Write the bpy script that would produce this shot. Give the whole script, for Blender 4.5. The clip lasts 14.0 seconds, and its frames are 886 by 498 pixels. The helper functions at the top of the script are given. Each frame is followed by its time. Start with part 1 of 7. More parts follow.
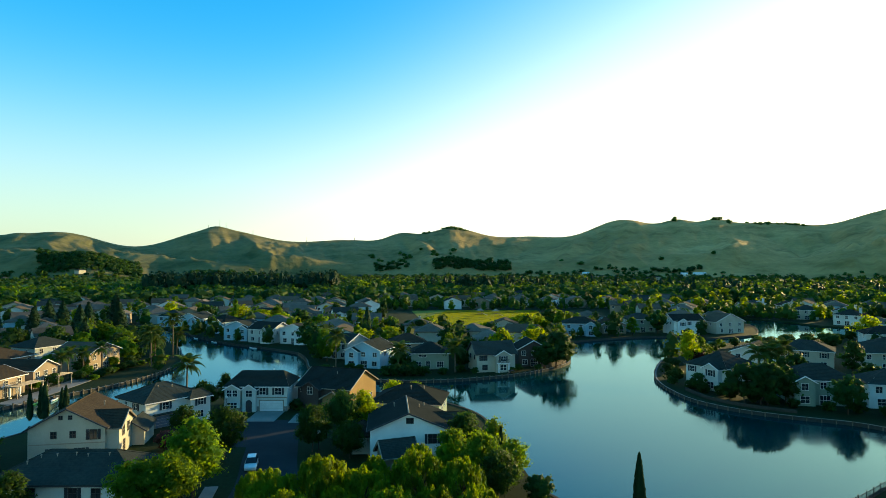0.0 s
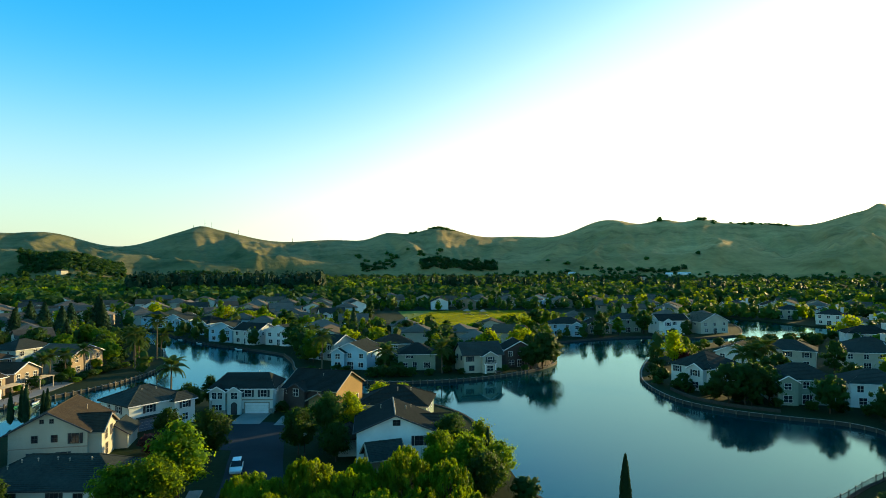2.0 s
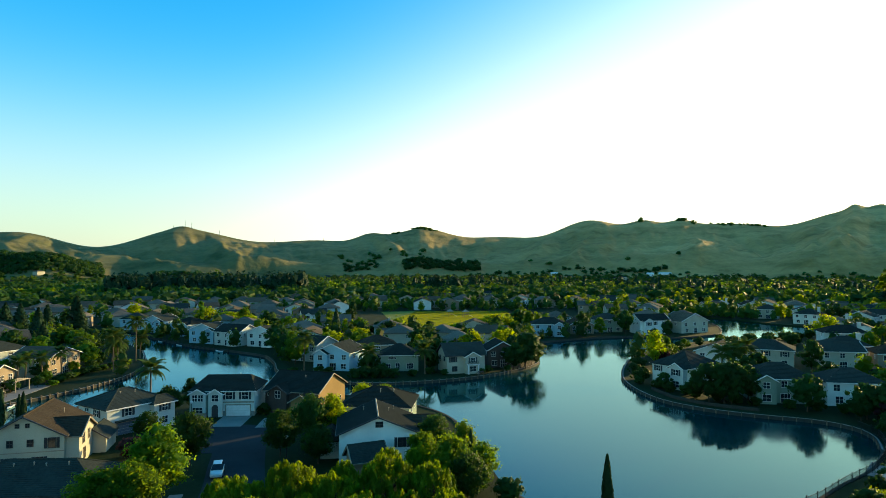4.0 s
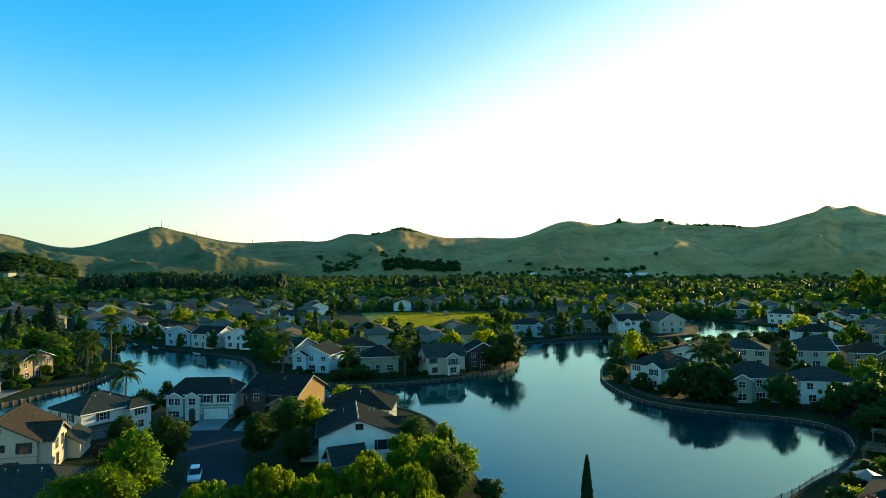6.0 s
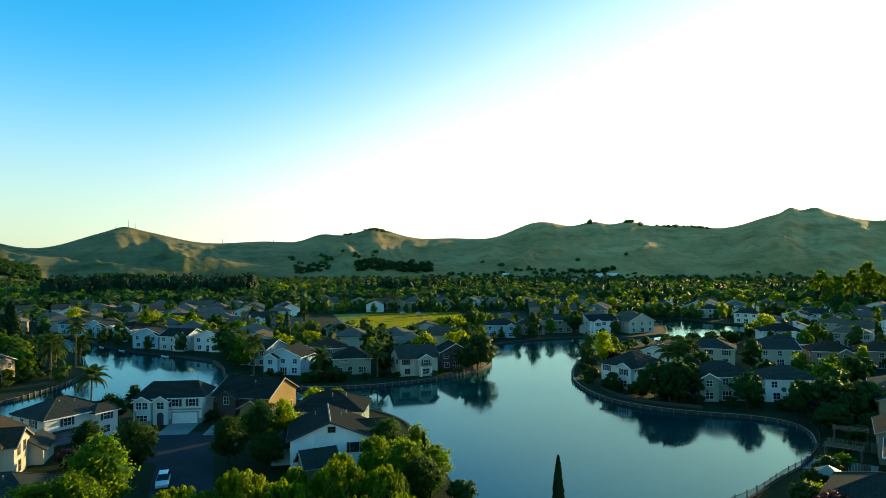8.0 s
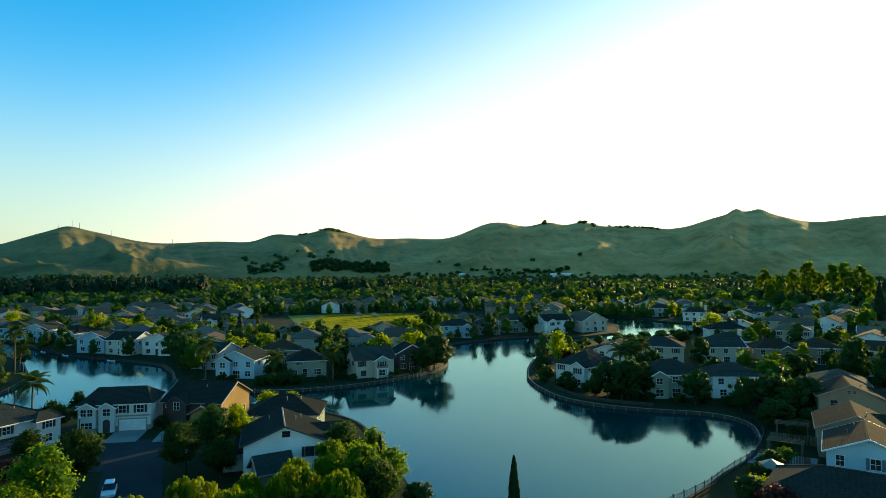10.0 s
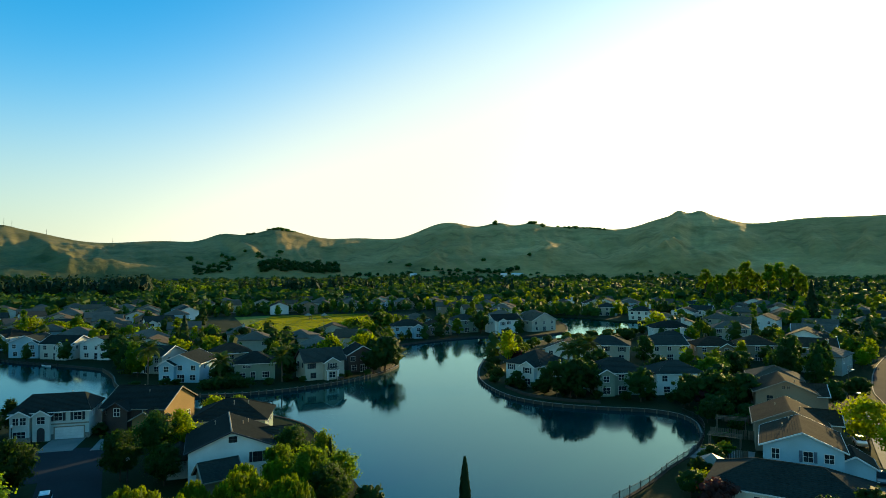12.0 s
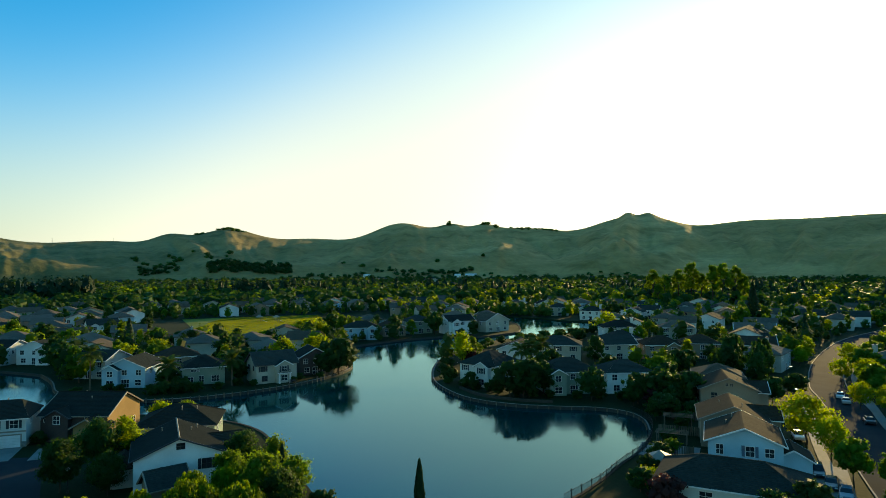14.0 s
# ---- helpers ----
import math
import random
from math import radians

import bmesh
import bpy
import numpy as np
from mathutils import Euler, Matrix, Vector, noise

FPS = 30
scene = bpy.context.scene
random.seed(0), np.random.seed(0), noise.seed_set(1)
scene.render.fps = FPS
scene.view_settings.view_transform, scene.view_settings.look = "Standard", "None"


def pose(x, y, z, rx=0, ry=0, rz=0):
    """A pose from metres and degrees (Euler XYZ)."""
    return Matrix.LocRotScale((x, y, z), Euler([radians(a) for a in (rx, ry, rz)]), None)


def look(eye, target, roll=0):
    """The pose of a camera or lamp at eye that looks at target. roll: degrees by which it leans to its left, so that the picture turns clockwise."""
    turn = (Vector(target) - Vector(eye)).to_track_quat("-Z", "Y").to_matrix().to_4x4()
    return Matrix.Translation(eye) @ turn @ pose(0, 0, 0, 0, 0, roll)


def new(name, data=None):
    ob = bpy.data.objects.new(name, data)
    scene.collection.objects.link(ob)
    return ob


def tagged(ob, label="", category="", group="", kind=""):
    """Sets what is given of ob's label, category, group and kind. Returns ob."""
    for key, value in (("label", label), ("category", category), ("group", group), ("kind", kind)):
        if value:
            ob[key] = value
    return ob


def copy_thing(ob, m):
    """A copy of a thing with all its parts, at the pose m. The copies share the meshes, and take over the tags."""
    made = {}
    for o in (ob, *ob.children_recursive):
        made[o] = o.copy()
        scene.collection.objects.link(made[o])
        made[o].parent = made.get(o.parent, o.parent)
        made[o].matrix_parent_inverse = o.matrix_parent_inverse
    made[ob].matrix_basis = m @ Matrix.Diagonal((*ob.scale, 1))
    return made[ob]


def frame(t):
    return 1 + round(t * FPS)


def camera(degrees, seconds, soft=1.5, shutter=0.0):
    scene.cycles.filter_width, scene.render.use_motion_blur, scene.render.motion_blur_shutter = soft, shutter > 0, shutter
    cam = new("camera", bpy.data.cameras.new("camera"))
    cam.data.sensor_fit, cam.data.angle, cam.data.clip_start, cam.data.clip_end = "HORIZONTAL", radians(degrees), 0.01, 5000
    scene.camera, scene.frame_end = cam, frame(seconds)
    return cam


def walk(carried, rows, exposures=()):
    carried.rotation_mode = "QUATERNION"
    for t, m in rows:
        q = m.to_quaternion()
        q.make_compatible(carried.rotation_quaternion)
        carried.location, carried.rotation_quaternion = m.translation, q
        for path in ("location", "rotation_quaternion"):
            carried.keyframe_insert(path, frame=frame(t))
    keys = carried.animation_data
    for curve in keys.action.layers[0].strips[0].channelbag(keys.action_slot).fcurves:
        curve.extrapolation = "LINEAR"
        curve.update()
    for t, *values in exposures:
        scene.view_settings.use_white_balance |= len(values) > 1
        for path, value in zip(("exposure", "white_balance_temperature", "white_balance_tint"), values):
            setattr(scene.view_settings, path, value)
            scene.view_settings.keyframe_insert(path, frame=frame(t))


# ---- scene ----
# ---------- camera: hovers over the near bank, rises a metre and turns to its right ----------
cam = camera(69.57, 14.0, soft=0.7)
ROWS = [  # seconds, x, y, z, turn to the right, tilt up, lean
    (0.0, 0.00, 0.00, 31.50, 0.00, 1.22, 0.00),
    (0.5, -0.01, 0.05, 31.57, 0.23, 1.22, 0.01),
    (1.0, -0.01, 0.08, 31.64, 0.50, 1.22, 0.01),
    (1.5, -0.01, 0.12, 31.69, 0.84, 1.22, 0.02),
    (2.0, 0.00, 0.15, 31.73, 1.19, 1.22, 0.03),
    (2.5, 0.00, 0.16, 31.75, 1.58, 1.22, 0.04),
    (3.0, 0.00, 0.17, 31.78, 1.97, 1.23, 0.06),
    (5.5, -0.03, 0.32, 32.01, 4.01, 1.27, 0.11),
    (6.0, -0.06, 0.30, 32.03, 4.53, 1.29, 0.14),
    (6.5, -0.06, 0.25, 32.06, 5.07, 1.30, 0.15),
    (7.0, -0.04, 0.20, 32.11, 5.64, 1.33, 0.17),
    (7.5, -0.05, 0.17, 32.14, 6.27, 1.33, 0.17),
    (8.0, -0.07, 0.18, 32.21, 6.98, 1.34, 0.18),
    (10.5, -0.07, 0.24, 32.51, 12.01, 1.33, 0.30),
    (11.0, -0.08, 0.27, 32.56, 13.12, 1.33, 0.31),
    (11.5, -0.08, 0.31, 32.61, 14.21, 1.32, 0.32),
    (12.0, -0.07, 0.31, 32.66, 15.28, 1.31, 0.31),
    (12.5, -0.06, 0.35, 32.72, 16.32, 1.31, 0.30),
    (13.0, -0.08, 0.38, 32.78, 17.33, 1.33, 0.30),
    (13.5, -0.12, 0.40, 32.82, 18.36, 1.33, 0.31),
    (14.0, -0.16, 0.40, 32.84, 19.42, 1.34, 0.31),
]
walk(cam, [(t, pose(x, y, z, 90 + tilt, 0, -turn) @ pose(0, 0, 0, 0, 0, -lean)) for t, x, y, z, turn, tilt, lean in ROWS],
     [(0.0, 1.42, 7150, -14), (6.5, 1.38, 7150, -14), (10.5, 1.2, 7150, -14), (14.0, 1.0, 7150, -14)])

# ---------- light: a low evening sun over the hills, clear sky ----------
SUN_AZ, SUN_EL = 50.5, 7.4
sun_way = Vector((math.sin(radians(SUN_AZ)) * math.cos(radians(SUN_EL)), math.cos(radians(SUN_AZ)) * math.cos(radians(SUN_EL)), math.sin(radians(SUN_EL))))
world = bpy.data.worlds.new("evening_sky")
scene.world = world
world.use_nodes = True
wn, wl = world.node_tree.nodes, world.node_tree.links
wn.clear()
sky = wn.new("ShaderNodeTexSky")
sky.sky_type, sky.sun_disc = "NISHITA", False
sky.sun_elevation, sky.sun_rotation = radians(SUN_EL), radians(SUN_AZ)
sky.altitude, sky.air_density, sky.dust_density, sky.ozone_density = 50, 1.0, 1.6, 2.5
back = wn.new("ShaderNodeBackground")
back.inputs["Strength"].default_value = 0.15
tint = wn.new("ShaderNodeMix")
tint.data_type, tint.blend_type = "RGBA", "MULTIPLY"
tint.inputs["Factor"].default_value = 1.0
wl.new(sky.outputs["Color"], tint.inputs["A"])


def sky_math(op, a, b=0.0):
    node = wn.new("ShaderNodeMath")
    node.operation = op
    for sock, v in zip(node.inputs, (a, b)):
        if isinstance(v, float):
            sock.default_value = v
        else:
            wl.new(v, sock)
    return node.outputs[0]


# dust in the low air: a pale band along the horizon, and a wide glare round the sun that thins upwards
sky_dir = wn.new("ShaderNodeTexCoord").outputs["Generated"]
split = wn.new("ShaderNodeSeparateXYZ")
wl.new(sky_dir, split.inputs[0])
facing = wn.new("ShaderNodeVectorMath")
facing.operation = "DOT_PRODUCT"
wl.new(sky_dir, facing.inputs[0])
facing.inputs[1].default_value = sun_way
height_up = sky_math("MAXIMUM", split.outputs["Z"], 0.0)
toward = sky_math("MAXIMUM", facing.outputs["Value"], 0.0)
hue = wn.new("ShaderNodeMix")
hue.data_type = "RGBA"
hue.inputs["A"].default_value, hue.inputs["B"].default_value = (0.15, 1.04, 1.60, 1), (0.13, 0.54, 0.98, 1)
wl.new(toward, hue.inputs["Factor"])
behind = wn.new("ShaderNodeMapRange")  # the eastern sky, away from the sun, is pale and rosy
behind.inputs["From Min"].default_value, behind.inputs["From Max"].default_value = 0.0, -0.55
wl.new(facing.outputs["Value"], behind.inputs["Value"])
east = wn.new("ShaderNodeMix")
east.data_type = "RGBA"
wl.new(behind.outputs["Result"], east.inputs["Factor"])
wl.new(hue.outputs["Result"], east.inputs["A"])
east.inputs["B"].default_value = (0.52, 0.95, 1.06, 1)
wl.new(east.outputs["Result"], tint.inputs["B"])


def veil(amount):
    """How much of the clear sky a layer of dust hides."""
    return sky_math("SUBTRACT", 1.0, sky_math("EXPONENT", sky_math("MULTIPLY", amount, -1.0)))


def sky_mix(base, fac, colour, mode="MIX"):
    node = wn.new("ShaderNodeMix")
    node.data_type, node.blend_type, node.clamp_factor = "RGBA", mode, False
    wl.new(base, node.inputs["A"])
    node.inputs["B"].default_value = (*colour, 1)
    wl.new(fac, node.inputs["Factor"])
    return node.outputs["Result"]


low = sky_math("DIVIDE", height_up, 0.17)
haze = sky_math("MULTIPLY", sky_math("EXPONENT", sky_math("MULTIPLY", sky_math("MULTIPLY", low, low), -1.0)), 1.0)
spread = sky_math("SUBTRACT", facing.outputs["Value"], sky_math("MULTIPLY", height_up, 1.15))
glare = wn.new("ShaderNodeValToRGB")
glare.color_ramp.interpolation = "B_SPLINE"
while len(glare.color_ramp.elements) < 7:
    glare.color_ramp.elements.new(0.5)
for stop, (at, amount) in zip(glare.color_ramp.elements, ((0.0, 0.0), (0.25, 0.0), (0.38, 0.0), (0.48, 0.06), (0.58, 0.33), (0.67, 0.88), (0.76, 1.0))):
    stop.position, stop.color = at, (amount, amount, amount, 1)
wl.new(sky_math("DIVIDE", sky_math("ADD", spread, 0.5), 1.5), glare.inputs["Fac"])
core = sky_math("MULTIPLY", sky_math("POWER", toward, 18.0), sky_math("EXPONENT", sky_math("DIVIDE", height_up, -0.20)))
air = sky_mix(tint.outputs["Result"], veil(haze), (3.2, 2.7, 2.35))
layer = wn.new("ShaderNodeMix")
layer.data_type = "RGBA"
layer.inputs["A"].default_value, layer.inputs["B"].default_value = (4.3, 3.7, 3.3, 1), (2.3, 2.75, 3.5, 1)
wl.new(sky_math("MULTIPLY", height_up, 2.4), layer.inputs["Factor"])
cover = wn.new("ShaderNodeMix")
cover.data_type = "RGBA"
wl.new(air, cover.inputs["A"])
wl.new(layer.outputs["Result"], cover.inputs["B"])
wl.new(glare.outputs["Color"], cover.inputs["Factor"])
air = cover.outputs["Result"]
air = sky_mix(air, core, (13.0, 11.0, 7.0), "ADD")
wl.new(air, back.inputs["Color"])
wout = wn.new("ShaderNodeOutputWorld")
wl.new(back.outputs["Background"], wout.inputs["Surface"])
sun_data = bpy.data.lights.new("sun", "SUN")
sun_data.energy, sun_data.angle, sun_data.color = 3.6, radians(0.6), (1.0, 0.67, 0.34)
sun = new("sun", sun_data)
sun.matrix_world = look(sun_way * 900, (0, 0, 0))


# ---------- materials ----------
def nodes_of(name):
    m = bpy.data.materials.new(name)
    m.use_nodes = True
    n, l = m.node_tree.nodes, m.node_tree.links
    return m, n, l, n["Principled BSDF"], n["Material Output"]


def noise_node(n, l, scale, detail=4.0, rough=0.55, coords="Object", stretch=None):
    tc = n.new("ShaderNodeTexCoord")
    tex = n.new("ShaderNodeTexNoise")
    tex.inputs["Scale"].default_value, tex.inputs["Detail"].default_value, tex.inputs["Roughness"].default_value = scale, detail, rough
    if stretch:
        mp = n.new("ShaderNodeMapping")
        mp.inputs["Scale"].default_value = stretch
        l.new(tc.outputs[coords], mp.inputs["Vector"])
        l.new(mp.outputs["Vector"], tex.inputs["Vector"])
    else:
        l.new(tc.outputs[coords], tex.inputs["Vector"])
    return tex.outputs["Fac"]


def ramp(n, l, fac, stops):
    r = n.new("ShaderNodeValToRGB")
    while len(r.color_ramp.elements) < len(stops):
        r.color_ramp.elements.new(0.5)
    for e, (p, c) in zip(r.color_ramp.elements, stops):
        e.position, e.color = p, (*c, 1)
    l.new(fac, r.inputs["Fac"])
    return r.outputs["Color"]


def blend(n, l, a, b, fac, mode="MIX"):
    m = n.new("ShaderNodeMix")
    m.data_type, m.blend_type = "RGBA", mode
    for sock, v in (("A", a), ("B", b)):
        if isinstance(v, tuple):
            m.inputs[sock].default_value = (*v, 1)
        else:
            l.new(v, m.inputs[sock])
    if isinstance(fac, float):
        m.inputs["Factor"].default_value = fac
    else:
        l.new(fac, m.inputs["Factor"])
    return m.outputs["Result"]


def bump(n, l, bsdf, fac, strength, distance):
    b = n.new("ShaderNodeBump")
    b.inputs["Strength"].default_value, b.inputs["Distance"].default_value = strength, distance
    l.new(fac, b.inputs["Height"])
    l.new(b.outputs["Normal"], bsdf.inputs["Normal"])


def surface(name, low, high, rough=0.8, grain=4.0, coarse=0.25, relief=0.3, depth=0.02, metal=0.0, spread=0.0):
    """A solid surface: two tones mixed at a coarse and a fine scale, with fine relief. spread: how far single objects differ."""
    m, n, l, b, _ = nodes_of(name)
    fine, broad = noise_node(n, l, grain), noise_node(n, l, coarse, 5.0, 0.6)
    col = ramp(n, l, fine, [(0.3, low), (0.7, high)])
    mid = tuple((x + y) / 2 for x, y in zip(low, high))
    stain = ramp(n, l, broad, [(0.35, tuple(v * 0.72 for v in mid)), (0.65, tuple(min(1, v * 1.15) for v in mid))])
    col = blend(n, l, col, stain, 0.5)
    if spread:
        info = n.new("ShaderNodeObjectInfo")
        hue = n.new("ShaderNodeHueSaturation")
        mr = n.new("ShaderNodeMapRange")
        mr.inputs["To Min"].default_value, mr.inputs["To Max"].default_value = 1 - spread, 1 + spread
        l.new(info.outputs["Random"], mr.inputs["Value"])
        l.new(mr.outputs["Result"], hue.inputs["Value"])
        l.new(col, hue.inputs["Color"])
        col = hue.outputs["Color"]
    l.new(col, b.inputs["Base Color"])
    b.inputs["Roughness"].default_value, b.inputs["Metallic"].default_value = rough, metal
    b.inputs["Specular IOR Level"].default_value = 0.5 if rough < 0.7 else 0.15 if rough < 0.95 else 0.02
    bump(n, l, b, fine, relief, depth)
    return m


def foliage(name, dark, light, glow, through_light=0.4, spread=0.16):
    """Leaves: tone varies leaf by leaf and tree by tree, and light shines through them."""
    m, n, l, b, out = nodes_of(name)
    geo, info = n.new("ShaderNodeNewGeometry"), n.new("ShaderNodeObjectInfo")
    mean = tuple((x + y) / 2 for x, y in zip(dark, light))
    col = ramp(n, l, noise_node(n, l, 0.55, 3.0), [(0.34, dark), (0.66, light)])
    col = blend(n, l, col, ramp(n, l, geo.outputs["Random Per Island"], [(0.0, tuple(v * 0.72 for v in mean)), (1.0, tuple(v * 1.28 for v in mean))]), 0.5)
    hue = n.new("ShaderNodeHueSaturation")
    for sock, lo, hi in (("Value", 1 - spread * 1.6, 1 + spread * 1.6), ("Hue", 0.5 - spread * 0.12, 0.5 + spread * 0.08)):
        mr = n.new("ShaderNodeMapRange")
        mr.inputs["To Min"].default_value, mr.inputs["To Max"].default_value = lo, hi
        l.new(info.outputs["Random"], mr.inputs["Value"])
        l.new(mr.outputs["Result"], hue.inputs[sock])
    l.new(col, hue.inputs["Color"])
    l.new(hue.outputs["Color"], b.inputs["Base Color"])
    b.inputs["Roughness"].default_value, b.inputs["Specular IOR Level"].default_value = 0.65, 0.12
    tr = n.new("ShaderNodeBsdfTranslucent")
    l.new(blend(n, l, hue.outputs["Color"], glow, 0.6), tr.inputs["Color"])
    mix = n.new("ShaderNodeMixShader")
    mix.inputs["Fac"].default_value = through_light
    l.new(b.outputs["BSDF"], mix.inputs[1])
    l.new(tr.outputs["BSDF"], mix.inputs[2])
    l.new(mix.outputs["Shader"], out.inputs["Surface"])
    return m


def ground_material(name, tones, scales, relief=0.6, depth=0.1):
    m, n, l, b, _ = nodes_of(name)
    broad, mid, fine = (noise_node(n, l, s, 6.0, 0.6) for s in scales)
    col = ramp(n, l, broad, [(0.36, tones[0]), (0.5, tones[1]), (0.64, tones[2])])
    col = blend(n, l, col, ramp(n, l, mid, [(0.35, tones[1]), (0.65, tones[3])]), 0.45)
    col = blend(n, l, col, ramp(n, l, fine, [(0.3, (0.55, 0.55, 0.55)), (0.7, (1.0, 1.0, 1.0))]), 0.7, "MULTIPLY")
    l.new(col, b.inputs["Base Color"])
    b.inputs["Roughness"].default_value = 0.95
    b.inputs["Specular IOR Level"].default_value = 0.1
    bump(n, l, b, fine, relief, depth)
    return m


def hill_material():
    """Dry grass on hills: greener in the west, gold in the east where the sun's haze is painted in, with brush patches,
    cattle terraces and fine tufts.
    """
    m, n, l, b, _ = nodes_of("hill_grass")
    broad, mid, fine = (noise_node(n, l, k, 6.0, 0.6) for k in (0.0035, 0.014, 0.07))
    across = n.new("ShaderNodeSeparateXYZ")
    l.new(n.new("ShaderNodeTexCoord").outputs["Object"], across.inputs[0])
    # east side brightened: warm haze towards the sun put into the grass colour
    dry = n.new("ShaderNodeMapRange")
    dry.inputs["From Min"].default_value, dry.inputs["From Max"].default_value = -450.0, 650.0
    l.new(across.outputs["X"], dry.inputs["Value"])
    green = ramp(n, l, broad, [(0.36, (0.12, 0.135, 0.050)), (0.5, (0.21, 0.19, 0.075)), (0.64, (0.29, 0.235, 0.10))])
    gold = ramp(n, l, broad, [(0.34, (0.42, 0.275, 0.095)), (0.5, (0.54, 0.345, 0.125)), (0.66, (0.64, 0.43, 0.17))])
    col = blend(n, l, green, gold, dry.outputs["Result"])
    col = blend(n, l, col, ramp(n, l, mid, [(0.33, (0.62, 0.66, 0.6)), (0.5, (1.0, 1.0, 1.0)), (0.68, (1.0, 0.96, 0.88))]), 0.8, "MULTIPLY")
    terraces = noise_node(n, l, 0.012, 4.0, 0.6, stretch=(0.35, 0.35, 5.0))
    col = blend(n, l, col, ramp(n, l, terraces, [(0.38, (0.74, 0.76, 0.72)), (0.58, (1.0, 1.0, 1.0))]), 0.7, "MULTIPLY")
    col = blend(n, l, col, ramp(n, l, fine, [(0.3, (0.66, 0.66, 0.66)), (0.7, (1.0, 1.0, 1.0))]), 0.7, "MULTIPLY")
    l.new(col, b.inputs["Base Color"])
    b.inputs["Roughness"].default_value, b.inputs["Specular IOR Level"].default_value = 0.95, 0.1
    bump(n, l, b, fine, 0.8, 3.0)
    return m


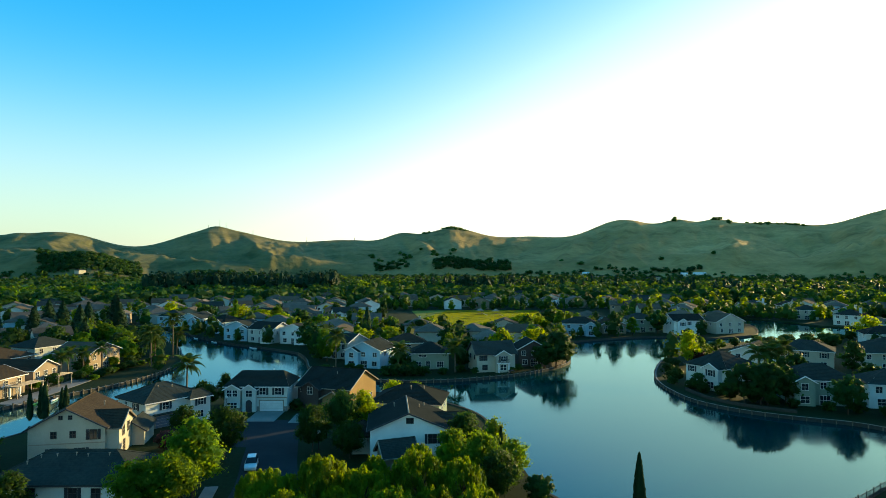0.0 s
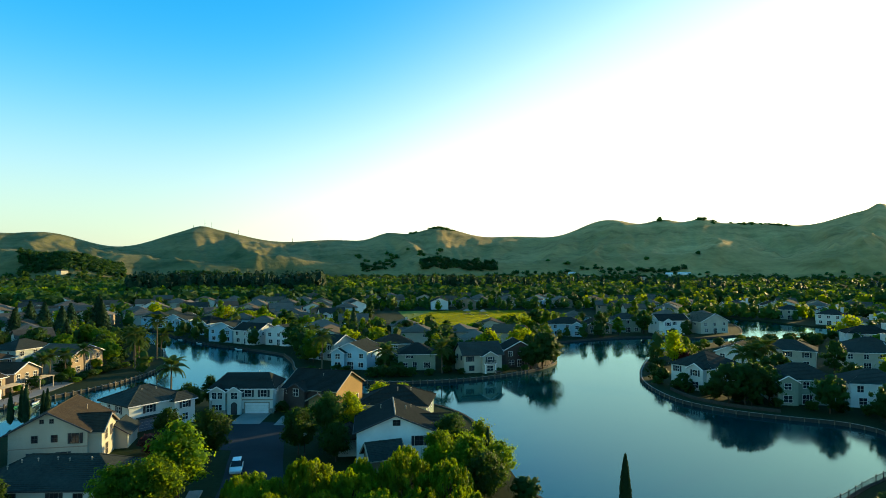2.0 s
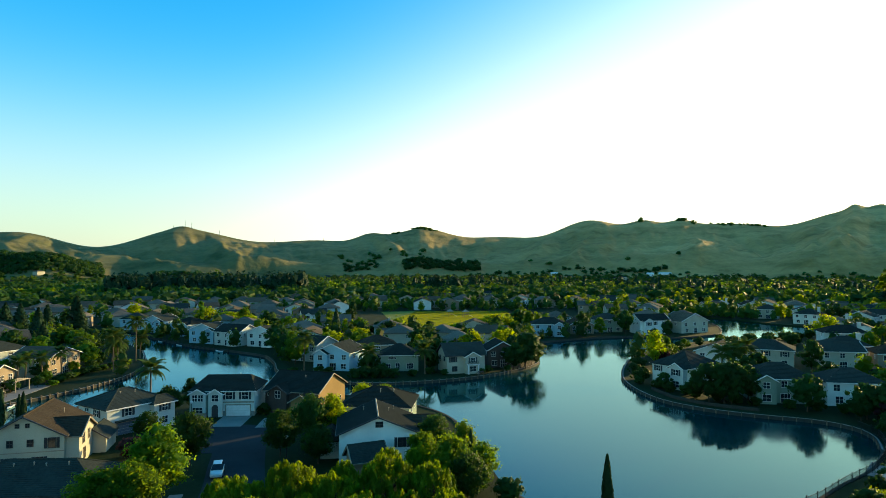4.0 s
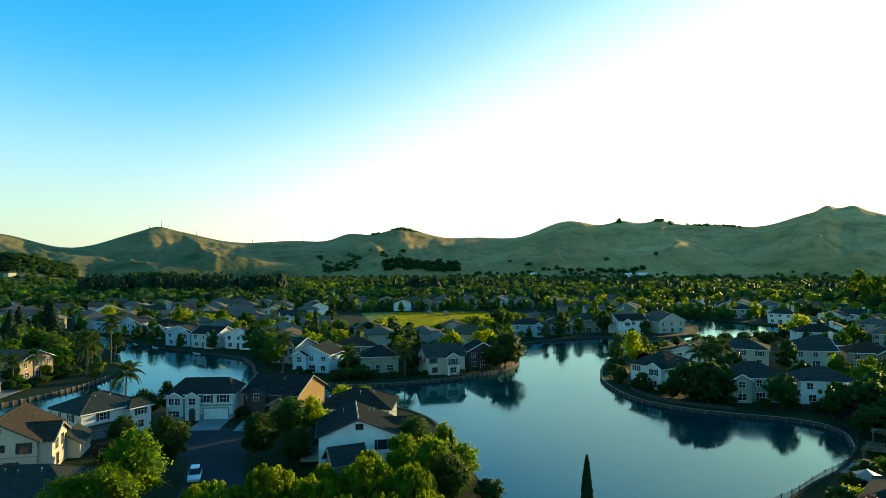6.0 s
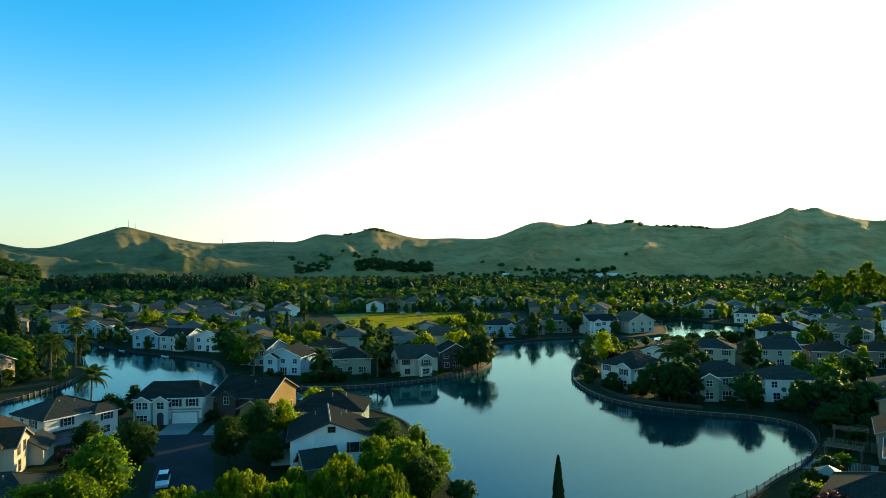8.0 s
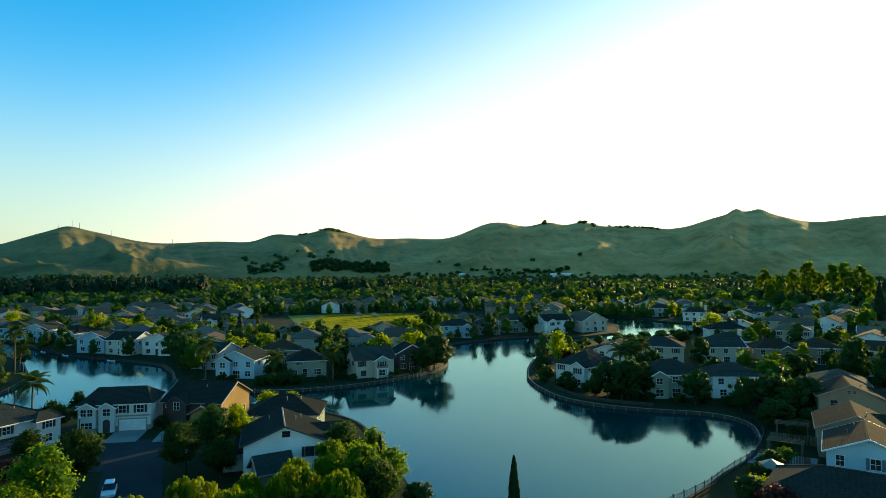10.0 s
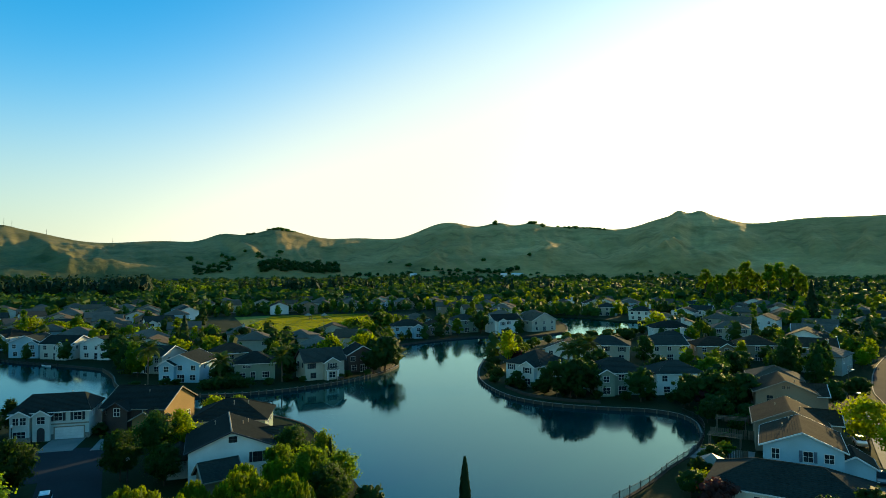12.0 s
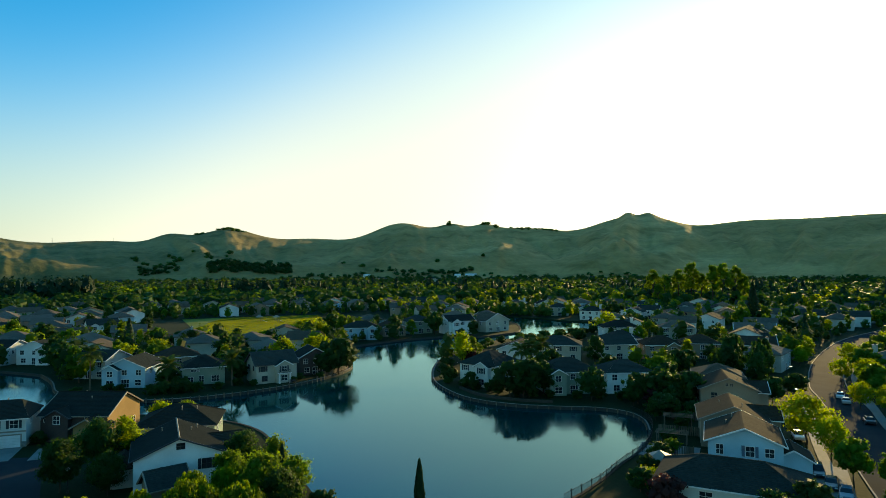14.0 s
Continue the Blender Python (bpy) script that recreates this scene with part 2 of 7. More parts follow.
MAT = {
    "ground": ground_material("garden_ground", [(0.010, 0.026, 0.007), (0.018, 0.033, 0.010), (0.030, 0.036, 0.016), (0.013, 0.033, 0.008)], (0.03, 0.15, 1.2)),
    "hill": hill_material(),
    "lawn": ground_material("park_lawn", [(0.14, 0.19, 0.03), (0.20, 0.24, 0.04), (0.28, 0.27, 0.05), (0.17, 0.22, 0.04)], (0.03, 0.12, 1.5), 0.4, 0.05),
    "asphalt": surface("asphalt", (0.034, 0.037, 0.041), (0.052, 0.056, 0.060), 0.97, 6.0, 0.15, 0.25, 0.01),
    "concrete": surface("concrete", (0.20, 0.19, 0.175), (0.29, 0.275, 0.25), 0.85, 5.0, 0.3, 0.25, 0.01),
    "seawall": surface("seawall_concrete", (0.028, 0.028, 0.024), (0.065, 0.062, 0.052), 0.85, 2.5, 0.3, 0.4, 0.03),
    "timber": surface("weathered_timber", (0.09, 0.07, 0.05), (0.19, 0.15, 0.105), 0.8, 5.0, 0.4, 0.4, 0.02, spread=0.2),
    "iron": surface("black_iron", (0.015, 0.015, 0.016), (0.03, 0.03, 0.03), 0.5, 12.0, 1.0, 0.1, 0.004, metal=0.3),
    "white": surface("white_paint", (0.70, 0.70, 0.68), (0.82, 0.82, 0.80), 0.6, 8.0, 0.5, 0.1, 0.004),
    "trim_dark": surface("dark_trim", (0.03, 0.03, 0.035), (0.05, 0.048, 0.05), 0.6, 8.0, 0.6, 0.1, 0.004),
    "trim_tan": surface("tan_trim", (0.25, 0.21, 0.16), (0.33, 0.28, 0.22), 0.6, 8.0, 0.6, 0.1, 0.004),
    "shutter": surface("shutter_paint", (0.02, 0.025, 0.03), (0.035, 0.04, 0.05), 0.55, 8.0, 0.8, 0.1, 0.004),
    "shutter_blue": surface("blue_shutter_paint", (0.09, 0.13, 0.19), (0.12, 0.17, 0.24), 0.55, 8.0, 0.8, 0.1, 0.004),
    "bark": surface("bark", (0.05, 0.035, 0.022), (0.12, 0.09, 0.06), 0.95, 6.0, 0.8, 0.8, 0.04),
    "palm_bark": surface("palm_bark", (0.10, 0.075, 0.05), (0.19, 0.15, 0.10), 0.95, 8.0, 1.2, 0.8, 0.04),
    "cream": surface("cream_stucco", (0.38, 0.37, 0.30), (0.47, 0.46, 0.37), 0.9, 9.0, 0.2, 0.3, 0.008, spread=0.05),
    "white_stucco": surface("white_stucco", (0.52, 0.56, 0.53), (0.63, 0.66, 0.61), 0.9, 9.0, 0.2, 0.3, 0.008, spread=0.05),
    "bright_stucco": surface("bright_white_stucco", (0.68, 0.72, 0.70), (0.80, 0.83, 0.80), 0.9, 9.0, 0.2, 0.3, 0.008),
    "blue_stucco": surface("pale_blue_stucco", (0.29, 0.45, 0.54), (0.37, 0.54, 0.63), 0.9, 9.0, 0.2, 0.3, 0.008, spread=0.05),
    "grey_stucco": surface("grey_stucco", (0.36, 0.40, 0.37), (0.46, 0.50, 0.46), 0.9, 9.0, 0.2, 0.3, 0.008, spread=0.08),
    "sage_stucco": surface("sage_stucco", (0.19, 0.25, 0.20), (0.26, 0.32, 0.26), 0.9, 9.0, 0.2, 0.3, 0.008, spread=0.08),
    "tan_stucco": surface("tan_stucco", (0.25, 0.195, 0.135), (0.32, 0.255, 0.185), 0.9, 9.0, 0.2, 0.3, 0.008, spread=0.08),
    "ochre_stucco": surface("ochre_stucco", (0.26, 0.17, 0.07), (0.34, 0.23, 0.10), 0.9, 9.0, 0.2, 0.3, 0.008),
    "brown_siding": surface("dark_brown_siding", (0.06, 0.045, 0.04), (0.10, 0.075, 0.065), 0.85, 7.0, 0.3, 0.3, 0.01),
    "stone": surface("stone_veneer", (0.14, 0.13, 0.12), (0.34, 0.31, 0.27), 0.9, 2.2, 0.5, 0.9, 0.05),
    "roof_brown": surface("brown_roof_tile", (0.038, 0.031, 0.023), (0.076, 0.062, 0.045), 0.97, 2.4, 0.25, 0.6, 0.03, spread=0.1),
    "roof_grey": surface("grey_roof_tile", (0.028, 0.036, 0.033), (0.058, 0.068, 0.060), 0.97, 2.4, 0.25, 0.6, 0.03, spread=0.15),
    "roof_dark": surface("charcoal_roof_tile", (0.018, 0.023, 0.021), (0.038, 0.045, 0.040), 0.97, 2.4, 0.25, 0.6, 0.03, spread=0.15),
    "roof_tan": surface("tan_roof_tile", (0.08, 0.066, 0.048), (0.145, 0.12, 0.09), 0.97, 2.4, 0.25, 0.6, 0.03, spread=0.1),
    # paler tile for far roofs, with distance haze put into its colour
    "roof_pale": surface("pale_roof_tile", (0.10, 0.092, 0.075), (0.19, 0.17, 0.14), 0.97, 2.4, 0.25, 0.6, 0.03, spread=0.2),
    "leaf_mid": foliage("broad_leaf", (0.018, 0.056, 0.007), (0.064, 0.155, 0.014), (0.42, 0.60, 0.016), 0.55),
    "leaf_dark": foliage("dark_leaf", (0.007, 0.026, 0.008), (0.028, 0.078, 0.016), (0.14, 0.28, 0.012), 0.38),
    "leaf_far": foliage("far_leaf", (0.018, 0.052, 0.010), (0.045, 0.100, 0.018), (0.20, 0.32, 0.014), 0.38),
    # lit twin of broad_leaf: the evening sun's glow put into the leaf colour
    "leaf_bright": foliage("sunlit_leaf", (0.04, 0.10, 0.006), (0.12, 0.21, 0.013), (0.62, 0.72, 0.014), 0.6),
    "leaf_willow": foliage("willow_leaf", (0.014, 0.048, 0.005), (0.10, 0.185, 0.011), (0.50, 0.64, 0.014), 0.52),
    "leaf_grass": foliage("grass_blade", (0.08, 0.13, 0.010), (0.13, 0.18, 0.016), (0.40, 0.42, 0.02), 0.5),
    "leaf_needle": foliage("needle", (0.009, 0.030, 0.014), (0.024, 0.062, 0.025), (0.06, 0.12, 0.02), 0.18),
    "leaf_palm": foliage("palm_leaf", (0.02, 0.05, 0.012), (0.055, 0.10, 0.022), (0.20, 0.28, 0.03), 0.3),
    "leaf_plum": foliage("plum_leaf", (0.03, 0.012, 0.014), (0.06, 0.025, 0.022), (0.14, 0.04, 0.02), 0.3),
    "tyre": surface("tyre_rubber", (0.015, 0.015, 0.015), (0.03, 0.03, 0.03), 0.9, 20.0, 2.0, 0.2, 0.004),
    "rim": surface("wheel_rim_metal", (0.35, 0.35, 0.36), (0.5, 0.5, 0.5), 0.35, 10.0, 1.0, 0.05, 0.002, metal=0.9),
    "lamp_white": surface("white_lamp_globe", (0.75, 0.76, 0.75), (0.85, 0.86, 0.84), 0.4, 8.0, 0.5, 0.05, 0.002),
    "kayak_green": surface("green_kayak_plastic", (0.12, 0.42, 0.12), (0.16, 0.5, 0.16), 0.4, 6.0, 0.8, 0.05, 0.003),
    "kayak_white": surface("white_boat_plastic", (0.62, 0.68, 0.70), (0.75, 0.8, 0.8), 0.4, 6.0, 0.8, 0.05, 0.003),
}


def glass_material():
    m, n, l, b, _ = nodes_of("window_glass")
    l.new(ramp(n, l, noise_node(n, l, 0.7), [(0.3, (0.012, 0.015, 0.018)), (0.7, (0.04, 0.045, 0.05))]), b.inputs["Base Color"])
    b.inputs["Roughness"].default_value, b.inputs["Specular IOR Level"].default_value = 0.10, 0.35
    return m


def water_material():
    m, n, l, b, out = nodes_of("lake_water")
    b.inputs["Base Color"].default_value = (0.001, 0.030, 0.034, 1)
    b.inputs["Roughness"].default_value, b.inputs["Specular IOR Level"].default_value = 0.6, 0.0
    gloss, fres, mix = n.new("ShaderNodeBsdfGlossy"), n.new("ShaderNodeFresnel"), n.new("ShaderNodeMixShader")
    gloss.inputs["Color"].default_value, gloss.inputs["Roughness"].default_value = (0.52, 0.91, 1.0, 1), 0.075
    fres.inputs["IOR"].default_value = 1.52
    ripple = noise_node(n, l, 1.1, 3.0, 0.55, stretch=(0.8, 1.3, 1.0))
    patch = noise_node(n, l, 0.022, 4.0, 0.55, stretch=(0.7, 1.6, 1.0))
    breeze = n.new("ShaderNodeMapRange")
    breeze.inputs["From Min"].default_value, breeze.inputs["From Max"].default_value = 0.38, 0.66
    breeze.inputs["To Min"].default_value, breeze.inputs["To Max"].default_value = 0.045, 0.15
    l.new(patch, breeze.inputs["Value"])
    l.new(breeze.outputs["Result"], gloss.inputs["Roughness"])
    calm = n.new("ShaderNodeMapRange")
    calm.inputs["From Min"].default_value, calm.inputs["From Max"].default_value = 0.42, 0.62
    calm.inputs["To Min"].default_value, calm.inputs["To Max"].default_value = 0.03, 0.13
    l.new(patch, calm.inputs["Value"])
    bp = n.new("ShaderNodeBump")
    bp.inputs["Distance"].default_value = 0.12
    l.new(calm.outputs["Result"], bp.inputs["Strength"])
    l.new(ripple, bp.inputs["Height"])
    for node in (b, gloss, fres):
        l.new(bp.outputs["Normal"], node.inputs["Normal"])
    l.new(fres.outputs["Fac"], mix.inputs["Fac"])
    l.new(b.outputs["BSDF"], mix.inputs[1])
    l.new(gloss.outputs["BSDF"], mix.inputs[2])
    l.new(mix.outputs["Shader"], out.inputs["Surface"])
    return m


def paint_material(name, colour):
    m, n, l, b, _ = nodes_of(name)
    l.new(ramp(n, l, noise_node(n, l, 3.0), [(0.3, tuple(v * 0.92 for v in colour)), (0.7, colour)]), b.inputs["Base Color"])
    b.inputs["Roughness"].default_value, b.inputs["Coat Weight"].default_value, b.inputs["Coat Roughness"].default_value = 0.35, 0.8, 0.06
    return m


MAT["glass"], MAT["water"] = glass_material(), water_material()
MAT["car_white"], MAT["car_dark"] = paint_material("white_car_paint", (0.72, 0.74, 0.76)), paint_material("dark_car_paint", (0.02, 0.022, 0.028))
MAT["car_silver"], MAT["car_blue"] = paint_material("silver_car_paint", (0.35, 0.37, 0.39)), paint_material("grey_blue_car_paint", (0.10, 0.15, 0.2))


# ---------- mesh helpers ----------
def root(name, m, label, category, group="", kind=""):
    ob = new(name)
    ob.empty_display_size = 0.5
    ob.matrix_world = m
    return tagged(ob, label, category, group, kind)


def part(name, data, material, parent, label="", m=None):
    """One mesh object under a thing or a part; data is a bmesh or a mesh."""
    if isinstance(data, bmesh.types.BMesh):
        me = bpy.data.meshes.new(name)
        data.to_mesh(me)
        data.free()
    else:
        me = data
    if not me.materials:
        me.materials.append(MAT[material])
    ob = new(name, me)
    ob.parent = parent
    if m is not None:
        ob.matrix_basis = m
    return tagged(ob, label)


def structure(name, data, material, label, category, kind="structure"):
    ob = part(name, data, material, None)
    return tagged(ob, label, category, kind=kind)


def box(bm, x0, y0, z0, x1, y1, z1):
    v = [bm.verts.new(p) for p in ((x0, y0, z0), (x1, y0, z0), (x1, y1, z0), (x0, y1, z0), (x0, y0, z1), (x1, y0, z1), (x1, y1, z1), (x0, y1, z1))]
    for f in ((3, 2, 1, 0), (4, 5, 6, 7), (0, 1, 5, 4), (1, 2, 6, 5), (2, 3, 7, 6), (3, 0, 4, 7)):
        bm.faces.new([v[i] for i in f])
    return v


def boxes(*list_of_boxes):
    bm = bmesh.new()
    for b in list_of_boxes:
        box(bm, *b)
    return bm


def tube(bm, points, radii, sides=7):
    """A tapered tube along points."""
    rings = []
    for i, p in enumerate(points):
        a, b = Vector(points[max(i - 1, 0)]), Vector(points[min(i + 1, len(points) - 1)])
        t = (b - a).normalized()
        u = t.orthogonal().normalized()
        w = t.cross(u)
        rings.append([bm.verts.new(Vector(p) + radii[i] * (math.cos(k * math.tau / sides) * u + math.sin(k * math.tau / sides) * w)) for k in range(sides)])
    for r, q in zip(rings, rings[1:]):
        for k in range(sides):
            bm.faces.new((r[k], r[(k + 1) % sides], q[(k + 1) % sides], q[k]))
    bm.faces.new(rings[0][::-1])
    bm.faces.new(rings[-1])


def quads_mesh(name, verts):
    """A mesh of loose four-sided leaves from an array (n, 4, 3), or (n, 5, 3) whose last row is the way that the clump faces there."""
    n, faces = len(verts), None
    if verts.shape[1] == 5:
        faces, verts = verts[:, 4], verts[:, :4].copy()
        turned = (np.cross(verts[:, 1] - verts[:, 0], verts[:, 2] - verts[:, 0]) * faces).sum(1) < 0
        verts[turned] = verts[turned][:, ::-1]
    me = bpy.data.meshes.new(name)
    me.vertices.add(n * 4)
    me.vertices.foreach_set("co", np.asarray(verts, dtype=np.float32).ravel())
    me.loops.add(n * 4)
    me.loops.foreach_set("vertex_index", np.arange(n * 4, dtype=np.int32))
    me.polygons.add(n)
    me.polygons.foreach_set("loop_start", np.arange(n, dtype=np.int32) * 4)
    me.update(calc_edges=True)
    if faces is not None:
        me.polygons.foreach_set("use_smooth", np.ones(n, dtype=bool))
        me.normals_split_custom_set_from_vertices(np.repeat(faces, 4, 0))
    return me


def leaves(centres, size, rng, droop=None, flat=0.0, out=None):
    """Pointed leaves at the centres, turned at random, or about outwards; droop: they hang, this much longer than wide."""
    n = len(centres)
    a, b = rng.normal(size=(n, 3)), rng.normal(size=(n, 3))
    if out is not None:
        face = out / (np.linalg.norm(out, axis=1)[:, None] + 1e-6) + rng.normal(size=(n, 3)) * 0.42
        face /= np.linalg.norm(face, axis=1)[:, None]
        a -= (a * face).sum(1)[:, None] * face
        b = np.cross(face, a)
    a[:, 2] *= 1 - flat
    if droop:
        a = np.tile([0.0, 0.0, -1.0], (n, 1)) + rng.normal(size=(n, 3)) * 0.22
        if out is not None:
            b = np.cross(a, out + rng.normal(size=(n, 3)) * 0.4)
    a /= np.linalg.norm(a, axis=1)[:, None]
    b -= (a * b).sum(1)[:, None] * a
    b /= np.linalg.norm(b, axis=1)[:, None] + 1e-6
    s = size * rng.uniform(0.6, 1.3, n)[:, None]
    la, lb = a * s * (droop or 1.0), b * s * 0.72
    quad = [centres - la * 0.5, centres + lb * 0.5 - la * 0.05, centres + la * 0.5, centres - lb * 0.5 - la * 0.05]
    if out is not None:
        way = out / (np.linalg.norm(out, axis=1)[:, None] + 1e-6) + rng.normal(size=(n, 3)) * 0.24
        quad.append(way / (np.linalg.norm(way, axis=1)[:, None] + 1e-6))
    return np.stack(quad, 1)


def cores(centres, radii, middle, rng):
    """A dense six-sided heart of twigs and leaves inside each clump, facing outwards; radii: one a clump, or three."""
    n = len(centres)
    a = rng.normal(size=(n, 3))
    a /= np.linalg.norm(a, axis=1)[:, None]
    b = np.cross(a, rng.normal(size=(n, 3)))
    b /= np.linalg.norm(b, axis=1)[:, None]
    axes = np.stack([a, b, np.cross(a, b)], 1)
    radii = np.asarray(radii)
    radii = radii[:, None] if radii.ndim == 1 else radii
    out = []
    for k in range(3):
        for s in (-1, 1):
            f, u, v = axes[:, k] * s, axes[:, (k + 1) % 3], axes[:, (k + 2) % 3]
            quad = [centres + (f + u * i + v * j) * radii * 0.6 for i, j in ((-1, -1), (1, -1), (1, 1), (-1, 1))]
            way = f * 0.7 + (centres + f * radii - middle) / (np.linalg.norm(centres - middle, axis=1)[:, None] + 0.5)
            quad.append(way / (np.linalg.norm(way, axis=1)[:, None] + 1e-6))
            out.append(np.stack(quad, 1))
    return np.concatenate(out)


def smooth_line(points, step=2.5, closed=False):
    """A Catmull-Rom line through points, at about even steps."""
    pts = [Vector((*p, 0)) for p in points]
    n, out = len(pts), []
    for i in range(n if closed else n - 1):
        if closed:
            a, b, c, d = (pts[(i + k - 1) % n] for k in range(4))
        else:
            a, b, c, d = (pts[min(max(i + k - 1, 0), n - 1)] for k in range(4))
        k = max(1, round((c - b).length / step))
        for j in range(k):
            t = j / k
            out.append(0.5 * (2 * b + (c - a) * t + (2 * a - 5 * b + 4 * c - d) * t * t + (3 * b - a - 3 * c + d) * t ** 3))
    if not closed:
        out.append(pts[-1])
    return [(p.x, p.y) for p in out]


def ribbon(line, left, right, z0, z1, closed=False):
    """A solid band along a line, from left to right of it and from z0 to z1."""
    bm = bmesh.new()
    n, rings = len(line), []
    for i in range(n):
        a, b = (line[i - 1], line[(i + 1) % n]) if closed else (line[max(i - 1, 0)], line[min(i + 1, n - 1)])
        t = Vector((b[0] - a[0], b[1] - a[1])).normalized()
        s = Vector((-t.y, t.x))
        p = Vector(line[i])
        l, r = p + s * left, p - s * right
        rings.append([bm.verts.new(c) for c in ((*l, z0), (*r, z0), (*r, z1), (*l, z1))])
    for i in range(n if closed else n - 1):
        q, w = rings[i], rings[(i + 1) % n]
        for k in range(4):
            bm.faces.new((q[k], q[(k + 1) % 4], w[(k + 1) % 4], w[k]))
    if not closed:
        bm.faces.new(rings[0][::-1])
        bm.faces.new(rings[-1])
    bmesh.ops.recalc_face_normals(bm, faces=bm.faces)
    return bm


def inside(x, y, line):
    hit = False
    for (ax, ay), (bx, by) in zip(line, line[1:] + line[:1]):
        if (ay > y) != (by > y) and x < (bx - ax) * (y - ay) / (by - ay) + ax:
            hit = not hit
    return hit


def shore_gap(x, y, line):
    return min((x - a) ** 2 + (y - b) ** 2 for a, b in line) ** 0.5


# ---------- lake, ground and hills ----------
WATER_Z = -0.6
near_shore = [(14, 88), (20, 79), (32, 76), (44, 78), (53, 83), (61, 89), (71, 96)]
bay_shore = [(79.6, 105.4), (84, 113), (85, 120), (81, 126), (72, 131), (64, 137), (58, 146), (56.4, 158), (57.4, 171), (61.2, 184), (66, 196), (71, 207)]
channel_south = [(82, 224), (98, 243), (123, 256), (150, 263), (175, 272), (202, 288)]
channel_north = [(205, 303), (190, 318), (182, 342), (171, 360), (161, 350), (156, 326), (149, 304), (138, 282)]
north_shore = [(126, 273), (110, 267), (96, 273), (80, 270), (64, 263), (50, 254), (43, 236), (42, 212)]
point_shore = [(37, 197), (24, 183), (10, 175), (-4, 171), (-17, 172), (-29, 178), (-39, 190), (-44, 207), (-50, 222)]
west_shore = [(-65, 236), (-85, 251), (-109, 277), (-130, 303), (-148, 311), (-156, 298), (-148, 282)]
palm_shore = [(-128, 268), (-110, 255), (-98, 238), (-89, 218), (-83, 202), (-81, 185), (-84, 167), (-91, 151), (-97, 137), (-104, 120), (-112, 98)]
canal_shore = [(-96, 94), (-82, 108), (-77, 122), (-76, 138), (-72, 152), (-63, 160), (-50, 159)]
court_shore = [(-40, 157), (-28, 158), (-15, 155), (-5, 149), (3, 141), (8, 131), (10, 116), (12, 101)]
shore = smooth_line(near_shore + bay_shore + channel_south + channel_north + north_shore + point_shore + west_shore + palm_shore + canal_shore + court_shore, 2.5, True)


def flat_fill(loops, z):
    from mathutils.geometry import tessellate_polygon
    bm = bmesh.new()
    verts = [bm.verts.new((x, y, z)) for loop in loops for x, y in loop]
    for tri in tessellate_polygon([[Vector((x, y, 0)) for x, y in loop] for loop in loops]):
        try:
            bm.faces.new([verts[i] for i in tri])
        except ValueError:
            pass
    for f in bm.faces:
        f.normal_update()
        if f.normal.z < 0:
            f.normal_flip()
    return bm, verts


rim = [(4700 * math.cos(a * math.tau / 96), 4700 * math.sin(a * math.tau / 96)) for a in range(96)]
bm, verts = flat_fill([rim, shore], 0.0)
low = [bm.verts.new((x, y, -3.0)) for x, y in shore]
top = verts[len(rim):]
for i in range(len(shore)):
    j = (i + 1) % len(shore)
    bm.faces.new((top[i], top[j], low[j], low[i]))
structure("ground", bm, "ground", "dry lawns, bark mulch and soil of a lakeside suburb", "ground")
bm, _ = flat_fill([shore], WATER_Z)
structure("water", bm, "water", "calm teal lake reflecting the evening sky", "water")

HILLS = [(-40.4, 4.8, 70), (-30.5, 2.9, 67), (-35.9, 8.1, 43), (-19.9, 3.6, 69.5), (-17.7, 5.8, 60.5), (-7.3, 4.7, 90), (-3.8, 1.2, 30), (0.7, 2.7, 105), (7.8, 3.8, 109),
         (15.5, 2.8, 117), (20.3, 1.2, 37), (23.1, 1.0, 25), (23.2, 5.3, 96), (30.6, 5.7, 90), (34.4, 2.0, 54), (37.7, 2.0, 59), (43.8, 4.9, 130), (53, 4.8, 102), (62, 6.1, 107), (75, 8, 110), (-52, 7, 80), (35.6, 0.4, 14), (37.3, 0.5, 11), (-19.6, 0.7, 9), (-33.8, 0.5, 5)]
# low swells before the ridges: bearing, distance, half-width in degrees, depth, height
KNOLLS = [(-29.2, 1330, 2.3, 75, 36), (-33.5, 1400, 2.2, 70, 20), (-21.5, 1420, 2.6, 60, 22), (-15.0, 1400, 2.4, 45, 19), (-11.5, 1450, 3.0, 50, 24), (-18.5, 1330, 2.0, 38, 12), (-24.5, 1520, 1.8, 60, 24), (-37, 1540, 3.0, 80, 26), (2.5, 1390, 3.2, 45, 15), (-4.5, 1430, 2.0, 50, 12),
          (9.5, 1420, 4.0, 60, 13), (15, 1500, 3.5, 110, 16), (22, 1420, 3.0, 70, 13), (27, 1500, 4, 120, 20), (34, 1440, 4, 90, 16)]


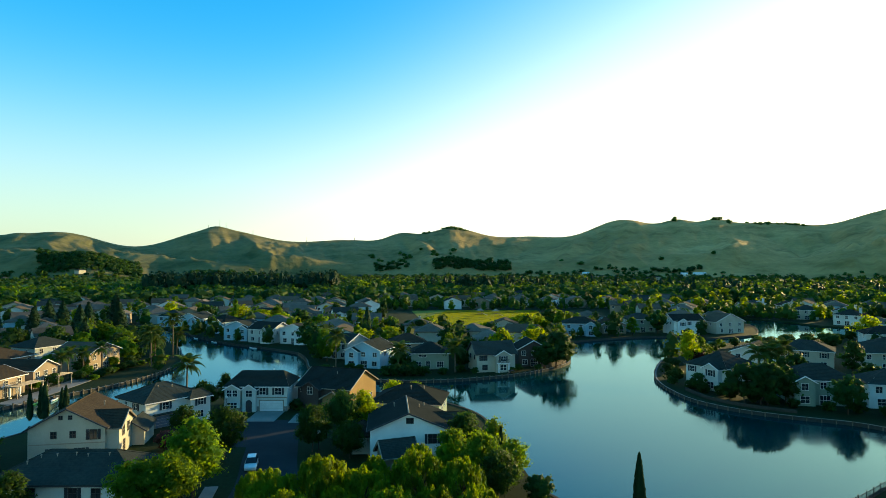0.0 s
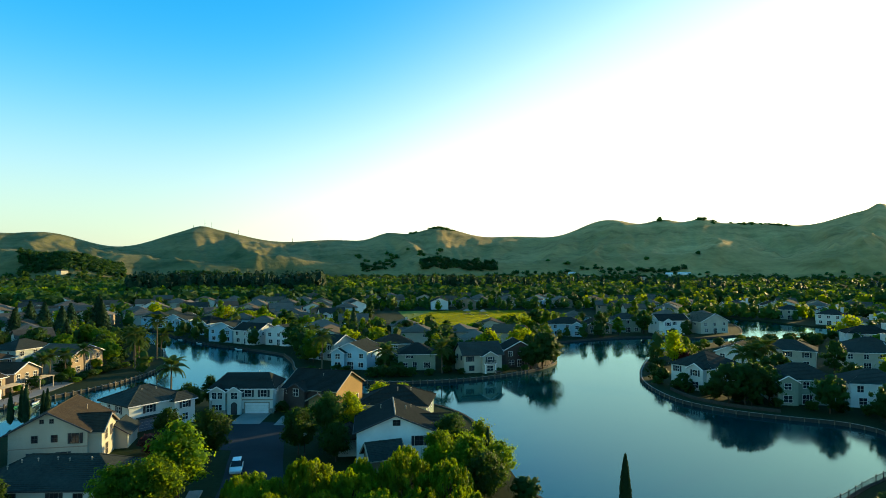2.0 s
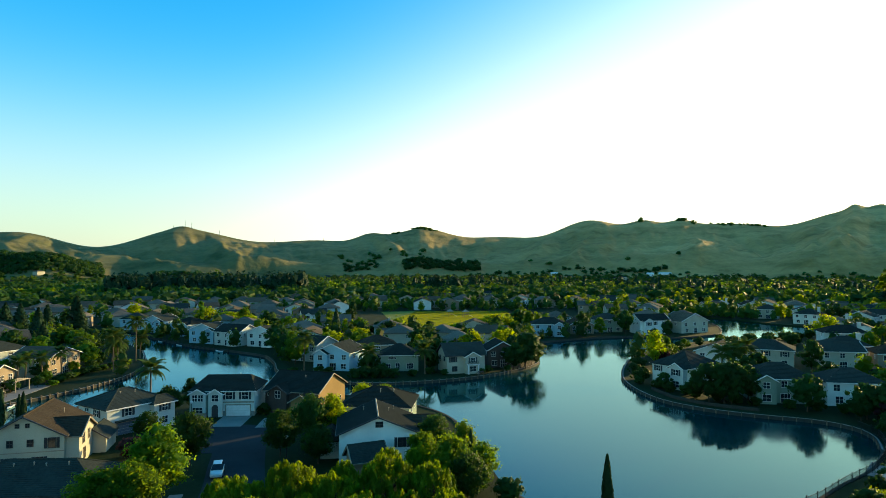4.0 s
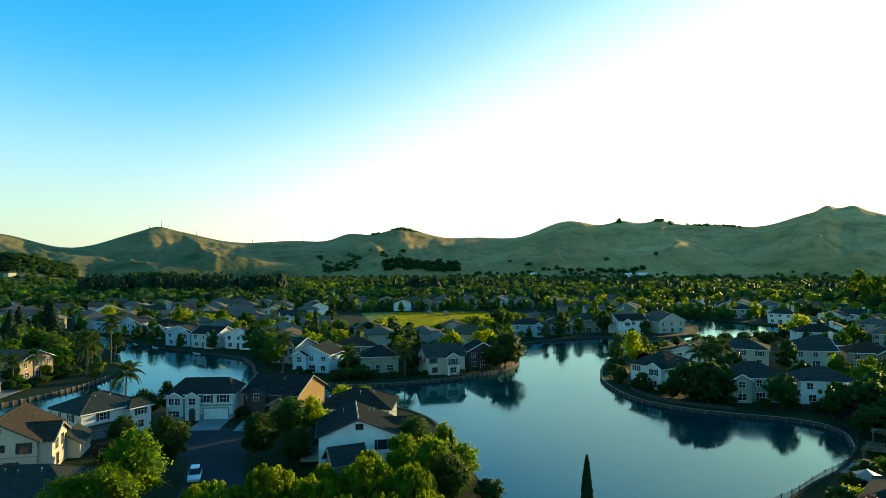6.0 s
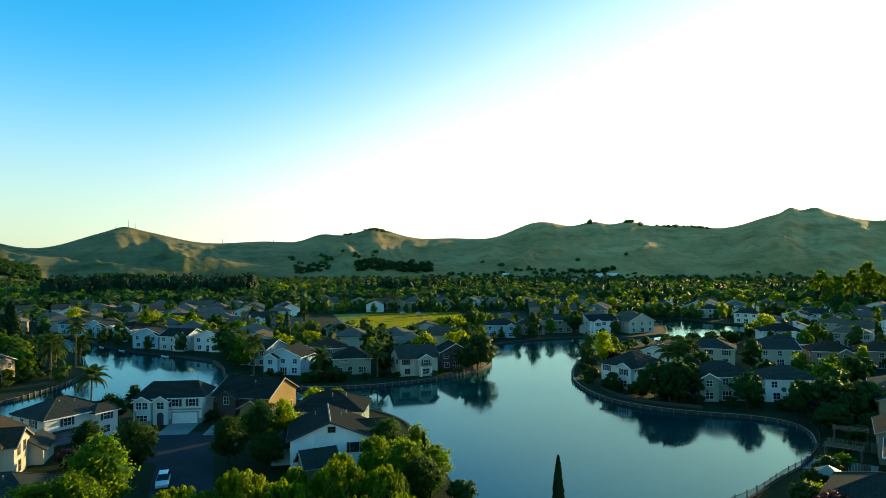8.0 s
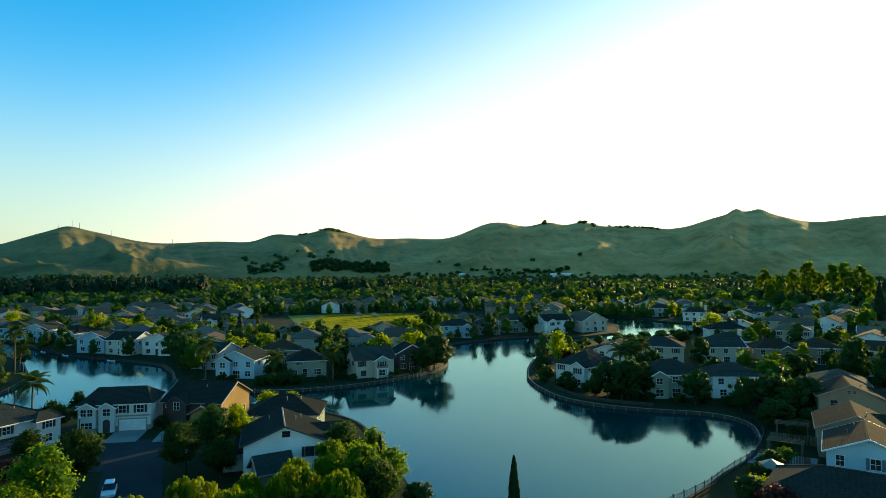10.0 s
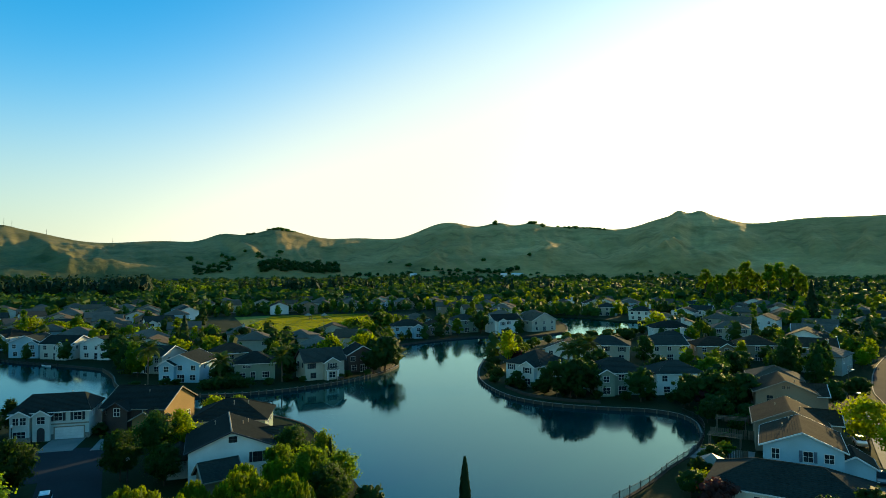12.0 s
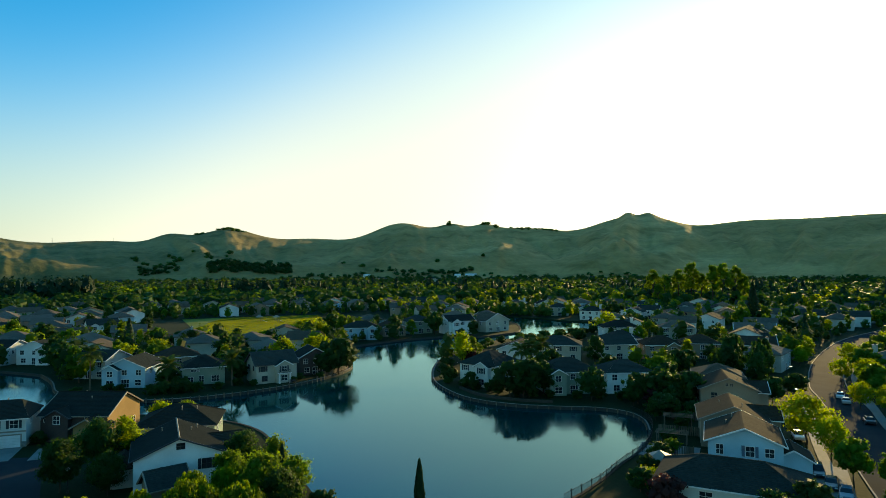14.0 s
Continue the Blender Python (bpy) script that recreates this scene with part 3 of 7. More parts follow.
def hill_z(az, r):
    """The land's height at a bearing (degrees) and a distance: ridges at 2100 m with winding spurs and gullies, low swells before them."""
    t = min(max((r - 1250) / 850, 0), 1)
    wind = (1 - t) * (4.2 * noise.noise(Vector((az * 0.11, r * 0.0022, 8.1))) + 1.5 * noise.noise(Vector((az * 0.35, r * 0.005, 2.3))))
    crest = 0.0
    for c, w, h in HILLS:
        k = (az + wind - c) / (w * (1 + 0.5 * (1 - t)))
        if abs(k) < 4:
            crest += h * math.exp(-0.5 * k * k)
    spur = noise.fractal(Vector((az * 0.16 + wind * 0.1, r * 0.0016, 0)), 0.8, 2.0, 5)
    rise = t ** (1.45 + 0.75 * spur) if t < 1 else max(0.0, 1 - ((r - 2100) / 900) ** 2)
    fold = noise.fractal(Vector((az * 0.5 + wind * 0.35, r * 0.0022, 3.7)), 0.9, 2.0, 4)
    gully = 1 - 2 * abs(noise.noise(Vector((az * 0.62 + wind * 0.5, r * 0.0012, 6.3)))) ** 0.8
    fine = 1 - 2 * abs(noise.noise(Vector((az * 1.7 + wind, r * 0.004, 1.3))))
    slope_side = math.sin(math.pi * t)
    z = crest * rise * (1 + (0.22 * spur + 0.16 * fold) * slope_side) + slope_side * min(1, crest / 60) * (3.8 * gully + 1.6 * fine)
    for c, d, w, s, h in KNOLLS:
        k, q = (az - c + 0.25 * wind) / w, (r - d) / s
        if abs(k) < 3.5 and abs(q) < 3.5:
            z += h * math.exp(-0.5 * k * k - 0.5 * q * q)
    return z * min(max((r - 1100) / 150, 0), 1)


def hills():
    azs, rs = [-58 + 0.2 * i for i in range(730)], [1100 + 15 * i for i in range(120)]
    verts = [(r * math.sin(radians(a)), r * math.cos(radians(a)), hill_z(a, r) - 0.3 + (0.5 if r > 1150 else 0)) for a in azs for r in rs]
    n = len(rs)
    faces = [(i * n + k, i * n + k + 1, (i + 1) * n + k + 1, (i + 1) * n + k) for i in range(len(azs) - 1) for k in range(n - 1)]
    me = bpy.data.meshes.new("hills")
    me.from_pydata(verts, [], [f[::-1] for f in faces])
    me.polygons.foreach_set("use_smooth", np.ones(len(faces), dtype=bool))
    structure("hills", me, "hill", "rounded grassy hills, green and haze-brightened dry gold, in evening shade", "hill")


hills()


# ---------- houses ----------
SHARED = {}


def shared(key, make):
    """One mesh for alike pieces."""
    if key not in SHARED:
        bm = make()
        me = bpy.data.meshes.new(key[0])
        bm.to_mesh(me)
        bm.free()
        SHARED[key] = me
    return SHARED[key]


def side_pose(side, w, d, u, z):
    """A pose on one wall of a house: x along the wall, -y outwards."""
    if side == "f":
        return pose(u, -d / 2, z)
    if side == "b":
        return pose(-u, d / 2, z, 0, 0, 180)
    if side == "r":
        return pose(w / 2, u, z, 0, 0, 90)
    return pose(-w / 2, -u, z, 0, 0, -90)


def lattice(xs, zs, solid, y0, y1):
    """A solid plate cut into cells; solid(i, k) says which cells are filled."""
    bm, seen = bmesh.new(), {}

    def at(i, k, y):
        if (i, k, y) not in seen:
            seen[i, k, y] = bm.verts.new((xs[i], y, zs[k]))
        return seen[i, k, y]
    nx, nz = len(xs) - 1, len(zs) - 1
    full = lambda i, k: 0 <= i < nx and 0 <= k < nz and solid(i, k)
    for i in range(nx):
        for k in range(nz):
            if not full(i, k):
                continue
            bm.faces.new((at(i, k, y0), at(i + 1, k, y0), at(i + 1, k + 1, y0), at(i, k + 1, y0)))
            bm.faces.new((at(i, k + 1, y1), at(i + 1, k + 1, y1), at(i + 1, k, y1), at(i, k, y1)))
            for di, dk, a, b in ((-1, 0, (i, k + 1), (i, k)), (1, 0, (i + 1, k), (i + 1, k + 1)), (0, -1, (i, k), (i + 1, k)), (0, 1, (i + 1, k + 1), (i, k + 1))):
                if not full(i + di, k + dk):
                    bm.faces.new((at(*b, y0), at(*a, y0), at(*a, y1), at(*b, y1)))
    bmesh.ops.recalc_face_normals(bm, faces=bm.faces)
    return bm


def window_frame_mesh(w, h, bars):
    t, xs = 0.065, [-w / 2 - 0.065, -w / 2]
    for i in range(1, bars + 1):
        x = -w / 2 + w * i / (bars + 1)
        xs += [x - 0.025, x + 0.025]
    xs += [w / 2, w / 2 + t]
    zs = [-h / 2 - t, -h / 2, -0.025, 0.025, h / 2, h / 2 + t]
    return lattice(xs, zs, lambda i, k: i % 2 == 0 or k % 2 == 0, -0.09, 0.02)


def shutter_mesh(wh):
    """A louvred shutter: one board whose face is folded into slats."""
    bm = bmesh.new()
    n = max(4, int(wh / 0.12))
    face = [(0.01, -wh / 2 - 0.08), (-0.07, -wh / 2 - 0.08)]
    for k in range(n):
        z = -wh / 2 + wh * k / n
        face += [(-0.06, z + 0.01), (-0.09, z + wh / n - 0.01)]
    face += [(-0.07, wh / 2 + 0.08), (0.01, wh / 2 + 0.08)]
    sides = [[bm.verts.new((x, y, z)) for y, z in face] for x in (-0.22, 0.22)]
    for k in range(len(face)):
        j = (k + 1) % len(face)
        bm.faces.new((sides[0][k], sides[1][k], sides[1][j], sides[0][j]))
    for ring in sides:
        for k in range(1, len(face) - 2):
            bm.faces.new((ring[0], ring[k], ring[k + 1]))
        bm.faces.new((ring[0], ring[-2], ring[-1]))
    bmesh.ops.recalc_face_normals(bm, faces=bm.faces)
    return bm


def window(house, side, w, d, u, z, ww, wh, trim="white", shutter=""):
    m = side_pose(side, w, d, u, z)
    bars = max(1, round(ww / 0.75) - 1)
    fr = part("window", shared(("window", ww, wh, bars, trim), lambda: window_frame_mesh(ww, wh, bars)), trim, house, "", m)
    part("pane", shared(("pane", ww, wh), lambda: boxes((-ww / 2, -0.03, -wh / 2, ww / 2, 0.01, wh / 2))), "glass", fr)
    if shutter:
        for s in (-1, 1):
            x = s * (ww / 2 + 0.36)
            part("shutter", shared(("shutter", wh, shutter), lambda: shutter_mesh(wh)), shutter, house, "", m @ pose(x, 0, 0))


def garage_door(house, side, w, d, u, gw, gh, mat="white"):
    m = side_pose(side, w, d, u, 0)
    g = part("garage_door", shared(("garage_door", gw, gh, mat), lambda: boxes(*[(-gw / 2, -0.05, 0.02 + gh * k / 4, gw / 2, 0.01, gh * (k + 1) / 4 - 0.025) for k in range(4)],
             *[(-gw / 2 + gw * (i + 0.12) / 8, -0.07, gh * (k + 0.2) / 4, -gw / 2 + gw * (i + 0.88) / 8, -0.049, gh * (k + 0.78) / 4) for k in range(4) for i in range(8)])), mat, house, "panelled sectional garage door", m)
    part("door_surround", shared(("door_surround", gw, gh), lambda: boxes((-gw / 2 - 0.2, -0.12, 0, -gw / 2, 0.01, gh + 0.2), (gw / 2, -0.12, 0, gw / 2 + 0.2, 0.01, gh + 0.2), (-gw / 2, -0.12, gh, gw / 2, 0.01, gh + 0.2))), "trim_tan", g)


def entry_door(house, side, w, d, u, dw, dh, arched=False):
    m = side_pose(side, w, d, u, 0)

    def make():
        bm = boxes((-dw / 2, -0.05, 0.02, dw / 2, 0.01, dh), (-dw / 2 + 0.12, -0.07, 0.2, dw / 2 - 0.12, -0.049, dh * 0.45), (-dw / 2 + 0.12, -0.07, dh * 0.52, dw / 2 - 0.12, -0.049, dh - 0.15))
        if arched:
            a = [(dw / 2 * math.cos(math.pi * k / 8), dh + dw / 2 * math.sin(math.pi * k / 8)) for k in range(9)]
            f, b = [bm.verts.new((x, -0.05, z)) for x, z in a], [bm.verts.new((x, 0.01, z)) for x, z in a]
            bm.faces.new(f)
            for k in range(8):
                bm.faces.new((f[k], f[k + 1], b[k + 1], b[k]))
        return bm
    part("door", shared(("door", dw, dh, arched), make), "trim_dark", house, "dark panelled entry door", m)


def slope(bm, a, b, c, d, step):
    """One roof face between its eave a-b and its top d-c, in overlapping courses."""
    a, b, c, d = Vector(a), Vector(b), Vector(c), Vector(d)
    nrm = (b - a).cross(d - a)
    if nrm.length < 1e-6:
        nrm = (b - a).cross(c - a)
    nrm.normalize()
    n = max(1, round(((a + b) / 2 - (c + d) / 2).length / step))
    lift = nrm * (0.055 if n > 1 else 0.0)
    for i in range(n):
        s, t = i / n, (i + 1) / n
        p, q = a.lerp(d, s) + lift, b.lerp(c, s) + lift
        r, u = b.lerp(c, t), a.lerp(d, t)
        v = [bm.verts.new(x) for x in (p, q, r, u)]
        if (r - u).length < 1e-4:
            bm.faces.new(v[:3])
        else:
            bm.faces.new(v)
        if n > 1:
            w0, w1 = bm.verts.new(p - lift), bm.verts.new(q - lift)
            bm.faces.new((w0, w1, v[1], v[0]))


def roof_mesh(w, d, eave, rise, kind, over=0.5, step=0.4, hip=1.0):
    """kinds: hip (ridge along the longer side), gable_x (ridge along x), gable_y (ridge along y). hip < 1 leaves a small gable at the ridge's ends."""
    bm = bmesh.new()
    if kind == "gable_y" or (kind == "hip" and d > w):
        bm = roof_mesh(d, w, eave, rise, "gable_x" if kind == "gable_y" else "hip", over, step, hip)
        bmesh.ops.rotate(bm, verts=bm.verts, cent=(0, 0, 0), matrix=Matrix.Rotation(radians(90), 3, "Z"))
        return bm
    x, y = w / 2 + over, d / 2 + over
    z0 = eave - over * rise / (d / 2) + 0.12
    z1 = eave + rise + 0.12
    t = 0.16
    if kind == "gable_x":
        slope(bm, (-x, -y, z0), (x, -y, z0), (x, 0, z1), (-x, 0, z1), step)
        slope(bm, (x, y, z0), (-x, y, z0), (-x, 0, z1), (x, 0, z1), step)
        ends = [((-x, -y, z0), (-x, 0, z1), (-x, y, z0)), ((x, y, z0), (x, 0, z1), (x, -y, z0))]
        for p, q, r in ends:
            for a, b in ((p, q), (q, r)):
                bm.faces.new([bm.verts.new(v) for v in (a, b, (b[0], b[1], b[2] - t), (a[0], a[1], a[2] - t))])
        for sy in (-1, 1):
            bm.faces.new([bm.verts.new(v) for v in ((-x, sy * y, z0 - t), (x, sy * y, z0 - t), (x, 0, z1 - t), (-x, 0, z1 - t))])
    else:
        k = min(y * hip, x - 0.3)
        slope(bm, (-x, -y, z0), (x, -y, z0), (x - k, 0, z1), (-x + k, 0, z1), step)
        slope(bm, (x, y, z0), (-x, y, z0), (-x + k, 0, z1), (x - k, 0, z1), step)
        slope(bm, (x, -y, z0), (x, y, z0), (x - k, 0, z1), (x - k, 0, z1), step)
        slope(bm, (-x, y, z0), (-x, -y, z0), (-x + k, 0, z1), (-x + k, 0, z1), step)
        bm.faces.new([bm.verts.new(v) for v in ((-x, -y, z0 - t), (-x, y, z0 - t), (x, y, z0 - t), (x, -y, z0 - t))])
    for a, b in (((-x, -y), (x, -y)), ((x, y), (-x, y)), ((x, -y), (x, y)), ((-x, y), (-x, -y))):
        if kind == "hip" or a[1] == b[1]:
            bm.faces.new([bm.verts.new(v) for v in ((*a, z0), (*b, z0), (*b, z0 - t), (*a, z0 - t))])
    bmesh.ops.remove_doubles(bm, verts=bm.verts, dist=0.0005)
    return bm


def edge_boards(w, d, eave, rise, kind, over=0.5):
    """Ridge, hip and rake boards: thin bars that cap the roof's edges, and a gutter board along the eaves; each one a piece."""
    if kind == "gable_y" or (kind == "hip" and d > w):
        out = edge_boards(d, w, eave, rise, "gable_x" if kind == "gable_y" else "hip", over)
        for _, bm, _ in out:
            bmesh.ops.rotate(bm, verts=bm.verts, cent=(0, 0, 0), matrix=Matrix.Rotation(radians(90), 3, "Z"))
        return out
    x, y = w / 2 + over, d / 2 + over
    z0, z1 = eave - over * rise / (d / 2) + 0.12, eave + rise + 0.12
    out = []

    def bar(name, p, q, r):
        bm = bmesh.new()
        tube(bm, [p, q], [r, r], 5)
        out.append((name, bm, ""))
    if kind == "gable_x":
        bar("ridge_cap", (-x, 0, z1 + 0.05), (x, 0, z1 + 0.05), 0.13)
        for sx in (-1, 1):
            for sy in (-1, 1):
                bar("fascia", (sx * (x + 0.03), sy * y, z0 - 0.08), (sx * (x + 0.03), 0, z1 - 0.08), 0.13)
    else:
        k = min(y, x - 0.3)
        bar("ridge_cap", (-x + k, 0, z1 + 0.05), (x - k, 0, z1 + 0.05), 0.12)
        for sx in (-1, 1):
            for sy in (-1, 1):
                bar("ridge_cap", (sx * x, sy * y, z0 + 0.06), (sx * (x - k), 0, z1 + 0.06), 0.11)
    for sy in (-1, 1):
        out.append(("fascia", boxes((-x, sy * y - 0.06 + sy * 0.07, z0 - 0.2, x, sy * y + 0.06 + sy * 0.07, z0 - 0.03)), ""))
    return out


def walls_mesh(w, d, eave, rise, kind):
    bm = bmesh.new()
    if kind == "hip":
        box(bm, -w / 2, -d / 2, -0.3, w / 2, d / 2, eave)
        return bm
    if kind == "gable_x":
        prof = [(-d / 2, -0.3), (d / 2, -0.3), (d / 2, eave), (0, eave + rise), (-d / 2, eave)]
        ends = [[bm.verts.new((s * w / 2, y, z)) for y, z in prof] for s in (-1, 1)]
    else:
        prof = [(-w / 2, -0.3), (w / 2, -0.3), (w / 2, eave), (0, eave + rise), (-w / 2, eave)]
        ends = [[bm.verts.new((x, s * d / 2, z)) for x, z in prof] for s in (1, -1)]
    bm.faces.new(ends[0][::-1])
    bm.faces.new(ends[1])
    for k in range(5):
        bm.faces.new((ends[0][k], ends[0][(k + 1) % 5], ends[1][(k + 1) % 5], ends[1][k]))
    bmesh.ops.recalc_face_normals(bm, faces=bm.faces)
    return bm


def block(house, w, d, eave, rise, kind, wall, roof, m=None, over=0.5, step=0.4, board="white", cap="", hip=1.0, dressed=True):
    """One volume of a house: walls and a roof over them."""
    m = m or Matrix()
    part("wall", walls_mesh(w, d, eave, rise, kind), wall, house, "", m)
    rf = part("roof", roof_mesh(w, d, eave, rise, kind, over, step, hip), roof, house, "", m)
    if dressed:
        for name, bm, mat in edge_boards(w, d, eave, rise, kind, over):
            if name == "fascia" or (hip == 1.0 and cap != "none"):
                part(name, bm, board if name == "fascia" else cap or roof, rf)
            else:
                bm.free()
    return rf


def openings(house, w, d, spec, trim="white", shutter="shutter"):
    """spec rows: wall, along, height of the middle, width, height, kind (w window, s with shutters, g garage, d door, a arched door)."""
    for side, u, z, ww, wh, kind in spec:
        if kind == "g":
            garage_door(house, side, w, d, u, ww, wh)
        elif kind in "da":
            entry_door(house, side, w, d, u, ww, wh, kind == "a")
        else:
            window(house, side, w, d, u, z, ww, wh, trim, shutter if kind == "s" else "")


def chimney(house, x, y, z0, z1, mat):
    c = part("chimney", boxes((x - 0.6, y - 0.4, z0, x + 0.6, y + 0.4, z1), (x - 0.7, y - 0.5, z1 + 0.003, x + 0.7, y + 0.5, z1 + 0.18)), mat, house)
    bm = bmesh.new()
    tube(bm, [(x, y, z1 + 0.18), (x, y, z1 + 0.6)], [0.18, 0.16], 8)
    part("flue", bm, "trim_dark", c)


def vents(house, places):
    for x, y, z in places:
        bm = bmesh.new()
        tube(bm, [(x, y, z - 0.3), (x, y, z + 0.35), (x, y, z + 0.36), (x, y, z + 0.5)], [0.07, 0.07, 0.13, 0.11], 8)
        part("roof_vent", bm, "trim_tan", house)


def home(x, y, turn, label, group=""):
    return root("house", pose(x, y, 0, 0, 0, turn), label, "house", group)


def porch(house, w, d, u, span, depth, height, wall, roof, balcony=True):
    """A covered porch on the front wall: two columns, a flat roof and a railing over it."""
    m = pose(u, -d / 2 - depth / 2, 0)
    part("porch_roof", boxes((-span / 2 - 0.15, -depth / 2 - 0.15, height, span / 2 + 0.15, depth / 2 - 0.01, height + 0.22)), "white", house, "", m)
    for s in (-1, 1):
        part("column", shared(("column", height), lambda: boxes((-0.16, -0.16, 0, 0.16, 0.16, height), (-0.24, -0.24, 0.003, 0.24, 0.24, 0.3))), "white", house, "", m @ pose(s * (span / 2 - 0.2), -depth / 2 + 0.2, 0))
    if balcony:
        xs = [-span / 2 + 0.08 * k for k in range(int(span / 0.08) + 1)]
        zs = [height + 0.2, height + 0.3, height + 1.05, height + 1.14]
        part("railing", lattice(xs, zs, lambda i, k: k != 1 or i % 3 == 0, -depth / 2, -depth / 2 + 0.05), "trim_dark", house, "dark balcony railing", m)


# cul-de-sac: grey two-storey house with a garage facing the court
h = home(-39.6, 141, 0, "pale grey two-storey house with a white garage door")
block(h, 13, 10, 5.4, 2.3, "hip", "white_stucco", "roof_dark", hip=0.45)
block(h, 3.2, 2.4, 4.9, 0.9, "gable_y", "white_stucco", "roof_dark", pose(-4.7, -5.2, 0), 0.35)
block(h, 2.8, 2.0, 4.8, 0.9, "gable_y", "white_stucco", "roof_dark", pose(-1.3, -5.0, 0), 0.3)
openings(h, 13, 10, [("f", 1.3, 4.2, 1.3, 1.4, "s"), ("f", 4.6, 4.2, 1.3, 1.4, "s"), ("f", 3.2, 0, 4.9, 2.2, "g"), ("r", -2, 4.2, 1.0, 1.2, "w"), ("r", 2, 4.2, 1.0, 1.2, "w")])
openings(h, 13, 12.8, [("f", -5.3, 4.0, 0.95, 1.3, "w"), ("f", -4.1, 4.0, 0.95, 1.3, "w"), ("f", -4.7, 1.5, 2.0, 1.2, "w")])
openings(h, 13, 12.0, [("f", -1.3, 3.9, 1.3, 1.3, "w"), ("f", -1.3, 0, 1.3, 1.9, "a")])
for b in ((-6.6, -6.5, -0.2, -2.9, -5.9, 1.0), (0.0, -5.12, -0.2, 0.6, -4.9, 1.0), (5.75, -5.12, -0.2, 6.55, -4.9, 1.0)):
    part("stone_base", boxes(b), "stone", h, "dark stone veneer along the base")
part("belt_course", boxes((-0.1, -5.14, 2.75, 6.5, -4.98, 3.0)), "trim_tan", h)
vents(h, [(2, 1.5, 7.4)])

# ochre house with its tall gable to the sun
h = home(-23.6, 143.8, -20, "brown house with an ochre gable end lit by the evening sun")
block(h, 12.6, 12.6, 4.7, 3.0, "gable_x", "brown_siding", "roof_dark", board="trim_tan")
block(h, 5.0, 4.0, 3.2, 1.4, "gable_y", "ochre_stucco", "roof_dark", pose(4.2, -7.5, 0), board="trim_tan")
block(h, 4.2, 3.0, 4.6, 1.3, "gable_y", "brown_siding", "roof_dark", pose(-2.6, -6.0, 0), board="trim_dark")
openings(h, 12.6, 15, [("f", -2.6, 4.0, 1.2, 1.5, "w")])
bm = bmesh.new()
face = [bm.verts.new((6.34, y, z)) for y, z in ((-6.3, 0.0), (6.3, 0.0), (6.3, 4.66), (0, 7.62), (-6.3, 4.66))]
bm.faces.new(face)
bmesh.ops.extrude_face_region(bm, geom=bm.faces[:])
for v in bm.verts[:5]:
    v.co.x -= 0.06
bmesh.ops.recalc_face_normals(bm, faces=bm.faces)
part("gable_cladding", bm, "ochre_stucco", h, "ochre stucco on the gable end")
openings(h, 12.7, 12.6, [("r", 3.5, 1.6, 1.3, 1.2, "w")])
openings(h, 12.6, 12.6, [("f", -5.2, 4.0, 1.0, 1.2, "w"), ("f", 2.6, 3.9, 1.1, 1.3, "w")])
vents(h, [(-2, 1.5, 7.3), (1, -2, 6.9)])

# white gabled house behind the willows
h = home(-6.0, 108.2, 5, "white house with a dark brown gabled roof, behind willow trees")
block(h, 12.2, 12.2, 5.0, 2.5, "gable_y", "bright_stucco", "roof_dark", board="trim_dark", cap="trim_tan")
block(h, 6.0, 7.0, 4.0, 1.6, "gable_x", "bright_stucco", "roof_brown", pose(6.5, 2.0, 0), board="trim_dark")
block(h, 3.4, 6.0, 3.2, 1.2, "hip", "grey_stucco", "roof_brown", pose(-7.5, 1.0, 0), board="trim_dark")
openings(h, 12.2, 12.2, [("f", 0.2, 6.3, 1.1, 0.8, "w"), ("f", -1.2, 3.0, 2.6, 1.1, "w"), ("f", 3.8, 3.4, 1.3, 1.4, "s"), ("l", 1, 3.8, 1.2, 1.1, "w")], "trim_dark")
vents(h, [(2.0, 1.0, 6.9), (3.0, 4.0, 6.5), (-2.2, 2.4, 6.9)])
h = home(-7.2, 99.6, 22, "grey garage wing with a ribbed slate-blue roof, beside willow trees")
block(h, 5.0, 4.0, 2.3, 1.7, "gable_x", "tan_stucco", "roof_grey", board="trim_tan", step=0.3)
openings(h, 5.0, 4.0, [("r", 0, 1.3, 0.9, 1.1, "w")], "trim_dark")

# hipped house by the point
h = home(-6.4, 126.4, -8, "sage house with a dark hipped roof near the water")
block(h, 13.0, 10.5, 5.0, 2.5, "hip", "sage_stucco", "roof_dark", board="trim_tan")
openings(h, 13, 10.5, [("f", 4.6, 3.9, 1.2, 1.5, "w"), ("f", 1.8, 4.1, 0.8, 0.9, "w"), ("r", -2.0, 3.9, 1.2, 1.3, "w"), ("r", 2.0, 3.9, 1.2, 1.3, "w"), ("f", -3, 3.9, 1.2, 1.3, "w")])
vents(h, [(0.5, -2.0, 7.2), (3.0, -1.6, 7.1)])

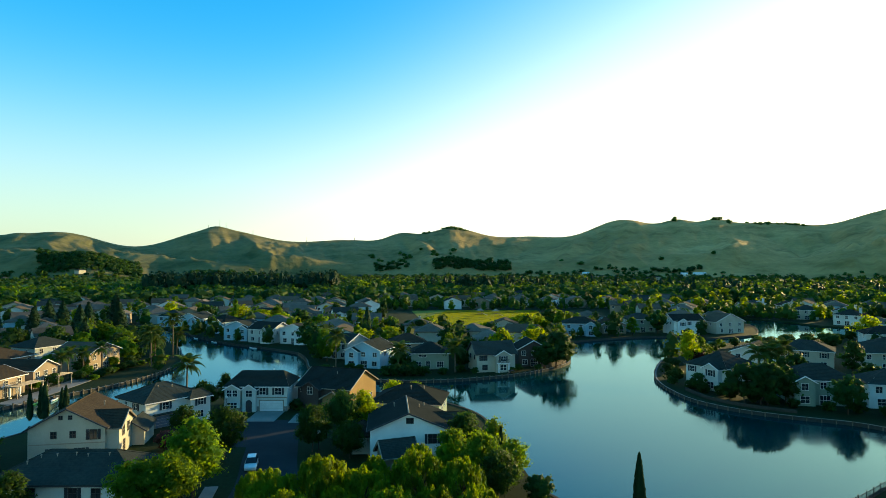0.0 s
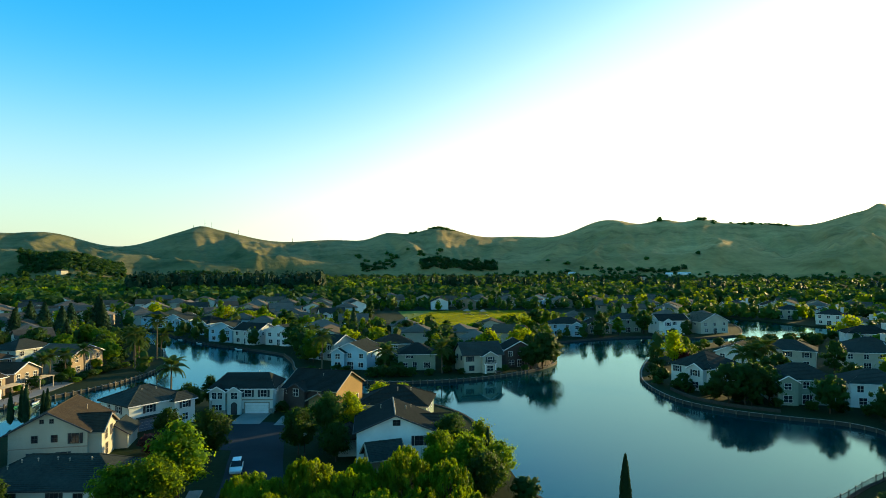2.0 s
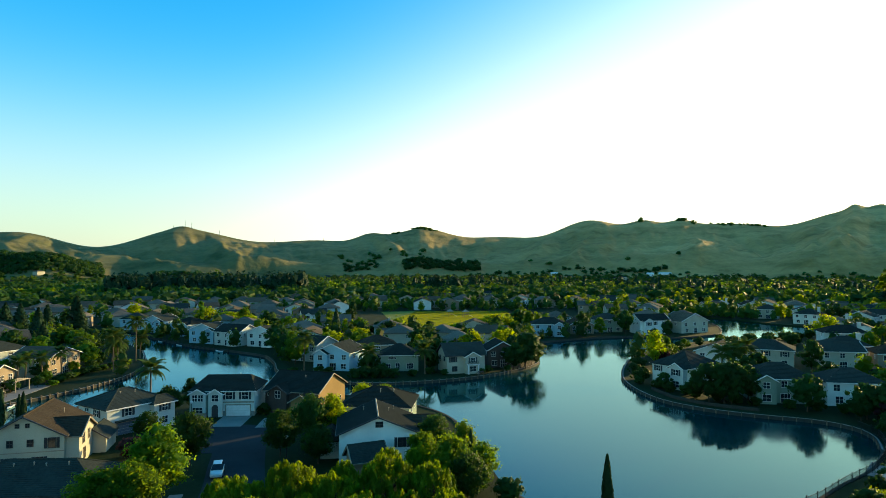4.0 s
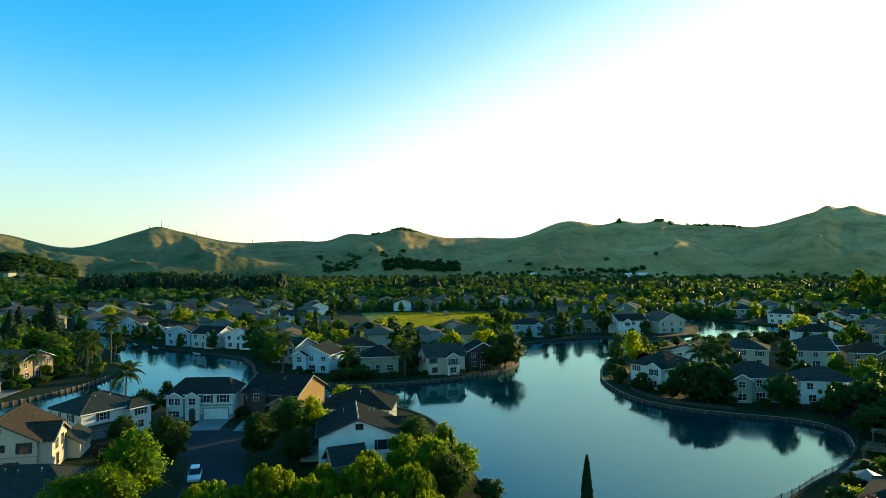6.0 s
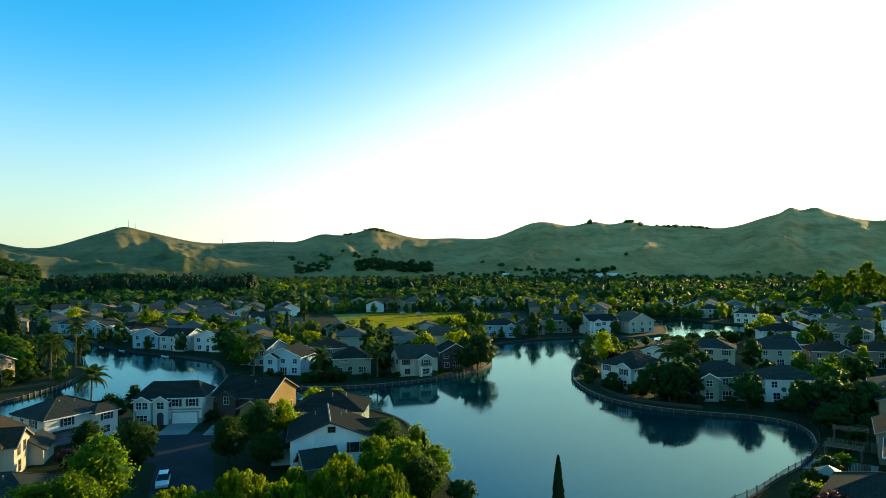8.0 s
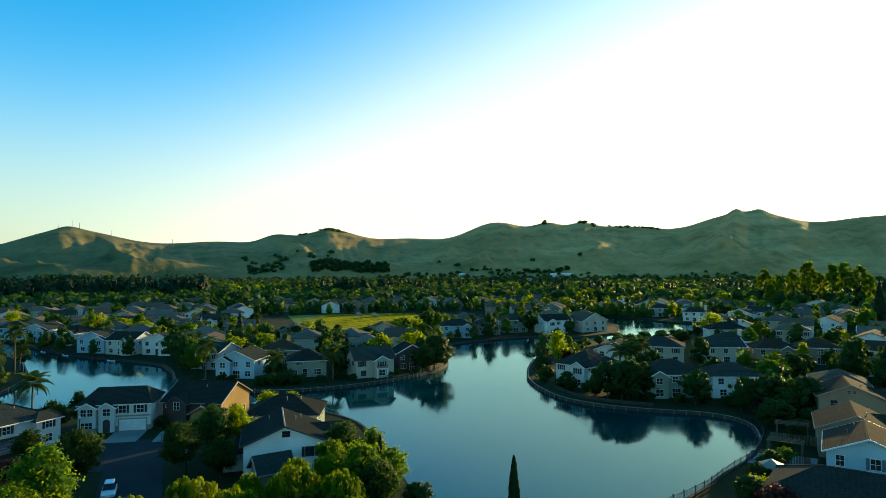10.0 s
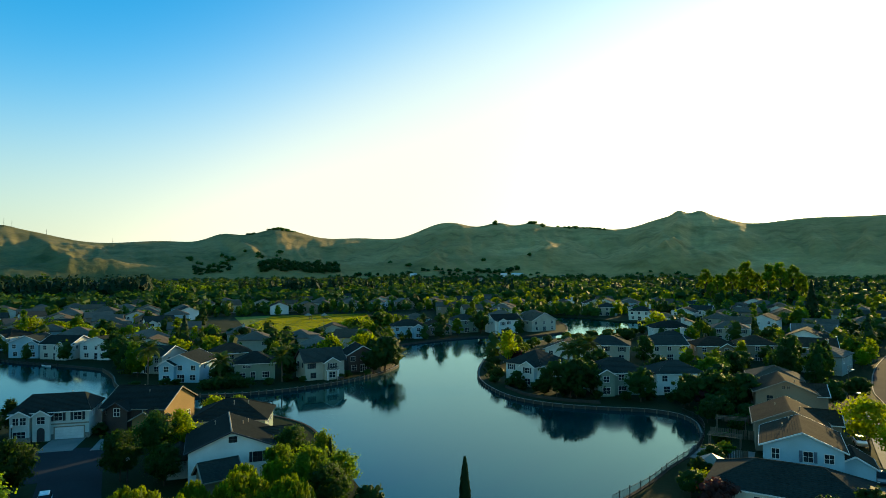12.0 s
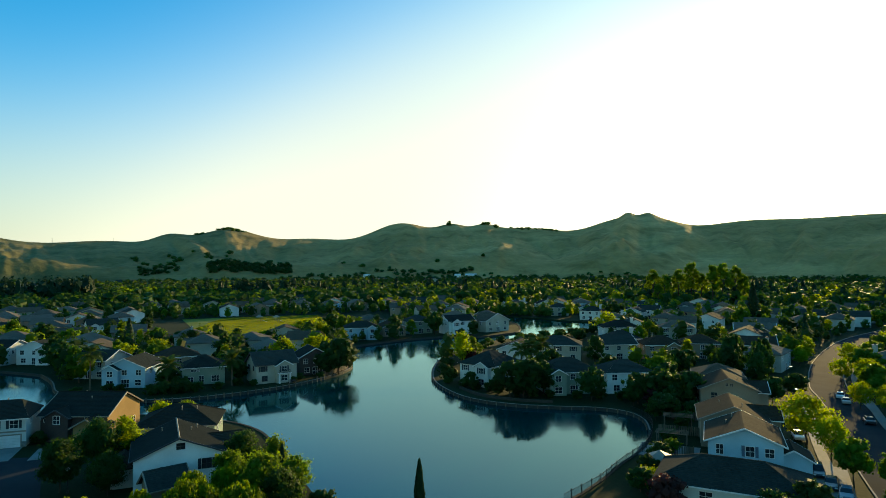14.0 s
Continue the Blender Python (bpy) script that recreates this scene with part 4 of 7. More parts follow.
# tan gabled house on the canal
h = home(-60.9, 108.0, 11, "cream two-storey house with a brown tiled gable roof beside the canal")
block(h, 11.2, 12.8, 5.3, 3.0, "gable_y", "cream", "roof_brown", board="trim_dark")
block(h, 5.0, 7.6, 4.9, 1.9, "gable_x", "cream", "roof_brown", pose(5.0, -1.8, 0), 0.45, board="trim_tan")
block(h, 4.0, 6.5, 2.7, 1.3, "gable_y", "cream", "roof_grey", pose(7.6, 4.6, 0), 0.45, board="trim_dark")
openings(h, 11.2, 12.8, [("f", -0.9, 6.9, 0.5, 0.55, "w"), ("f", 0.5, 6.9, 0.5, 0.55, "w"), ("f", -1.9, 4.2, 0.8, 1.0, "w"), ("f", 0.9, 4.2, 0.8, 1.0, "w"), ("f", 3.9, 4.1, 1.0, 1.5, "s"),
                         ("f", -2.0, 1.3, 1.0, 1.4, "s"), ("f", 2.2, 1.3, 1.0, 1.4, "s"), ("l", 0, 4.2, 1.2, 1.2, "w")], "trim_dark")
openings(h, 15.0, 12.8, [("r", -3.4, 3.9, 1.1, 1.6, "w"), ("r", -0.6, 3.9, 1.1, 1.6, "w"), ("r", -3.0, 1.4, 1.1, 1.8, "w")], "trim_tan")
part("belt_course", boxes((-5.64, -6.46, 2.72, 5.64, -6.38, 2.86)), "trim_tan", h)
vents(h, [(3.0, 2.0, 7.2), (-2.5, -3.0, 7.4)])

# single-storey roof before it
h = home(-49.6, 88.8, 0, "single-storey house with a long grey-green tiled hip roof")
block(h, 20, 11, 2.9, 2.6, "hip", "white_stucco", "roof_grey", step=0.36, board="trim_dark")
openings(h, 20, 11, [("f", 1.6, 1.6, 1.0, 1.3, "s"), ("f", 4.6, 1.6, 1.1, 1.2, "w"), ("f", -4, 1.6, 1.4, 1.2, "w")], "trim_dark")
vents(h, [(-5, -1.5, 4.9), (-3, -1.2, 5.0), (-0.5, -1.0, 5.1), (1.2, -1.2, 5.0), (4, -1.0, 5.1), (-6.2, -2.6, 4.4)])

# grey house with its garage to the court
h = home(-56.2, 127.8, 54, "white two-storey house with dark shutters and a grey hip roof")
block(h, 12, 10, 5.2, 2.3, "hip", "white_stucco", "roof_grey", board="white")
block(h, 4.4, 2.4, 5.0, 1.0, "hip", "white_stucco", "roof_grey", pose(4.6, -5.2, 0), 0.4)
openings(h, 12, 10, [("f", -2.0, 4.0, 1.3, 1.3, "s"), ("l", 1.5, 4.0, 1.1, 1.2, "s"), ("l", -2, 4.0, 1.1, 1.2, "w")])
garage_door(h, "f", 12, 10, -1.6, 4.9, 2.2, "shutter_blue")
openings(h, 12, 12.8, [("f", 4.6, 4.0, 1.2, 1.5, "s"), ("f", 4.6, 1.5, 1.2, 1.3, "w")])
part("garage_canopy", boxes((-4.6, -5.9, 2.5, 1.4, -5.0, 2.72)), "roof_grey", h)
vents(h, [(-1.5, -1.4, 6.9), (1.2, -1.8, 6.8)])


# ---------- a family of suburban houses ----------
def suburban(x, y, turn, w, d, kind, wall, roof, label, group, eave=5.4, rise=2.4, front=True, garage=False, wing=0.0, porch_at=None, step=0.5, stack=False, shutter="", plain=False, board="white", trim="white", spec=None):
    h = home(x, y, turn, label, group)
    block(h, w, d, eave, rise, kind, wall, roof, step=step, cap="none", dressed=not plain, board=board)
    if wing:
        block(h, 4.2, 3.0, eave - 0.4, 1.2, "gable_y", wall, roof, pose(wing, -d / 2, 0), 0.4, step, cap="none", dressed=not plain)
    if front:
        k = "s" if shutter else "w"
        rows = [("f", u * w, eave - 1.35, 1.25, 1.35, k) for u in (-0.34, 0.0, 0.34)]
        rows += [("f", -0.3 * w, 1.4, 1.5, 1.4, "w"), ("f", 0.02 * w, 1.15, 2.0, 2.1, "w")]
        rows += [("f", 0.26 * w, 0, 4.8, 2.2, "g")] if garage else [("f", 0.33 * w, 1.4, 1.5, 1.4, "w")]
        rows += [("l", u * d, eave - 1.35, 1.0, 1.2, "w") for u in (-0.25, 0.22)] + [("r", u * d, eave - 1.35, 1.0, 1.2, "w") for u in (-0.22, 0.25)]
        rows = spec or rows
        if plain:
            rows = [r for i, r in enumerate(rows) if i in ((0, 5, 6) if plain == 2 else (0, 2, 4, 5, 6, 9))]
        if wing:
            rows = [r for r in rows if not (r[0] == "f" and abs(r[1] - wing) < 2.9)]
        openings(h, w, d, rows, trim, shutter or "shutter")
        if wing:
            openings(h, w, d + 3.0, [("f", wing, eave - 1.5, 1.4, 1.4, k), ("f", wing, 1.4, 1.8, 1.5, "w")], "white", shutter or "shutter")
    if porch_at is not None:
        porch(h, w, d, porch_at, 3.4, 2.2, 2.6, wall, roof)
    if stack:
        chimney(h, w * 0.36, 0.5, eave - 0.5, eave + rise + 0.9, wall)
    return h


# ---------- trees ----------
def trunk_mesh(height, radius, limbs, spread, rng, lean=0.3):
    bm = bmesh.new()
    pts = [(lean * rng.uniform(-1, 1) * k * 0.3, lean * rng.uniform(-1, 1) * k * 0.3, height * k / 4 - 0.15) for k in range(5)]
    tube(bm, pts, [radius * (1 - 0.15 * k) for k in range(5)], 7)
    for k in range(limbs):
        a = k * math.tau / max(limbs, 1) + rng.uniform(-0.4, 0.4)
        z = height * rng.uniform(0.65, 1.0)
        r, up = spread * rng.uniform(0.5, 0.85), spread * rng.uniform(0.5, 1.0)
        tube(bm, [(pts[3][0], pts[3][1], z), (math.cos(a) * r * 0.5, math.sin(a) * r * 0.5, z + up * 0.6), (math.cos(a) * r, math.sin(a) * r, z + up)], [radius * 0.5, radius * 0.3, radius * 0.1], 5)
    return bm


def crown_points(height, low, radius, clumps, per, rng, top=0.5, clump=0.32, ragged=0.36, heart=0.72):
    """Leaf places in clumps over an uneven crown; top: how pointed it is (0 round, 1 conical)."""
    u = rng.normal(size=(clumps, 3))
    u /= np.linalg.norm(u, axis=1)[:, None]
    s = rng.uniform(0.3, 1.12, clumps) ** 0.5
    t = (u[:, 2] * s + 1) / 2
    wide = (1 - top * t) * (1 + ragged * rng.uniform(-1, 1, clumps))
    c = np.stack([u[:, 0] * s * radius * wide, u[:, 1] * s * radius * wide, low + (height - low) * (0.08 + 0.84 * t)], 1)
    r = clump * radius * rng.uniform(0.6, 1.2, clumps)
    p = np.repeat(c, per, 0) + np.clip(rng.normal(size=(clumps * per, 3)), -1.5, 1.5) * np.repeat(r, per)[:, None] * np.array([0.6, 0.6, 0.42])
    p[:, 2] = np.maximum(p[:, 2], low * 0.7)
    out = 1.5 * (p - np.repeat(c, per, 0)) / np.repeat(r, per)[:, None] + 0.45 * (p - np.array([0, 0, (low + height) / 2])) / radius
    return p, out + np.array([0, 0, 0.25]), cores(c, r * heart, np.array([0, 0, low + (height - low) * 0.4]), rng)


def tree_meshes(kind, seed, fine=1.0, dense=True):
    """Trunk and crown of one tree, 10 m high before scaling."""
    rng = np.random.default_rng(seed)
    q = fine
    def crown(size, *args):
        p, o, heart = crown_points(*args, heart=0.72 if q < 1.6 else 0.42)
        return np.concatenate([leaves(p, size / q ** 0.7, rng, out=o), heart] if dense else [leaves(p, size / q ** 0.7, rng, out=o)])
    if kind == "round":
        t = trunk_mesh(3.6, 0.22, 5, 2.6, rng)
        c = crown(0.70, 10, 1.6, 4.1, int(68 * q), int(21 * q), rng, 0.25, 0.30)
    elif kind == "tall":
        t = trunk_mesh(4.0, 0.2, 4, 2.0, rng)
        c = crown(0.64, 10, 1.3, 3.1, int(64 * q), int(20 * q), rng, 0.55, 0.32)
    elif kind == "poplar":
        t = trunk_mesh(5, 0.16, 2, 0.6, rng)
        c = crown(0.55, 10, 0.9, 1.4, int(40 * q), int(26 * q), rng, 0.5, 0.45)
    elif kind == "conifer":
        t = trunk_mesh(9, 0.2, 0, 1, rng, 0.05)
        n = int(1500 * q * q)
        z = rng.uniform(0, 1, n) ** 1.3
        tier = 1 - 0.3 * ((z * 11) % 1)
        a = rng.uniform(0, math.tau, n)
        r = (1 - z) ** 0.85 * 2.3 * tier * rng.uniform(0.6, 1.05, n) * (1 + 0.18 * np.sin(a * 5 + z * 40))
        c = leaves(np.stack([r * np.cos(a), r * np.sin(a), 0.7 + 9.3 * z - 0.12 * r], 1), 0.62 / q ** 0.8, rng, out=np.stack([np.cos(a), np.sin(a), 0 * a + 0.5], 1))
    elif kind == "cypress":
        t = trunk_mesh(2, 0.15, 0, 1, rng, 0.02)
        n = int(1700 * q * q)
        z = rng.uniform(0, 1, n)
        a = rng.uniform(0, math.tau, n)
        r = 0.85 * np.minimum(1, z * 6 + 0.35) * (1 - z ** 2.2) ** 0.8 * rng.uniform(0.7, 1.0, n) * (1 + 0.12 * np.sin(a * 3 + z * 9)) + 0.03
        c = leaves(np.stack([r * np.cos(a), r * np.sin(a), 0.3 + 9.7 * z], 1), 0.5 / q ** 0.8, rng, droop=1.6, out=np.stack([np.cos(a), np.sin(a), 0 * a], 1))
        c[:, :4, 2] = np.minimum(c[:, :4, 2], 10.4)
    elif kind == "willow":
        t = trunk_mesh(4.5, 0.4, 7, 3.6, rng)
        tufts = []
        for k in range(int(62 * q)):  # each bough ends in a tuft of hanging strands
            a, r = rng.uniform(0, math.tau), math.sqrt(rng.uniform(0, 1)) * 4.9
            top = 9.9 - 0.135 * r * r + rng.normal() * 0.5
            fall, wide, per = min(top - 0.6, rng.uniform(2.2, 4.6) + max(0, r - 3) * 1.6), rng.uniform(0.45, 0.95), int(104 * q)
            s = rng.uniform(0, 1, per)
            g, w = rng.uniform(0, math.tau, per), wide * np.sqrt(rng.uniform(0.05, 1, per)) * np.minimum(1, 0.35 + s * 1.6)
            strand = 0.12 * np.sin(g * 9)
            p = np.stack([r * math.cos(a) + (w + strand) * np.cos(g), r * math.sin(a) + (w + strand) * np.sin(g), top - s * fall * (0.7 + 0.3 * np.cos(g * 4)) - 0.5 * w ** 2], 1)
            o = np.stack([np.cos(g) + 0.5 * math.cos(a), np.sin(g) + 0.5 * math.sin(a), 0.9 - 1.1 * s], 1)
            tufts.append(leaves(p, 0.26 / q ** 0.5, rng, droop=3.0, out=o))
        c = np.concatenate(tufts)
    elif kind == "gum":
        t = trunk_mesh(6.5, 0.22, 6, 2.4, rng, 0.6)
        parts = []
        for zz, rr, dx, dy in ((8.6, 1.2, 0.2, 0), (7.2, 1.3, 1.3, 0.4), (6.6, 1.4, -1.4, 0.3), (5.2, 1.1, 1.6, -0.8), (4.6, 1.0, -1.2, -0.6), (7.9, 0.9, -0.7, -0.5)):
            p, o, _ = crown_points(zz + 1.6, zz - 0.9, rr, int(10 * q), int(26 * q), rng, 0.2, 0.5)
            parts.append(leaves(p + np.array([dx, dy, 0]), 0.55 / q ** 0.7, rng, out=o))
        c = np.concatenate(parts)
    else:  # shrub
        t = trunk_mesh(2.5, 0.25, 5, 3.0, rng)
        c = crown(1.25, 10, 0.3, 6.0, int(42 * q), int(17 * q), rng, 0.3, 0.34)
    tm = bpy.data.meshes.new("trunk")
    t.to_mesh(tm)
    t.free()
    return tm, quads_mesh("crown", c)


TREES = {}


def tree(kind, x, y, height, leaf, label, group="", seed=1, fine=1.0, wide=1.0, name="tree", category="tree", z=0.0):
    """A tree at x, y; alike ones share their meshes."""
    key = (kind, seed, fine, leaf)
    m = pose(x, y, z, 0, 0, (x * 37 + y * 61) % 360) @ Matrix.Diagonal((height / 10 * wide, height / 10 * wide, height / 10, 1))
    if key in TREES:
        ob = copy_thing(TREES[key], m)
        ob.name = name
        ob.matrix_basis = m
        for k in ("group",):
            if k in ob:
                del ob[k]
        return tagged(ob, label, category, group)
    tm, cm = tree_meshes(kind, seed, fine, leaf != "leaf_bright")
    ob = root(name, m, label, category, group)
    part("trunk", tm, "bark", ob)
    part("crown", cm, leaf, ob)
    TREES[key] = ob
    return ob


def frond_mesh(rng):
    bm = bmesh.new()
    n = 12
    for i in range(n):
        s, t = i / n, (i + 1) / n
        arc = lambda k: Vector((3.2 * k, 0, 1.15 * math.sin(k * 2.0) - 1.5 * k * k))
        a, b = arc(s), arc(t)
        bm.faces.new([bm.verts.new(v) for v in (a + Vector((0, -0.04, 0)), b + Vector((0, -0.03, 0)), b + Vector((0, 0.03, 0.02)), a + Vector((0, 0.04, 0.02)))])
        if i > 1:
            reach = 0.95 * math.sin(math.pi * min(0.95, s + 0.1)) + 0.15
            for sy in (-1, 1):
                for off in (0.0, 0.5):
                    c = a.lerp(b, off)
                    tip = c + Vector((0.45, sy * reach, -0.28 * reach - 0.1 * rng.uniform(0, 1)))
                    bm.faces.new([bm.verts.new(v) for v in (c, c + Vector((0.30, 0, 0)), tip)])
    return bm


def palm(x, y, height, label, group="palm trees", lean=0.4, fan=1.0):
    rng = np.random.default_rng(int(abs(x * 7 + y * 13)))
    p = root("palm_tree", pose(x, y, 0, 0, 0, (x * 31) % 360), label, "palm tree", group)
    bm = bmesh.new()
    k = 8
    pts = [(lean * (i / k) ** 2, 0, height * i / k - 0.1) for i in range(k + 1)]
    tube(bm, pts, [0.24 - 0.011 * i + (0.06 if i in (0, k) else 0) for i in range(k + 1)], 9)
    part("trunk", bm, "palm_bark", p)
    for i in range(20):
        tilt = (-38, 2, 35)[i % 3] + rng.uniform(-10, 10)
        me = shared(("frond", i % 3), lambda: frond_mesh(np.random.default_rng(i)))
        part("frond", me, "leaf_palm", p, "", pose(lean, 0, height, 0, tilt, i * 18 + rng.uniform(-8, 8)) @ Matrix.Diagonal((fan, fan, fan, 1)))
    return p


# ---------- houses round the lake ----------
G1 = "houses on the point"
suburban(-22, 197, -18, 11, 12, "gable_y", "blue_stucco", "roof_grey", "pale blue two-storey house with white window trim, on the point", G1, wing=-3.2)
suburban(-4, 194, 2, 11, 10, "hip", "sage_stucco", "roof_dark", "sage green house with a low dark hip roof on the point", G1, eave=4.9, rise=2.6, spec=[("f", 3.0, 1.5, 1.9, 1.6, "w"), ("f", -0.6, 1.3, 1.2, 2.2, "w"), ("f", -3.4, 1.5, 1.4, 1.3, "w"), ("f", -2.2, 3.9, 2.2, 0.6, "w"), ("r", 0.0, 3.6, 1.1, 1.1, "w"), ("l", 0.0, 3.6, 1.1, 1.1, "w")])
suburban(14.3, 189, 14, 11.5, 9, "gable_x", "cream", "roof_grey", "white two-storey house with a columned balcony, on the point", G1, rise=2.9, wing=1.6, porch_at=1.6, shutter="shutter", trim="trim_dark", board="trim_dark")
suburban(27, 199, 6, 9, 9.5, "gable_y", "brown_siding", "roof_dark", "dark brown house with white window frames, on the point", G1)
suburban(-33, 215, -30, 11, 11, "gable_x", "grey_stucco", "roof_grey", "grey house among trees on the point", G1)
suburban(-12, 214, 10, 12, 10, "hip", "tan_stucco", "roof_brown", "tan house with a brown roof on the point", G1)
G2 = "houses along the far shore"
suburban(107, 285, 8, 14, 10, "gable_x", "bright_stucco", "roof_dark", "white two-storey house with blue shutters by the water", G2, eave=6.2, wing=-3.6, shutter="shutter_blue")
suburban(90, 294, 0, 12, 10, "hip", "sage_stucco", "roof_grey", "pale green house with a grey roof by the water", G2, eave=6.0)
suburban(125.5, 290, 18, 15, 13, "gable_y", "cream", "roof_tan", "cream house with a broad tan gable roof by the water", G2, eave=5.4, rise=3.4)
suburban(60, 280, -8, 15, 11, "hip", "blue_stucco", "roof_grey", "pale blue house with a long grey roof by the water", G2, wing=4.0)
suburban(75, 287, 4, 11, 10, "gable_y", "tan_stucco", "roof_brown", "tan house with a brown gable by the water", G2, eave=4.2)
G3 = "houses on the island"
suburban(71.2, 164.0, -58, 11.4, 12.5, "hip", "white_stucco", "roof_grey", "white house with bays and a grey roof behind the sea wall", G3, wing=2.4, eave=5.8, rise=3.0, shutter="shutter")
suburban(85.0, 146.4, -12, 13.4, 10.5, "hip", "sage_stucco", "roof_grey", "sage house with a bay and a grey hip roof", G3, wing=-4.2, eave=5.7, rise=2.8)
suburban(99.2, 142.0, -14, 12, 10, "hip", "bright_stucco", "roof_grey", "white house with a columned balcony and a grey hip roof", G3, porch_at=2.4)
suburban(111, 196, -32, 15, 11, "hip", "cream", "roof_grey", "cream house with a long grey hip roof", G3, shutter="shutter")
suburban(93, 190, -35, 12, 10, "gable_y", "white_stucco", "roof_dark", "white house with a dark gable roof behind trees", G3)
suburban(129, 190, -12, 12.5, 10, "gable_x", "cream", "roof_grey", "cream house with a grey gable roof and round windows", G3)
suburban(143, 183, -20, 12.5, 10, "hip", "tan_stucco", "roof_brown", "tan house with a brown hip roof", G3, wing=2.5)
suburban(160, 231, -20, 15, 11, "hip", "white_stucco", "roof_dark", "white house with a tall chimney", G3, stack=True, eave=6.2)
suburban(158, 181, -30, 12, 10, "hip", "tan_stucco", "roof_brown", "tan house with a low hip roof", G3)
suburban(171, 170, -40, 13, 10, "gable_x", "grey_stucco", "roof_brown", "grey house with small front gables and a brown roof", G3, wing=3.0)
suburban(141, 203, -15, 12, 10, "hip", "white_stucco", "roof_grey", "white house with a grey hip roof", G3, stack=True)
suburban(187, 228, -35, 14, 11, "hip", "cream", "roof_pale", "cream house with a pale roof beyond the island", G3, shutter="shutter")
suburban(209, 207, -42, 15, 11, "gable_x", "tan_stucco", "roof_pale", "tan house with a long pale roof beyond the island", G3, wing=3.0)
suburban(190, 279, -30, 12, 11, "hip", "white_stucco", "roof_pale", "white house with a tall chimney beyond the island", G3, stack=True)
G4 = "houses across the channel"
for i, (x, y, turn, kind, wall, roof) in enumerate([(197, 402, -10, "gable_y", "bright_stucco", "roof_grey"), (212, 392, -15, "gable_y", "white_stucco", "roof_brown"), (203, 357, -30, "hip", "cream", "roof_grey"), (184, 385, 0, "gable_x", "cream", "roof_tan"),
                                                    (217, 344, -30, "gable_y", "white_stucco", "roof_grey"), (230, 331, -40, "hip", "cream", "roof_grey"), (206, 323, -50, "hip", "white_stucco", "roof_grey"), (222, 306, -50, "gable_y", "white_stucco", "roof_grey"), (240, 316, -45, "gable_x", "white_stucco", "roof_grey")]):
    suburban(x, y, turn, 12, 11, kind, wall, roof, "pale two-storey house with a chimney across the channel", G4, stack=i % 2 == 0)
G5 = "houses along the street"
h = suburban(80.6, 82.9, -42, 10.6, 12, "gable_y", "blue_stucco", "roof_brown", "pale blue house with blue shutters and a sunlit brown roof", G5, eave=5.0, rise=2.2, front=False, step=0.4)
openings(h, 10.6, 12, [("f", -3.6, 3.7, 1.0, 1.5, "w"), ("f", 0.7, 3.7, 1.2, 1.5, "s"), ("f", 3.4, 3.7, 1.2, 1.3, "w"), ("f", -2, 1.2, 1.4, 1.3, "w"), ("l", -2, 3.8, 1.2, 1.2, "w"), ("r", 2, 3.8, 1.0, 1.2, "w")], "white", "shutter_blue")
block(h, 5.0, 6.0, 2.7, 1.4, "gable_y", "blue_stucco", "roof_brown", pose(6.8, -1.5, 0), 0.4)
vents(h, [(-2.5, 1.0, 6.3), (-1.5, 4.0, 6.7)])
h = suburban(89.4, 94.6, -39, 11, 12, "gable_y", "tan_stucco", "roof_brown", "tan house with a brown tiled gable roof", G5, eave=5.0, rise=2.4, front=False, step=0.4, board="trim_tan")
openings(h, 11, 12, [("f", 0.0, 5.9, 0.5, 0.5, "w"), ("f", 0.7, 5.9, 0.5, 0.5, "w"), ("f", -3, 3.7, 1.2, 1.3, "w"), ("l", 0, 3.8, 1.2, 1.2, "w")], "trim_tan")
block(h, 6.0, 7.0, 4.6, 1.6, "gable_x", "tan_stucco", "roof_brown", pose(5.0, 2.0, 0), 0.4)
vents(h, [(-2.0, 1.0, 6.6), (1.6, -2.5, 6.9)])
h = suburban(107.4, 115.2, -36, 11.4, 12, "gable_y", "tan_stucco", "roof_brown", "tan house with a broad brown tiled gable roof", G5, eave=5.4, rise=2.4, front=False, step=0.4, board="trim_tan")
openings(h, 11.4, 12, [("f", -0.4, 6.4, 0.5, 0.6, "w"), ("f", 0.5, 6.4, 0.5, 0.6, "w"), ("f", -3, 4.0, 1.2, 1.3, "w"), ("l", 0, 3.8, 1.2, 1.2, "w")], "trim_tan")
block(h, 6.0, 7.0, 4.4, 1.8, "gable_x", "tan_stucco", "roof_brown", pose(5.4, 1.5, 0), 0.4)
vents(h, [(2.2, -2, 6.9)])
h = suburban(117.5, 128.5, -38, 11, 12, "hip", "cream", "roof_tan", "cream house with a sunlit tan roof", G5, eave=5.2, rise=2.4, board="trim_tan")
h = home(67.6, 71.6, -47, "single-storey house with a long grey-green tiled hip roof, beside parked cars")
block(h, 19, 11, 2.9, 2.5, "hip", "white_stucco", "roof_grey", step=0.36, board="white")
openings(h, 19, 11, [("f", 4.0, 1.5, 1.3, 1.2, "s"), ("f", -3.0, 1.5, 1.6, 1.2, "w"), ("l", 0, 1.5, 1.2, 1.2, "w")], "white", "shutter")
G6 = "houses on the palm bank"
suburban(-108, 150, 84, 12, 12, "gable_x", "tan_stucco", "roof_brown", "tan house with a pergola on the canal, in evening sun", G6, porch_at=0.5, eave=4.6, rise=1.9)
suburban(-107.5, 164, 86, 9, 12, "gable_y", "tan_stucco", "roof_brown", "tan gabled house on the canal, lit by the sun", G6, eave=4.7, rise=2.0)
